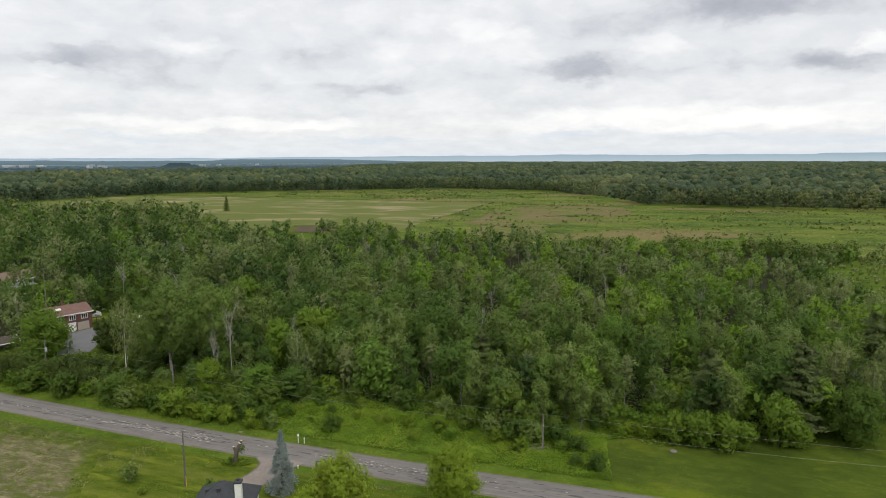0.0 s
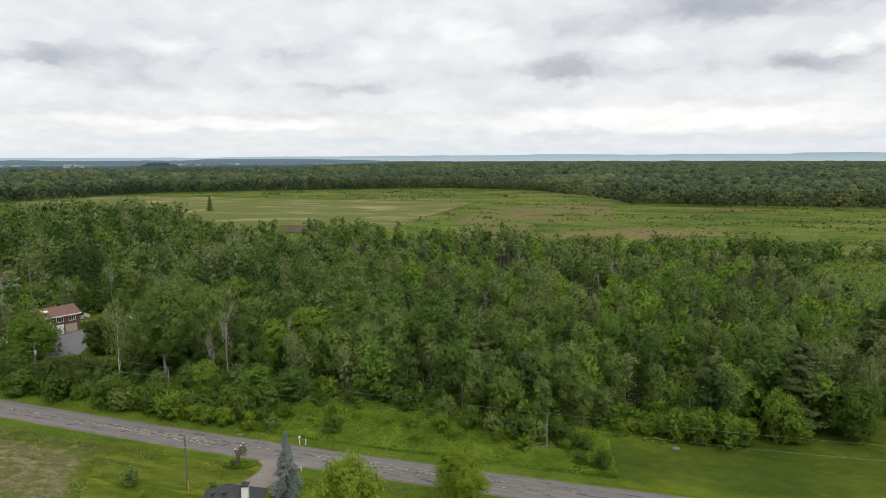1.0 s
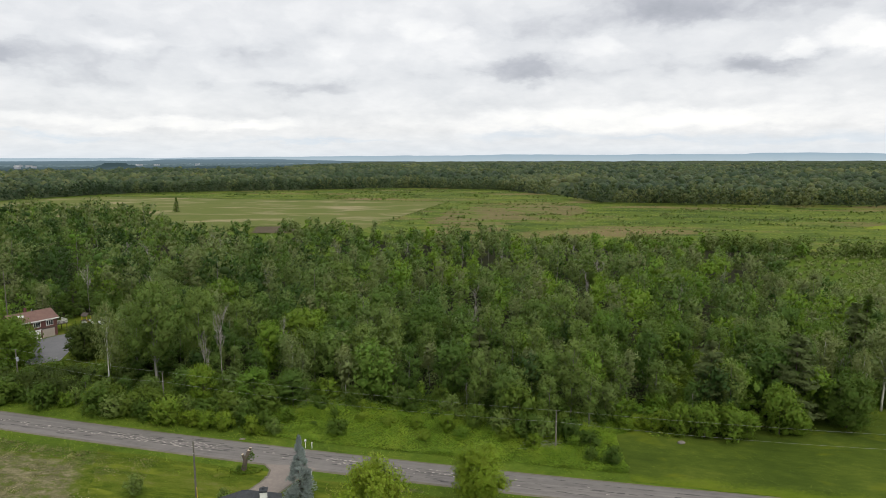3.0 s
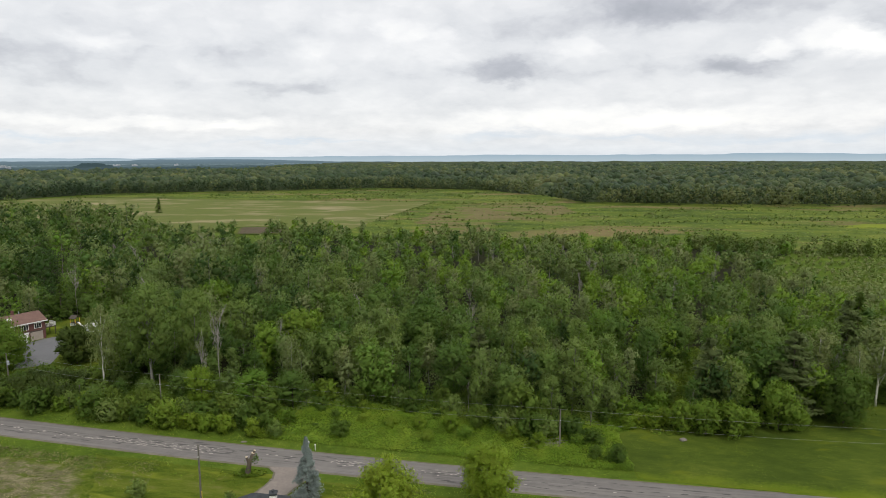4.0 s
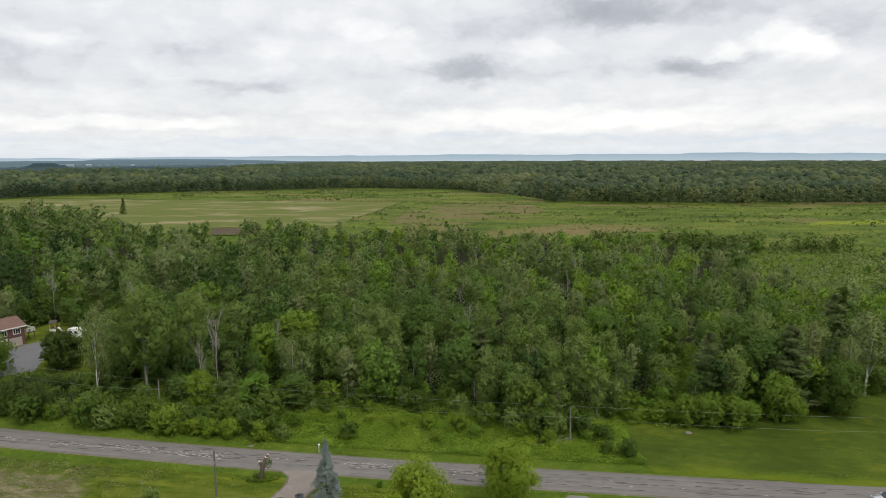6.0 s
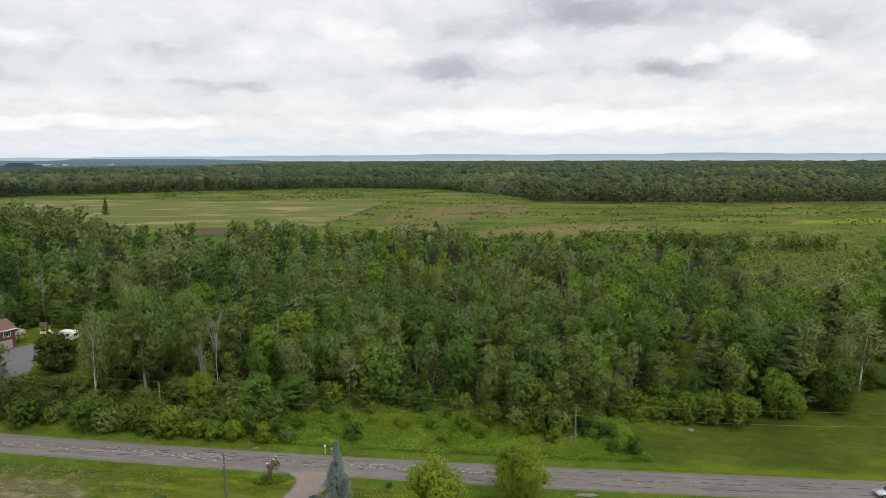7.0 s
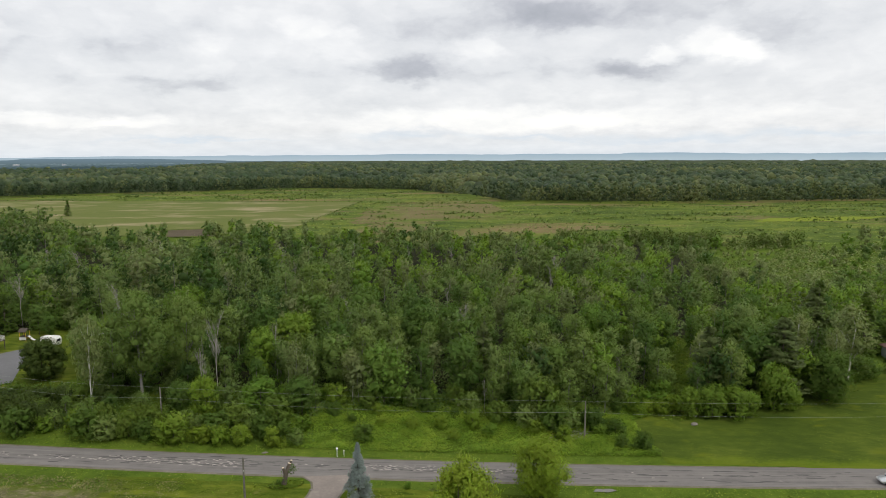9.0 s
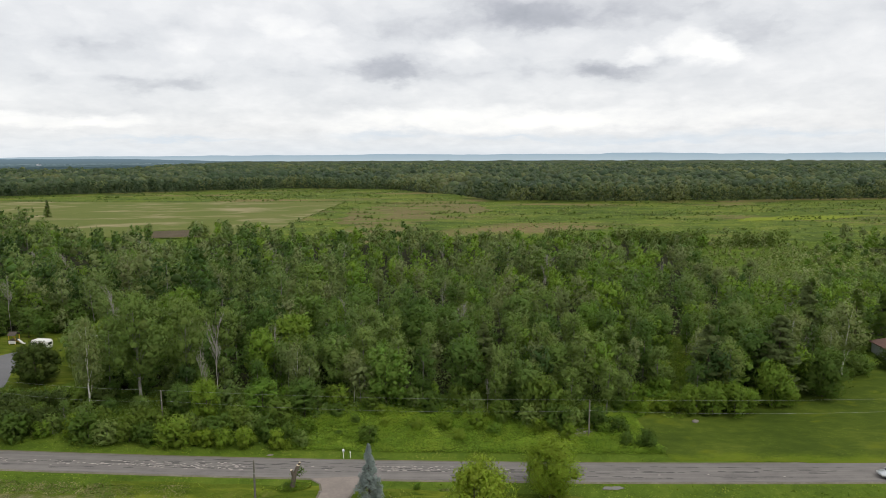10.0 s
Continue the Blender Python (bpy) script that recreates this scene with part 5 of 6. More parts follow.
# low grey willow mat in the clearing
mat_spots = [(float(x), float(y)) for x, y in scatter(rng, 116, 240, 184, 300, 2.5, lambda x, y: inside([(120, 204), (150, 186), (186, 206), (214, 246), (226, 268), (205, 298), (160, 290), (136, 252)], x, y) & (np.sin(x * 0.17 + y * 0.23) + np.sin(y * 0.41 - x * 0.05) > -0.75))]
hs = [rng.uniform(0.8, 2.2) for _ in mat_spots]
stand("willow_mat", mat_spots, hs, [h * rng.uniform(0.8, 1.3) for h in hs], 34, 0.6, rng, M_SCRUB, [min(1, max(0, rng.normal(0.6, 0.3))) for _ in mat_spots], "low pale grey-green willow bushes in a clearing", 0.02, None, 1, "scrub", 0.6)

# ---- far woods ----
EDGE = [(-700, 560), (-442, 650), (-365, 785), (-340, 812), (-286, 830), (-237, 852), (-180, 863), (-51, 899), (9, 914), (95, 860), (142, 832), (163, 737), (191, 676), (180, 591), (223, 565), (316, 528), (473, 503), (700, 465), (1100, 420), (2200, 300)]


def edge_y(x):
    return np.interp(x, [p[0] for p in EDGE], [p[1] for p in EDGE])


def in_far(x, y, depth):
    """Behind the far edge (which folds back near x = 180)."""
    e = edge_y(x)
    e = np.where((x > 160) & (x < 225), np.interp(x, [160, 180, 225], [740, 600, 563]), e)
    return (y > e) & (y < e + depth) & (x < 1.35 * y + 80) & (x > -0.82 * y - 80)


far = [(float(x), float(y)) for x, y in scatter(rng, -900, 1100, 380, 1000, 6.0, lambda x, y: in_far(x, y, 52), 0.6)]
hs = [rng.uniform(11, 17.5) * (1 + 0.25 * noise.noise((x * 0.02, y * 0.02, 6.0))) for x, y in far]
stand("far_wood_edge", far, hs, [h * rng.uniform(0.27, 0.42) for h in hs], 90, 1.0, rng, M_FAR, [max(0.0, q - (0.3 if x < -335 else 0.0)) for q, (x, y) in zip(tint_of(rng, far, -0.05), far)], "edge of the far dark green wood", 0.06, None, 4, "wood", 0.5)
# woods running on to the horizon: rounded crowns, then one uneven canopy
def hilly(x, y):
    z = 2.0 * np.sin(x * 0.013 + y * 0.004) * np.sin(y * 0.009)
    return z + 27 * np.exp(-(((x + 927) / 70) ** 2 + ((y - 2303) / 90) ** 2)) + 12 * np.exp(-(((x + 700) / 80) ** 2 + ((y - 2450) / 60) ** 2))


crng = np.random.default_rng(9)
rr_ = 560 * np.power(2900 / 560, crng.random(15500) ** 0.85)
aa_ = np.radians(crng.uniform(-44, 58, 15500))
bx_, by_ = rr_ * np.sin(aa_), rr_ * np.cos(aa_)


def plain_start(a):
    """Distance at which the wood gives way to open country, by bearing."""
    return 2050 + 2700 * smooth01((np.degrees(a) + 12) / 12)


ok = (by_ > edge_y(bx_) + 40) & (rr_ < plain_start(aa_)) & ~((bx_ > 150) & (bx_ < 225) & (by_ < 780))
bx_, by_, rr_ = bx_[ok], by_[ok], rr_[ok]
tops = ground_z(bx_, by_) + 13.5 + 2.0 * np.sin(bx_ * 0.013 + by_ * 0.004) * np.sin(by_ * 0.009) + crng.normal(size=len(bx_)) * 2.3
wide_ = 5.2 * (rr_ / 700) ** 0.62 * crng.uniform(0.6, 1.35, len(bx_))
patchy = np.array([noise.noise((x * 0.006, y * 0.003, 3.0)) + 0.6 * noise.noise((x * 0.02, y * 0.012, 7.0)) for x, y in zip(bx_, by_)])
btint = np.clip(0.42 + 0.7 * patchy + crng.normal(size=len(bx_)) * 0.22, 0, 1)
heads = np.stack([bx_, by_, tops - wide_ * 0.75], 1)
DOME = ICO_F[:15]
cv_ = ICO_V[None] * (wide_[:, None, None] * crng.uniform(0.7, 1.2, (len(bx_), 12, 1))) * np.array([1, 1, 0.85]) + heads[:, None]
cf_ = (DOME[None] + (np.arange(len(bx_)) * 12)[:, None, None]).reshape(-1, 3)
cn_ = np.tile(ICO_V, (len(bx_), 1)) + crng.normal(size=(len(bx_) * 12, 3)) * 0.18
PER = 7
who = np.repeat(np.arange(len(bx_)), PER)
dirs_ = ball(crng, len(who), 0.4)
dirs_[:, 2] = np.abs(dirs_[:, 2])
at_ = heads[who] + dirs_ * wide_[who][:, None] * np.array([1, 1, 0.9])
v_, f_ = kites(crng, at_, dirs_ + crng.normal(size=dirs_.shape) * 0.3, wide_[who] * 0.34)
sn_ = np.concatenate([np.repeat(dirs_, 3, axis=0), cn_]) + np.array([0, 0, 0.15])
sn_ /= np.linalg.norm(sn_, axis=1, keepdims=True)
f_ = np.concatenate([f_, cf_ + len(v_)])
v_ = np.concatenate([v_, cv_.reshape(-1, 3)])
btint = np.concatenate([btint[who], np.repeat(btint, len(DOME))])
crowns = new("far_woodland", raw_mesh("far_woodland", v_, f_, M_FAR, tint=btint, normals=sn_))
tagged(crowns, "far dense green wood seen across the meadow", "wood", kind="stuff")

rr = 540 * np.power(4650 / 540, np.linspace(0, 1, 160))
aa = np.radians(np.linspace(-60, 66, 320))
A, R = np.meshgrid(aa, rr)
CX, CY = R * np.sin(A), R * np.cos(A)
jit = np.random.default_rng(5)
CZ = 9.5 + jit.normal(size=CX.shape) * 2.4 * np.clip((R - 1500) / 1200, 0.2, 1) + 2.0 * np.sin(CX * 0.013 + CY * 0.004) * np.sin(CY * 0.009) - 1.5 * smooth01((1100 - R) / 300)
e = edge_y(CX)
CZ = np.where(CY < e + 40, -6.0, CZ) + ground_z(CX, CY)
CX += jit.normal(size=CX.shape) * 2.0
idx = np.arange(CX.size).reshape(CX.shape)
quads = np.stack([idx[:-1, :-1], idx[1:, :-1], idx[1:, 1:], idx[:-1, 1:]], -1).reshape(-1, 4)
keep = (CZ.ravel()[quads] > 4).any(1) & (R < plain_start(A)).ravel()[quads].all(1)
canopy = new("distant_canopy", raw_mesh("distant_canopy", np.stack([CX, CY, CZ], -1).reshape(-1, 3), quads[keep], M_CANOPY))
canopy.data.flip_normals() if canopy.data.polygons[0].normal.z < 0 else None
tagged(canopy, "unbroken dark wood running to the horizon", "wood", kind="stuff")

# hazy open country with a wooded knoll, beyond the western woods
rr = np.linspace(1900, 4690, 46)
aa = np.radians(np.linspace(-60, 1, 360))
A, R = np.meshgrid(aa, rr)
CX, CY = R * np.sin(A), R * np.cos(A)
CZ = ground_z(CX, CY) + 4.0 + hilly(CX, CY) + jit.normal(size=CX.shape) * 1.5
idx = np.arange(CX.size).reshape(CX.shape)
quads = np.stack([idx[:-1, :-1], idx[1:, :-1], idx[1:, 1:], idx[:-1, 1:]], -1).reshape(-1, 4)
keep = (R > plain_start(A) - 120).ravel()[quads].all(1)
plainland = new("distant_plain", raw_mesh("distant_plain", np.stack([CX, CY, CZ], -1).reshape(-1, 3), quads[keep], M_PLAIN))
tagged(plainland, "hazy blue-grey open country with a wooded knoll", "backdrop", kind="structure")


# ---- houses ----
def frame_at(x, y, ux, uy, z=None):
    """A pose with local x along (ux, uy), local y to its left, z up."""
    a = math.atan2(uy, ux)
    return Matrix.Translation((x, y, gz(x, y) if z is None else z)) @ Matrix.Rotation(a, 4, "Z")


def window_unit(house, at, w_, h_, panes=2, rot=0):
    """A white window standing proud of the wall, with dark panes."""
    fr = bmesh.new()
    t = 0.1
    M = pose(*at, 0, 0, rot)
    for sx, sz, cx, cz in ((w_, t, 0, h_ / 2), (w_, t, 0, -h_ / 2), (t, h_, -w_ / 2, 0), (t, h_, w_ / 2, 0)):
        bmesh.ops.create_cube(fr, size=1, matrix=M @ Matrix.Translation((cx, 0, cz)) @ Matrix.Diagonal((sx, 0.14, sz, 1)))
    for i in range(1, panes):
        bmesh.ops.create_cube(fr, size=1, matrix=M @ Matrix.Translation((-w_ / 2 + w_ * i / panes, 0, 0)) @ Matrix.Diagonal((0.07, 0.13, h_, 1)))
    win = part("window", fr, M_WHITE, house, "white framed window")
    for i in range(panes):
        pb = bmesh.new()
        bmesh.ops.create_cube(pb, size=1, matrix=M @ Matrix.Translation((-w_ / 2 + w_ * (i + 0.5) / panes, 0.0, 0)) @ Matrix.Diagonal((w_ / panes - 0.09, 0.05, h_ - 0.12, 1)))
        part("pane", pb, M_GLASS, win)
    return win


def gable_roof(house, w_, d_, eave, ridge, mat, over=0.45, y0=0.0):
    """Two slopes of real thickness along local x, depth d_ from local y0 back."""
    for s in (-1, 1):
        half = d_ / 2 + over
        rise = ridge - eave
        drop = rise * over / (d_ / 2)
        yc = y0 + d_ / 2
        bm = bmesh.new()
        a = [(-w_ / 2 - over, yc + s * half, eave - drop), (w_ / 2 + over, yc + s * half, eave - drop), (w_ / 2 + over, yc, ridge), (-w_ / 2 - over, yc, ridge)]
        lo = [bm.verts.new(p) for p in a]
        hi = [bm.verts.new((p[0], p[1], p[2] + 0.18)) for p in a]
        bm.faces.new(lo)
        bm.faces.new(hi)
        for i in range(4):
            j = (i + 1) % 4
            bm.faces.new((lo[i], lo[j], hi[j], hi[i]))
        part("roof_slope", bm, mat, house)
        fb = box((w_ + 2 * over, 0.10, 0.26), (0, yc + s * (half + 0.05), eave - drop + 0.06))
        part("fascia", fb, M_WHITE, house, "white eaves board")


def walls_with_gables(house, w_, d_, eave, ridge, mat, y0=0.0):
    bm = prism([(-d_ / 2, -0.3), (d_ / 2, -0.3), (d_ / 2, eave), (0, ridge), (-d_ / 2, eave)], w_, Matrix.Translation((0, y0 + d_ / 2, 0)) @ Matrix.Rotation(radians(90), 4, "Z"))
    return part("wall", bm, mat, house)


# brick house with two garage doors; local x runs along the front, local y back from it
bh = thing("brick_house", frame_at(-103.7, 177.6, 0.625, 0.78, 1.25), "two-storey dark red brick house with two garage doors", "house")
W, D, EV, RG = 10.6, 7.6, 5.2, 7.0
walls_with_gables(bh, W, D, EV, RG - 0.05, M_BRICK)
gable_roof(bh, W, D, EV, RG, M_ROOF_RED)
part("band", box((W + 0.06, 0.12, 0.16), (0, -0.04, 2.72)), M_DARKWOOD, bh, "dark timber band between the storeys")
for cx in (3.4, 0.2, -3.1):
    window_unit(bh, (cx, -0.03, 4.0), 1.7, 1.35, 3)
for cx, wd, mt, lab in ((-0.55, 3.2, M_WHITE, "white panelled garage door"), (3.0, 3.1, M_CREAM, "beige wooden garage door")):
    gd = part("garage_door", box((wd, 0.1, 2.45), (cx, -0.03, 1.22), bevel=0.02), mt, bh, lab)
    for k in range(4):
        part("door_panel", box((wd - 0.3, 0.05, 0.42), (cx, -0.09, 0.4 + k * 0.56), bevel=0.015), mt, gd)
    part("door_frame", box((wd + 0.3, 0.08, 0.14), (cx, -0.05, 2.54)), M_WHITE if mt is M_WHITE else M_DARKWOOD, gd)
part("skylight", box((1.7, 1.0, 0.14), (-2.6, 2.3, 6.42), (25, 0, 0), 0.02), M_WHITE, bh, "pale roof hatch")
part("vent_pipe", tube([(1.2, 4.6, 6.6), (1.2, 4.6, 7.6)], [0.1, 0.1], 8), M_GREYWALL, bh)
part("chimney", box((0.6, 0.6, 1.6), (-0.6, 4.2, 7.4), bevel=0.03), M_BRICK, bh)
deck = part("deck", box((3.2, 3.4, 0.2), (6.9, 2.6, 2.75), bevel=0.02), M_DARKWOOD, bh, "raised timber deck")
for px, py in ((5.6, 1.1), (8.3, 1.1), (8.3, 4.1)):
    part("post", box((0.14, 0.14, 2.9), (px, py, 1.35)), M_DARKWOOD, deck)
for a0, a1 in (((5.3, 0.95), (8.45, 0.95)), ((8.45, 0.95), (8.45, 4.25))):
    L = math.dist(a0, a1)
    for k in range(int(L / 0.3) + 1):
        f = k / int(L / 0.3)
        part("baluster", box((0.06, 0.06, 0.95), (a0[0] + (a1[0] - a0[0]) * f, a0[1] + (a1[1] - a0[1]) * f, 3.3)), M_WHITE, deck)
    part("rail", box((abs(a1[0] - a0[0]) + 0.08, abs(a1[1] - a0[1]) + 0.08, 0.08), ((a0[0] + a1[0]) / 2, (a0[1] + a1[1]) / 2, 3.8)), M_WHITE, deck, "white deck rail")
part("step", box((0.9, 0.5, 0.25), (4.95, -0.3, 0.1), bevel=0.02), M_STONE, bh, "pale concrete step")

h2 = thing("wood_house", frame_at(-156.5, 236.5, 0.42, 0.91, 2.2), "low house with brown shingle roof among trees", "house")
walls_with_gables(h2, 13, 8, 3.2, 5.6, M_GREYWALL)
gable_roof(h2, 13, 8, 3.2, 5.7, M_ROOF_BROWN)
for cx in (-3.5, 0.5, 4.0):
    window_unit(h2, (cx, -0.03, 1.8), 1.5, 1.2, 2)
part("chimney", box((0.7, 0.7, 1.6), (2.0, 4.0, 6.2), bevel=0.03), M_BRICK, h2)

h3 = thing("garage_house", frame_at(106.2, 116.2, 0.93, -0.36, 1.2), "grey-walled building with hipped red-brown roof", "house")
part("wall", box((9.0, 7.0, 3.2), (0, 3.5, 1.5), bevel=0.02), M_GREYWALL, h3)


def hip_roof(house, w_, d_, eave, ridge, mat, over, yc, inset):
    bm = bmesh.new()
    x, y = w_ / 2 + over, d_ / 2 + over
    lo = [bm.verts.new(p) for p in ((-x, yc - y, eave), (x, yc - y, eave), (x, yc + y, eave), (-x, yc + y, eave))]
    up = [bm.verts.new((v.co.x, v.co.y, v.co.z + 0.2)) for v in lo]
    r0, r1 = bm.verts.new((-x + inset, yc, ridge)), bm.verts.new((x - inset, yc, ridge))
    bm.faces.new(lo[::-1])
    for i in range(4):
        bm.faces.new((lo[i], lo[(i + 1) % 4], up[(i + 1) % 4], up[i]))
    bm.faces.new((up[0], up[1], r1, r0))
    bm.faces.new((up[2], up[3], r0, r1))
    bm.faces.new((up[1], up[2], r1))
    bm.faces.new((up[3], up[0], r0))
    return part("roof", bm, mat, house)


hip_roof(h3, 9.0, 7.0, 3.0, 5.4, M_ROOF_RED, 0.5, 3.5, 3.6)
part("garage_door", box((2.6, 0.1, 2.2), (-1.5, -0.03, 1.1), bevel=0.02), M_WHITE, h3, "white garage door")
window_unit(h3, (2.6, -0.03, 1.9), 1.3, 1.1, 2)

# near house, of which the roof alone is seen
h4 = thing("near_house", frame_at(-28.9, 79.05, 1.0, 0.06, 0.0), "single-storey house with charcoal shingled hip roof", "house")
part("wall", box((7.6, 7.6, 2.9), (0, 3.8, 1.1), bevel=0.02), M_WHITE, h4)
hip_roof(h4, 7.6, 7.6, 2.9, 6.1, M_ROOF_BLACK, 0.4, 3.8, 3.75)
part("ridge_cap", tube([(-0.45, 3.8, 6.08), (0.45, 3.8, 6.08)], [0.07, 0.07], 6), M_ROOF_BLACK, h4)
ch = part("chimney", box((0.85, 0.85, 3.4), (2.6, 1.75, 5.2), bevel=0.03), M_WHITE, h4, "white painted chimney with dark cap")
part("chimney_cap", box((1.05, 1.05, 0.28), (2.6, 1.75, 7.0), bevel=0.04), M_ROOF_BLACK, ch)
part("flue", tube([(2.6, 1.75, 7.1), (2.6, 1.75, 7.4)], [0.22, 0.2], 8), M_ROOF_BLACK, ch)
for vx, vy, vz in ((-0.3, 2.6, 5.2), (-2.0, 3.4, 4.75)):
    vt = part("roof_vent", tube([(vx, vy, vz - 0.2), (vx, vy, vz + 0.4), (vx, vy, vz + 0.5)], [0.26, 0.26, 0.36], 10), M_ROOF_BLACK, h4, "dark round roof vent")

shed = thing("open_shed", frame_at(-112.0, 161.5, 0.55, 0.83, 0.4), "dark low timber shed with dark plank roof", "shed")
gable_roof(shed, 6.5, 4.5, 2.2, 3.3, M_DARKWOOD, 0.35)
for px in (-3.0, 0, 3.0):
    for py in (0.15, 4.35):
        part("post", box((0.18, 0.18, 2.6), (px, py, 0.95)), M_DARKWOOD, shed)
part("back_wall", box((6.2, 0.12, 2.3), (0, 4.3, 1.0)), M_DARKWOOD, shed)
part("barge_board", box((0.12, 2.7, 0.22), (3.8, 1.1, 2.85), (25, 0, 0)), M_WHITE, shed, "white gable board")


# ---- yard things ----
cp = thing("camper_trailer", frame_at(-88.9, 184.3, 0.9, -0.4), "small white camper trailer parked on grass", "trailer")
part("body", prism([(-2.2, 0.5), (2.0, 0.5), (2.2, 1.2), (2.2, 2.2), (1.7, 2.6), (-1.9, 2.6), (-2.2, 2.2)], 2.1), M_WHITE, cp)
for cx in (-1.0, 0.7):
    part("window", box((0.9, 0.06, 0.6), (cx, -1.06, 1.75), bevel=0.02), M_GLASS, cp, "dark side window")
part("end_window", box((0.06, 1.2, 0.6), (2.21, 0, 1.75)), M_GLASS, cp)
for sy in (-1, 1):
    part("wheel", tube([(-0.2, sy * 0.98, 0.33), (-0.2, sy * 0.78, 0.33)], [0.33, 0.33], 12), M_RUBBER, cp)
part("hitch", box((1.4, 0.12, 0.12), (-2.8, 0, 0.5)), M_DARKWOOD, cp)

tr = thing("white_trailer", frame_at(-78.5, 184.5, 0.9, -0.4), "white box trailer half hidden by trees", "trailer")
part("body", box((4.4, 2.1, 1.9), (0, 0, 1.5), bevel=0.12), M_WHITE, tr)
for sy in (-1, 1):
    part("wheel", tube([(0.2, sy * 1.0, 0.35), (0.2, sy * 0.78, 0.35)], [0.35, 0.35], 12), M_RUBBER, tr)
part("fender", box((1.2, 2.2, 0.12), (0.2, 0, 0.75), bevel=0.03), M_DARKWOOD, tr)

ps = thing("play_set", frame_at(-97.0, 191.2, 0.95, -0.3), "yellow and white garden play set with pitched roof", "play set")
for px in (-0.8, 0.8):
    for py in (-0.8, 0.8):
        part("post", box((0.14, 0.14, 2.6), (px, py, 1.2)), M_YELLOW, ps)
part("platform", box((1.9, 1.9, 0.14), (0, 0, 1.2)), M_DARKWOOD, ps)
for s in (-1, 1):
    part("roof_panel", box((2.1, 1.35, 0.08), (0, s * 0.52, 2.85), (-s * 38, 0, 0)), M_DARKWOOD, ps)
part("slide", prism([(0.9, 1.25), (1.1, 1.35), (2.2, 0.35), (2.7, 0.25), (2.7, 0.15), (2.1, 0.22)], 0.6), M_WHITE, ps, "white plastic slide")
for s in (-1, 1):
    part("side_panel", box((1.8, 0.08, 0.8), (0, s * 0.85, 0.75)), M_WHITE if s < 0 else M_YELLOW, ps)

# tall bare mast behind the brick house
mast = thing("antenna_mast", frame_at(-112.0, 180.0, 1, 0), "tall slender weathered mast behind the brick house", "mast")
part("pole", tube([(0, 0, -0.3), (0, 0, 9), (0, 0, 18.5)], [0.16, 0.12, 0.07], 8), M_POLE, mast)
part("crossbar", box((1.6, 0.06, 0.06), (0, 0, 17.6)), M_POLE, mast)


# ---- power line ----
def utility_pole(x, y, h, mat, label, lamp=False):
    p = thing("utility_pole", Matrix.Translation((x, y, gz(x, y))), label, "utility pole", "poles of the power line")
    part("pole", tube([(0, 0, -0.5), (0, 0, h * 0.5), (0, 0, h)], [0.16, 0.135, 0.105], 10), mat, p)
    part("insulator", tube([(0, 0, h), (0, 0, h + 0.12), (0, 0, h + 0.2)], [0.05, 0.09, 0.05], 8), M_STONE, p)
    part("bracket", box((0.1, 0.35, 0.1), (0, -0.18, h - 1.65)), M_WIRE, p)
    if lamp:
        t = part("transformer", tube([(0.35, -0.25, h - 2.3), (0.35, -0.25, h - 1.5), (0.35, -0.25, h - 1.4)], [0.24, 0.24, 0.16], 12), M_GREYWALL, p, "pale grey transformer can")
        part("mount", box((0.4, 0.1, 0.12), (0.17, -0.14, h - 1.8)), M_WIRE, t)
    return p


POLES = [(-132.0, 158.0, 8.8), (-89.5, 142.3, 8.6), (-54.3, 127.2, 7.7), (17.4, 103.4, 6.8), (88.0, 82.5, 7.6), (160.0, 63.0, 8.0)]
for i, (px, py, ph) in enumerate(POLES):
    utility_pole(px, py, ph, M_POLE, "weathered grey wooden utility pole at the wood's edge", i == 1)
utility_pole(-38.5, 92.9, 8.5, M_POLE_DARK, "dark wooden service pole standing on the lawn")
gp = thing("guy_guard", Matrix.Translation((-38.3, 92.7, 0)), "yellow guard sleeve at the pole's foot", "pole guard")
part("sleeve", tube([(0, 0, 0), (0, 0, 1.7)], [0.045, 0.045], 8), M_YELLOW, gp)


def wire(a, c, sag):
    path = []
    for i in range(17):
        f = i / 16
        path.append(Vector(a).lerp(Vector(c), f) - Vector((0, 0, sag * 4 * f * (1 - f))))
    ob = part("power_wire", tube(path, [0.0095] * 17, 5), M_WIRE)
    return tagged(ob, "thin grey overhead power wire", "wire", "wires of the power line")


for (x0, y0, h0), (x1, y1, h1) in zip(POLES, POLES[1:]):
    wire((x0, y0, gz(x0, y0) + h0 + 0.2), (x1, y1, gz(x1, y1) + h1 + 0.2), 0.5)
    wire((x0, y0 - 0.35, gz(x0, y0) + h0 - 1.65), (x1, y1 - 0.35, gz(x1, y1) + h1 - 1.65), 0.9)


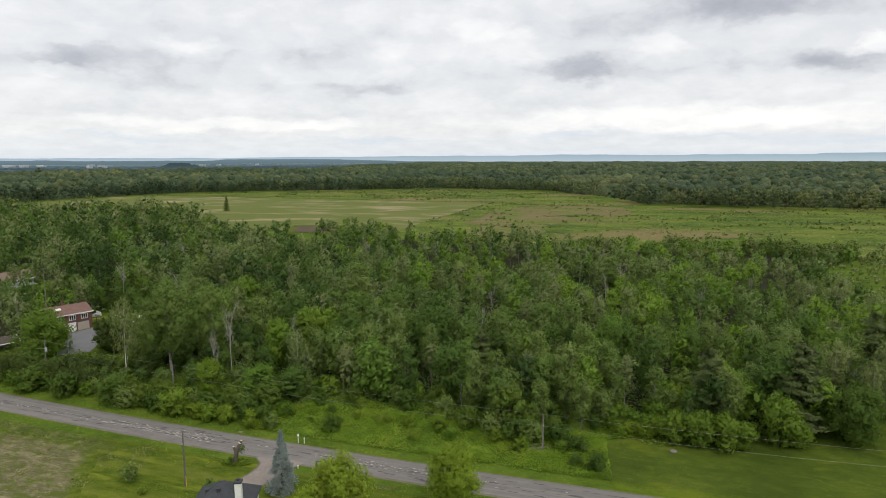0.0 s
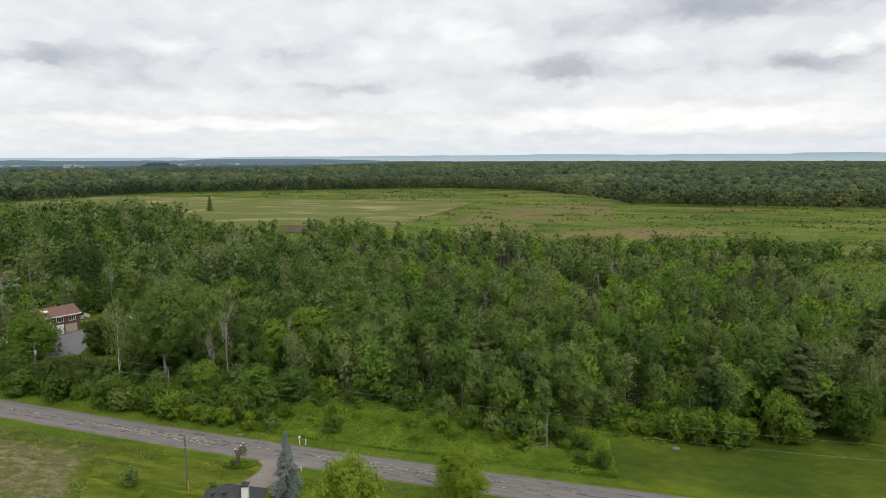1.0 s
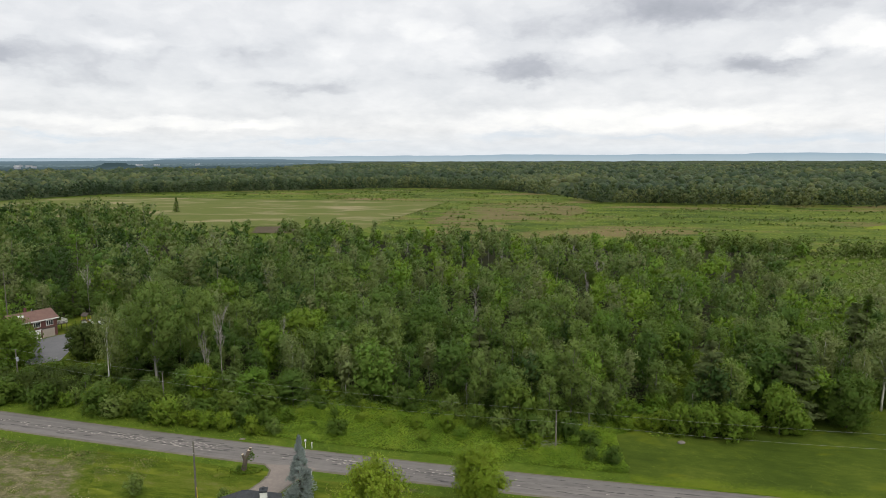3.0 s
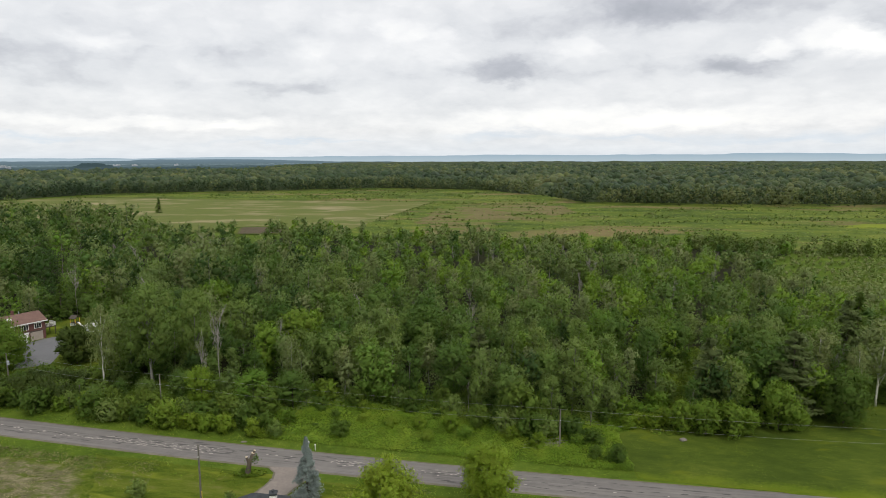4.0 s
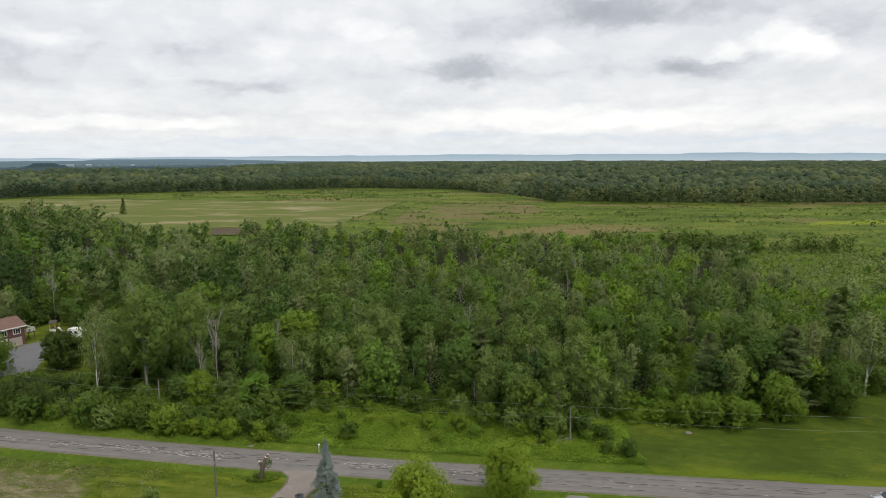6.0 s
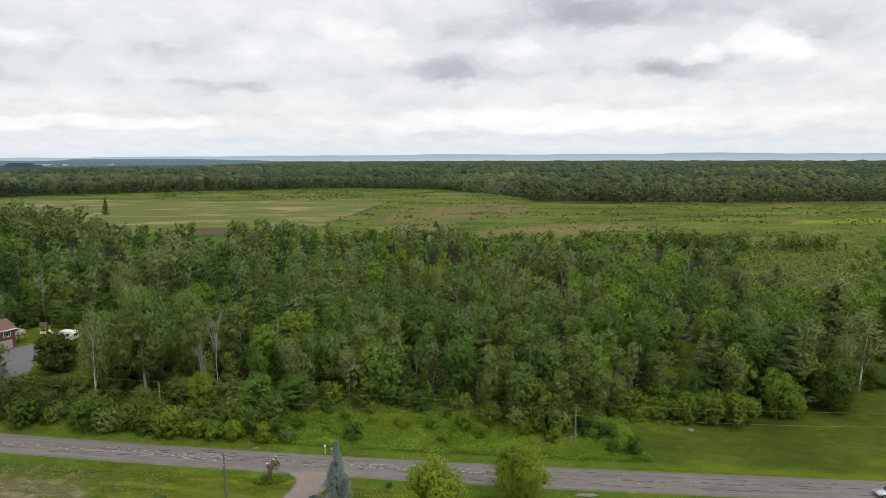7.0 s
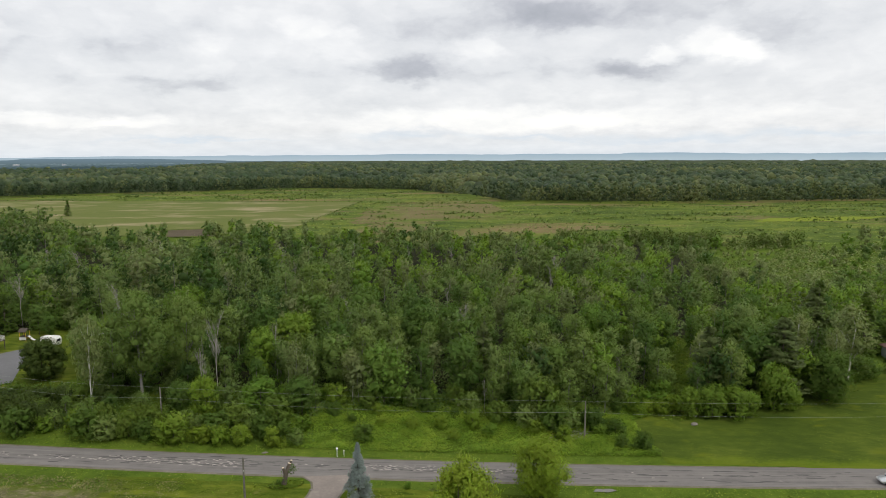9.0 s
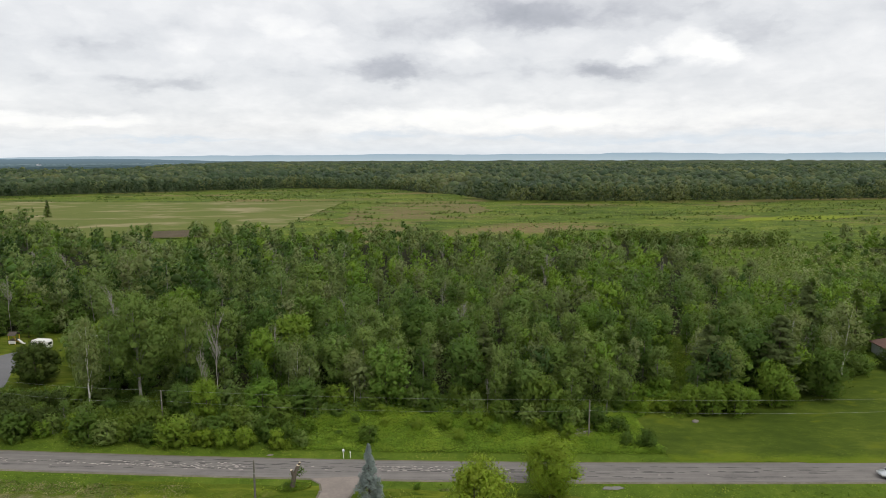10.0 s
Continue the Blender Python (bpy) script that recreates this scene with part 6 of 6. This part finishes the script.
# ---- roadside things ----
def mailbox(x, y, h, label, flagged):
    p = thing("mailbox", Matrix.Translation((x, y, gz(x, y))), label, "mailbox", "mailboxes at the road")
    part("post", box((0.11, 0.11, h + 0.2), (0, 0, h / 2 - 0.1), bevel=0.01), M_WHITE, p)
    if flagged:
        b_ = part("letter_box", prism([(-0.16, 0), (0.16, 0), (0.16, 0.2), (0.08, 0.3), (-0.08, 0.3), (-0.16, 0.2)], 0.5, Matrix.Translation((0, -0.1, h))), M_WHITE, p, "white arched letter box")
        part("flap", box((0.3, 0.02, 0.22), (0, -0.36, h + 0.11)), M_GREYWALL, b_)
    else:
        part("cap", box((0.2, 0.2, 0.12), (0, 0, h + 0.04), bevel=0.02), M_WHITE, p)
    return p


mailbox(-24.7, 108.0, 1.25, "white mailbox on a white post", True)
mailbox(-23.6, 107.8, 0.95, "short white newspaper post", False)
mailbox(-22.6, 98.4, 0.45, "short white marker post at the driveway", False)

# sawn-off leaning tree trunk
st = thing("tree_stub", frame_at(-33.4, 100.2, 1, 0), "leaning sawn-off tree trunk with pale cut ends", "tree stub")
part("trunk", tube([(0, 0, -0.3), (0.1, 0, 0.4), (0.45, 0, 2.0), (1.05, 0.05, 3.6)], [0.5, 0.4, 0.33, 0.27], 10), M_BARK, st, smooth=True)
part("limb", tube([(0.35, 0, 1.9), (0.2, -0.1, 2.5), (0.05, -0.15, 2.95)], [0.26, 0.22, 0.2], 8), M_BARK, st)
part("limb", tube([(0.7, 0, 3.0), (1.1, 0.05, 3.4), (1.3, 0.05, 4.0)], [0.24, 0.2, 0.17], 8), M_BARK, st)
for px, pz, r_ in ((1.05, 3.6, 0.27), (0.05, 2.95, 0.2), (1.3, 4.0, 0.17)):
    part("cut_face", tube([(px, 0, pz - 0.02), (px + 0.01, 0, pz + 0.05)], [r_, r_ * 0.96], 10), M_CUT, st, "pale freshly cut wood")
srng = np.random.default_rng(3)
for count_, spread_, mid_ in ((70, (0.28, 0.28, 0.35), (1.35, 0, 2.6)), (60, (0.4, 0.4, 0.3), (-0.5, 0, 0.6)), (40, (0.3, 0.3, 0.6), (0.1, -0.3, 1.4))):
    pts = srng.normal(size=(count_, 3)) * spread_ + mid_
    kv, kf = kites(srng, pts, ball(srng, len(pts)) + (0, 0, 0.3), np.full(len(pts), 0.24))
    sk = new("suckers", raw_mesh("suckers", kv, kf, M_LEAF_BUSH))
    sk.parent = st
    sk["label"], sk["kind"] = "green shoots on the old trunk", "stuff"


def lump_stone(name, x, y, size, label, seed, category="stone"):
    bm = bmesh.new()
    bmesh.ops.create_icosphere(bm, subdivisions=2, radius=1.0)
    for v in bm.verts:
        k = 1 + 0.22 * noise.noise(v.co * 1.7 + Vector((seed, 0, 0)))
        v.co = Vector((v.co.x * size[0] * k, v.co.y * size[1] * k, v.co.z * size[2] * k))
    ob = part(name, bm, M_STONE)
    ob.location = (x, y, gz(x, y) + size[2] * 0.55)
    return tagged(ob, label, category)


lump_stone("boulder", 39.4, 103.7, (0.68, 0.42, 0.34), "pale flat boulder on the mown lawn", 1)
lump_stone("stone", -36.2, 112.4, (0.55, 0.25, 0.15), "small white stone at the road's edge", 4)
lump_stone("stone", -29.4, 98.0, (0.3, 0.2, 0.15), "small pale stone beside the driveway", 7)
sheet("bare_patch", [(82.0, 104.6), (83.5, 103.9), (85.0, 104.5), (84.6, 105.8), (82.6, 106.0)], 0.5, 0.09, M_SOIL_DARK, "round patch of bare brown earth in the lawn", "bare earth", 0.2)
sheet("bare_patch", [(-38, 99.2), (-36.6, 98.6), (-35.6, 99.4), (-36.4, 100.4), (-37.6, 100.2)], 0.4, 0.09, M_SOIL_DARK, "bare brown earth near the old trunk", "bare earth", 0.2)
sheet("puddle", [(10.6, 86.9), (12.6, 86.1), (14.0, 86.2), (13.6, 86.9), (11.4, 87.5)], 0.4, 0.10, M_WATER, "small puddle in the roadside grass", "puddle", 0.2)

# cut branches by the pole
br = np.random.default_rng(12)
bm = bmesh.new()
for i in range(46):
    x, y = 15.2 + br.normal() * 1.9, 104.8 + br.normal() * 0.7
    a, L = br.uniform(-0.6, 0.6), br.uniform(0.8, 2.2)
    tube([(x, y, gz(x, y) + br.uniform(0.1, 0.7)), (x + L * math.cos(a), y + L * math.sin(a), gz(x, y) + br.uniform(0.1, 0.7))], [0.035, 0.012], 3, bm, False)
tagged(part("brush_pile", bm, M_DEAD), "heap of dead grey cut branches under the pole", "branches", kind="stuff")


# ---- parked car ----
def car(x, y, ux, uy):
    c = thing("car", frame_at(x, y, ux, uy, 0.1), "silver hatchback standing on the road", "car")
    bm = bmesh.new()
    rings = [(-2.05, 0.45, 0.80, 0.78), (-1.95, 0.32, 0.98, 0.86), (-1.2, 0.28, 1.0, 0.88), (0.4, 0.28, 0.98, 0.88), (1.4, 0.3, 0.86, 0.86), (1.95, 0.36, 0.74, 0.78), (2.08, 0.45, 0.62, 0.66)]
    prev = None
    for rx, z0, z1, hw in rings:
        r = [bm.verts.new(p) for p in ((rx, -hw * 0.92, z0), (rx, -hw, (z0 + z1) / 2), (rx, -hw * 0.93, z1), (rx, hw * 0.93, z1), (rx, hw, (z0 + z1) / 2), (rx, hw * 0.92, z0))]
        if prev:
            for k in range(6):
                bm.faces.new((prev[k], prev[(k + 1) % 6], r[(k + 1) % 6], r[k]))
        else:
            bm.faces.new(r)
        prev = r
    bm.faces.new(prev[::-1])
    body = part("body", bm, M_CAR, c, "silver car body", True)
    bm = bmesh.new()
    q = [bm.verts.new(p) for p in ((-1.92, -0.76, 0.96), (0.85, -0.78, 0.92), (0.85, 0.78, 0.92), (-1.92, 0.76, 0.96), (-1.45, -0.58, 1.46), (0.0, -0.6, 1.48), (0.0, 0.6, 1.48), (-1.45, 0.58, 1.46))]
    for f_ in ((0, 1, 5, 4), (1, 2, 6, 5), (2, 3, 7, 6), (3, 0, 4, 7), (4, 5, 6, 7)):
        bm.faces.new([q[i] for i in f_])
    cabin = part("glasshouse", bm, M_GLASS, c, "dark car windows")
    part("roof_panel", box((1.5, 1.2, 0.05), (-0.72, 0, 1.48), bevel=0.02), M_CAR, cabin)
    for s in (-1, 1):
        part("pillar", box((0.1, 0.06, 0.6), (-0.55, s * 0.69, 1.2), (s * 18, 0, 0)), M_CAR, cabin)
        part("tail_lamp", box((0.12, 0.32, 0.22), (-2.0, s * 0.64, 0.82), bevel=0.02), M_REDLAMP, c)
        part("headlamp", box((0.2, 0.34, 0.16), (1.96, s * 0.56, 0.64), bevel=0.02), M_WHITE, c)
        part("mirror", box((0.12, 0.16, 0.12), (0.55, s * 0.95, 0.98), bevel=0.02), M_CAR, c)
        for wx in (-1.28, 1.28):
            wh = part("tyre", tube([(wx, s * 0.88, 0.32), (wx, s * 0.66, 0.32)], [0.32, 0.32], 14), M_RUBBER, c)
            part("rim", tube([(wx, s * 0.90, 0.32), (wx, s * 0.86, 0.32)], [0.2, 0.2], 10), M_ALLOY, wh)
    part("bumper", box((0.16, 1.5, 0.3), (-2.08, 0, 0.5), bevel=0.04), M_RUBBER, c)
    part("plate", box((0.03, 0.5, 0.12), (-2.17, 0, 0.62)), M_WHITE, c)
    return c


car(54.9, float(road_y(54.9)) - 1.75, -0.962, 0.274)

# ---- distant buildings ----
for bx, by, bw, bd, bhh in ((-2050, 3080, 90, 40, 12), (-1960, 3050, 60, 35, 16), (-1890, 3070, 70, 30, 11), (-1700, 3150, 50, 30, 14), (-1640, 3120, 40, 25, 12), (-1250, 3380, 60, 30, 11), (-1180, 3420, 45, 30, 10), (-1020, 3560, 36, 26, 11), (-1420, 2620, 40, 20, 14), (-1380, 2660, 30, 18, 13)):
    wb = thing("warehouse", Matrix.Translation((bx, by, gz(bx, by))), "distant white flat-roofed industrial building", "warehouse", "distant buildings")
    part("wall", box((bw * 0.4, bd, bhh * 0.4 + 8), (0, 0, bhh * 0.2 + 4), bevel=0.3), M_GREYWALL, wb)
    part("roof", box((bw * 0.4 + 1.5, bd + 1.5, 0.8), (0, 0, bhh * 0.4 + 8.3), bevel=0.2), M_WHITE, wb)

# ---- low growth: herbs, verges, road chips ----
lrng = np.random.default_rng(31)


def low_growth(name, test, x0, x1, y0, y1, count, size, tall, label, mat=None, clump=0.5, tilt=0.5, fresh=0.45):
    n = int(count * 4)
    xs, ys = lrng.uniform(x0, x1, n), lrng.uniform(y0, y1, n)
    thick = np.array([noise.noise((x * 0.25, y * 0.25, 2.0)) for x, y in zip(xs, ys)])
    ok = test(xs, ys) & (lrng.random(n) < np.clip(0.6 + clump * thick * 1.6, 0.03, 1))
    xs, ys, thick = xs[ok][:count], ys[ok][:count], thick[ok][:count]
    z = ground_z(xs, ys) + np.clip(lrng.uniform(0.05, 1, len(xs)) * tall * (0.55 + 0.9 * np.clip(thick + 0.3, 0, 1)), 0.04, 3)
    nr = lrng.normal(size=(len(xs), 3)) * tilt + np.array([0, 0, 0.9])
    v, f_ = kites(lrng, np.stack([xs, ys, z], 1), nr, np.full(len(xs), size))
    sn = nr / np.linalg.norm(nr, axis=1, keepdims=True) * 0.5 + np.array([0, 0, 0.6])
    sn = np.repeat(sn / np.linalg.norm(sn, axis=1, keepdims=True), 3, axis=0)
    t = np.clip(fresh + 0.55 * np.array([noise.noise((x * 0.13, y * 0.13, 8.0)) + 0.7 * noise.noise((x * 0.55, y * 0.55, 3.0)) for x, y in zip(xs, ys)]) + lrng.normal(size=len(xs)) * 0.15, 0, 1)
    return tagged(new(name, raw_mesh(name, v, f_, mat or M_HERB, tint=t, normals=sn)), label, "undergrowth", kind="stuff")


low_growth("roadside_herbs", lambda x, y: (beyond(x, y) > 6.2) & (beyond(x, y) < 26) & ((x < 26.6 + (y - 93.2) * 0.17) | ((y > 107.8 + (x - 29) * 0.25) & (x < 37))), -36, 38, 94, 135, 76000, 0.19, 0.95, "rank bright green herbs between road and wood", None, 0.45, 0.34, 0.66)
low_growth("verge_grass", lambda x, y: (beyond(x, y) > 3.9) & (beyond(x, y) < 9.5) & (x < 27), -130, 28, 85, 165, 40000, 0.17, 0.22, "uneven grass verge north of the road", M_BLADE)
low_growth("south_verge", lambda x, y: (beyond(x, y) < -3.9) & (beyond(x, y) > -9.5) & ~((x > -33) & (x < -20)), -110, 90, 58, 140, 40000, 0.18, 0.20, "uneven grass verge south of the road", M_BLADE)
low_growth("ride_grass", lambda x, y: np.hypot(x - (38.5 + 26 * np.clip(((x - 38.5) * 26 + (y - 110) * 35) / 1901.0, 0, 1)), y - (110 + 35 * np.clip(((x - 38.5) * 26 + (y - 110) * 35) / 1901.0, 0, 1))) < 4.6, 30, 72, 104, 152, 9000, 0.28, 0.7, "rank grass in the ride behind the pines", M_BLADE)
low_growth("stub_grass", lambda x, y: ((x + 33) / 2.6) ** 2 + ((y - 100.4) / 1.3) ** 2 < 1, -37, -29, 98, 103, 1500, 0.24, 0.5, "long grass round the old trunk", M_BLADE)
low_growth("wood_edge_growth", lambda x, y: (beyond(x, y) > 8) & (beyond(x, y) < 30) & (x < -28), -135, -28, 105, 190, 16000, 0.32, 1.5, "leafy undergrowth below the roadside shrubs", M_WOODLAND)
low_growth("wood_floor_growth", lambda x, y: (beyond(x, y) > 14) & (beyond(x, y) < 48) & in_wood(x, y), -40, 72, 104, 165, 26000, 0.32, 2.0, "leafy undergrowth on the floor of the wood", M_WOODLAND)
low_growth("wood_understorey", lambda x, y: (beyond(x, y) >= 44) & (beyond(x, y) < 150) & in_wood(x, y), -150, 200, 115, 270, 30000, 0.75, 3.0, "leafy young growth under the taller trees", M_WOODLAND)
low_growth("clearing_scrub", lambda x, y: inside(LOW[0][0], x, y) | inside(LOW[1][0], x, y) | ((x > 200) & inside(WOOD, x, y)), 90, 320, 145, 275, 20000, 0.75, 2.2, "low grey-green scrub round the clearing", M_SCRUB)
low_growth("meadow_tussocks", lambda x, y: inside(MEADOW, x, y) & (x < 1.35 * y + 20), -30, 700, 190, 660, 22000, 1.0, 0.25, "grass tussocks over the open meadow", M_TUSSOCK, 0.9, 0.2)
low_growth("back_tussocks", lambda x, y: inside([(-340, 805), (47, 655), (165, 655), (165, 760), (100, 885), (0, 918), (-180, 865), (-330, 828)], x, y), -340, 165, 655, 918, 8000, 1.4, 0.3, "tussocks on the shrubby back meadow", M_TUSSOCK, 0.9, 0.2)
low_growth("straw_fringe", lambda x, y: np.abs(beyond(x, y) + 9.5) < 3.2, -110, -48, 98, 135, 12000, 0.18, 0.12, "dry straw along the field's edge", M_STRAW, 0.9)
low_growth("worn_verge", lambda x, y: ((x + 9) / 3.6) ** 2 + ((y - 92.6 + 0.31 * (x + 9)) / 0.7) ** 2 < 1, -14, -4, 89, 97, 1600, 0.14, 0.06, "worn dry grass on the verge", M_STRAW)
low_growth("mown_tufts", lambda x, y: (beyond(x, y) > 4.5) & (beyond(x, y) < 30) & (x > 29 + 0.1 * (y - 93)) & ~in_wood(x, y), 28, 110, 60, 118, 26000, 0.10, 0.05, "fine uneven tufts in the mown lawn", M_BLADE, 1.0, 0.3)
low_growth("lawn_tufts", lambda x, y: (beyond(x, y) < -8.5) & (beyond(x, y) > -26) & ~((x > -33) & (x < -20)), -58, 10, 72, 112, 16000, 0.13, 0.08, "uneven tufts in the house lawn", M_BLADE, 1.0)
low_growth("field_weeds", lambda x, y: inside([(-120, 130), (-120, 90), (-50, 84), (-56.5, 107.5), (-84, 118)], x, y), -120, -50, 80, 131, 24000, 0.22, 0.10, "straw and weeds on the tilled soil", M_STRAW, 0.8)

def slabs(name, mat, label, runs, long, wide, lift):
    """Flat uneven pieces lying in the road's worn middle."""
    vs, fs = [], []
    for x0, x1, gap, rows in runs:
        for mid, chance in rows:
            x = x0
            while x < x1:
                x += gap * lrng.uniform(0.6, 1.4)
                if lrng.random() > chance * (0.75 + 0.6 * noise.noise((x * 0.35, mid, 3.0))):
                    continue
                o = mid + lrng.normal() * 0.22
                cx, cy = x + o * 0.31, float(road_y(x)) + o * 0.95
                L, W_, skew, k = lrng.uniform(*long), lrng.uniform(*wide), lrng.uniform(-0.5, 0.9), len(vs)
                for j in range(6):
                    t = j * 1.0472 + lrng.uniform(-0.25, 0.25)
                    dx_, dy_ = L * 0.5 * math.cos(t) * lrng.uniform(0.7, 1.1), W_ * 0.5 * math.sin(t) * lrng.uniform(0.7, 1.2)
                    dx_ += dy_ * skew
                    oo = o + dy_
                    vs.append((cx + dx_, cy + dy_ - 0.31 * dx_, 0.11 - abs(oo) * 0.0125 + lift))
                fs += [(k, k + 1, k + 2), (k, k + 2, k + 3), (k, k + 3, k + 4), (k, k + 4, k + 5)]
    ob = new(name, raw_mesh(name, vs, fs, mat))
    ob.parent = road
    ob["label"], ob["kind"] = label, "stuff"


slabs("tar_strips", M_TAR, "dark worn strips in the asphalt", ((-95, -62, 1.2, ((0.5, 0.6), (0.0, 0.8), (-1.6, 0.4))), (-62, -38, 0.9, ((0.9, 0.7), (0.1, 0.95), (-0.6, 0.8), (1.9, 0.3))), (-38, -20, 1.2, ((0.6, 0.7), (-0.2, 0.6), (-0.8, 0.5), (1.8, 0.5))), (-20, 2, 1.0, ((0.7, 0.8), (-0.1, 0.8), (-1.7, 0.3))), (2, 90, 1.7, ((1.6, 0.8), (0.3, 0.7), (-0.3, 0.6), (-1.5, 0.7)))), (0.9, 3.4), (0.12, 0.40), 0.010)
slabs("broken_chips", M_CHIP, "pale broken chips in the cracked asphalt", ((-90, -64, 0.7, ((0.5, 0.4), (-0.1, 0.55), (-0.6, 0.3))), (-64, -40, 0.42, ((0.8, 0.7), (0.2, 0.95), (-0.4, 0.9), (-0.9, 0.4))), (-40, -22, 1.2, ((0.6, 0.25), (-0.2, 0.25))), (-21, -9, 0.36, ((1.1, 0.5), (0.5, 0.7), (-0.1, 0.6))), (-9, 0, 0.45, ((1.0, 0.4), (0.2, 0.6), (-0.5, 0.5))), (0, 40, 1.8, ((0.5, 0.2), (-0.9, 0.12)))), (0.30, 0.85), (0.14, 0.36), 0.016)
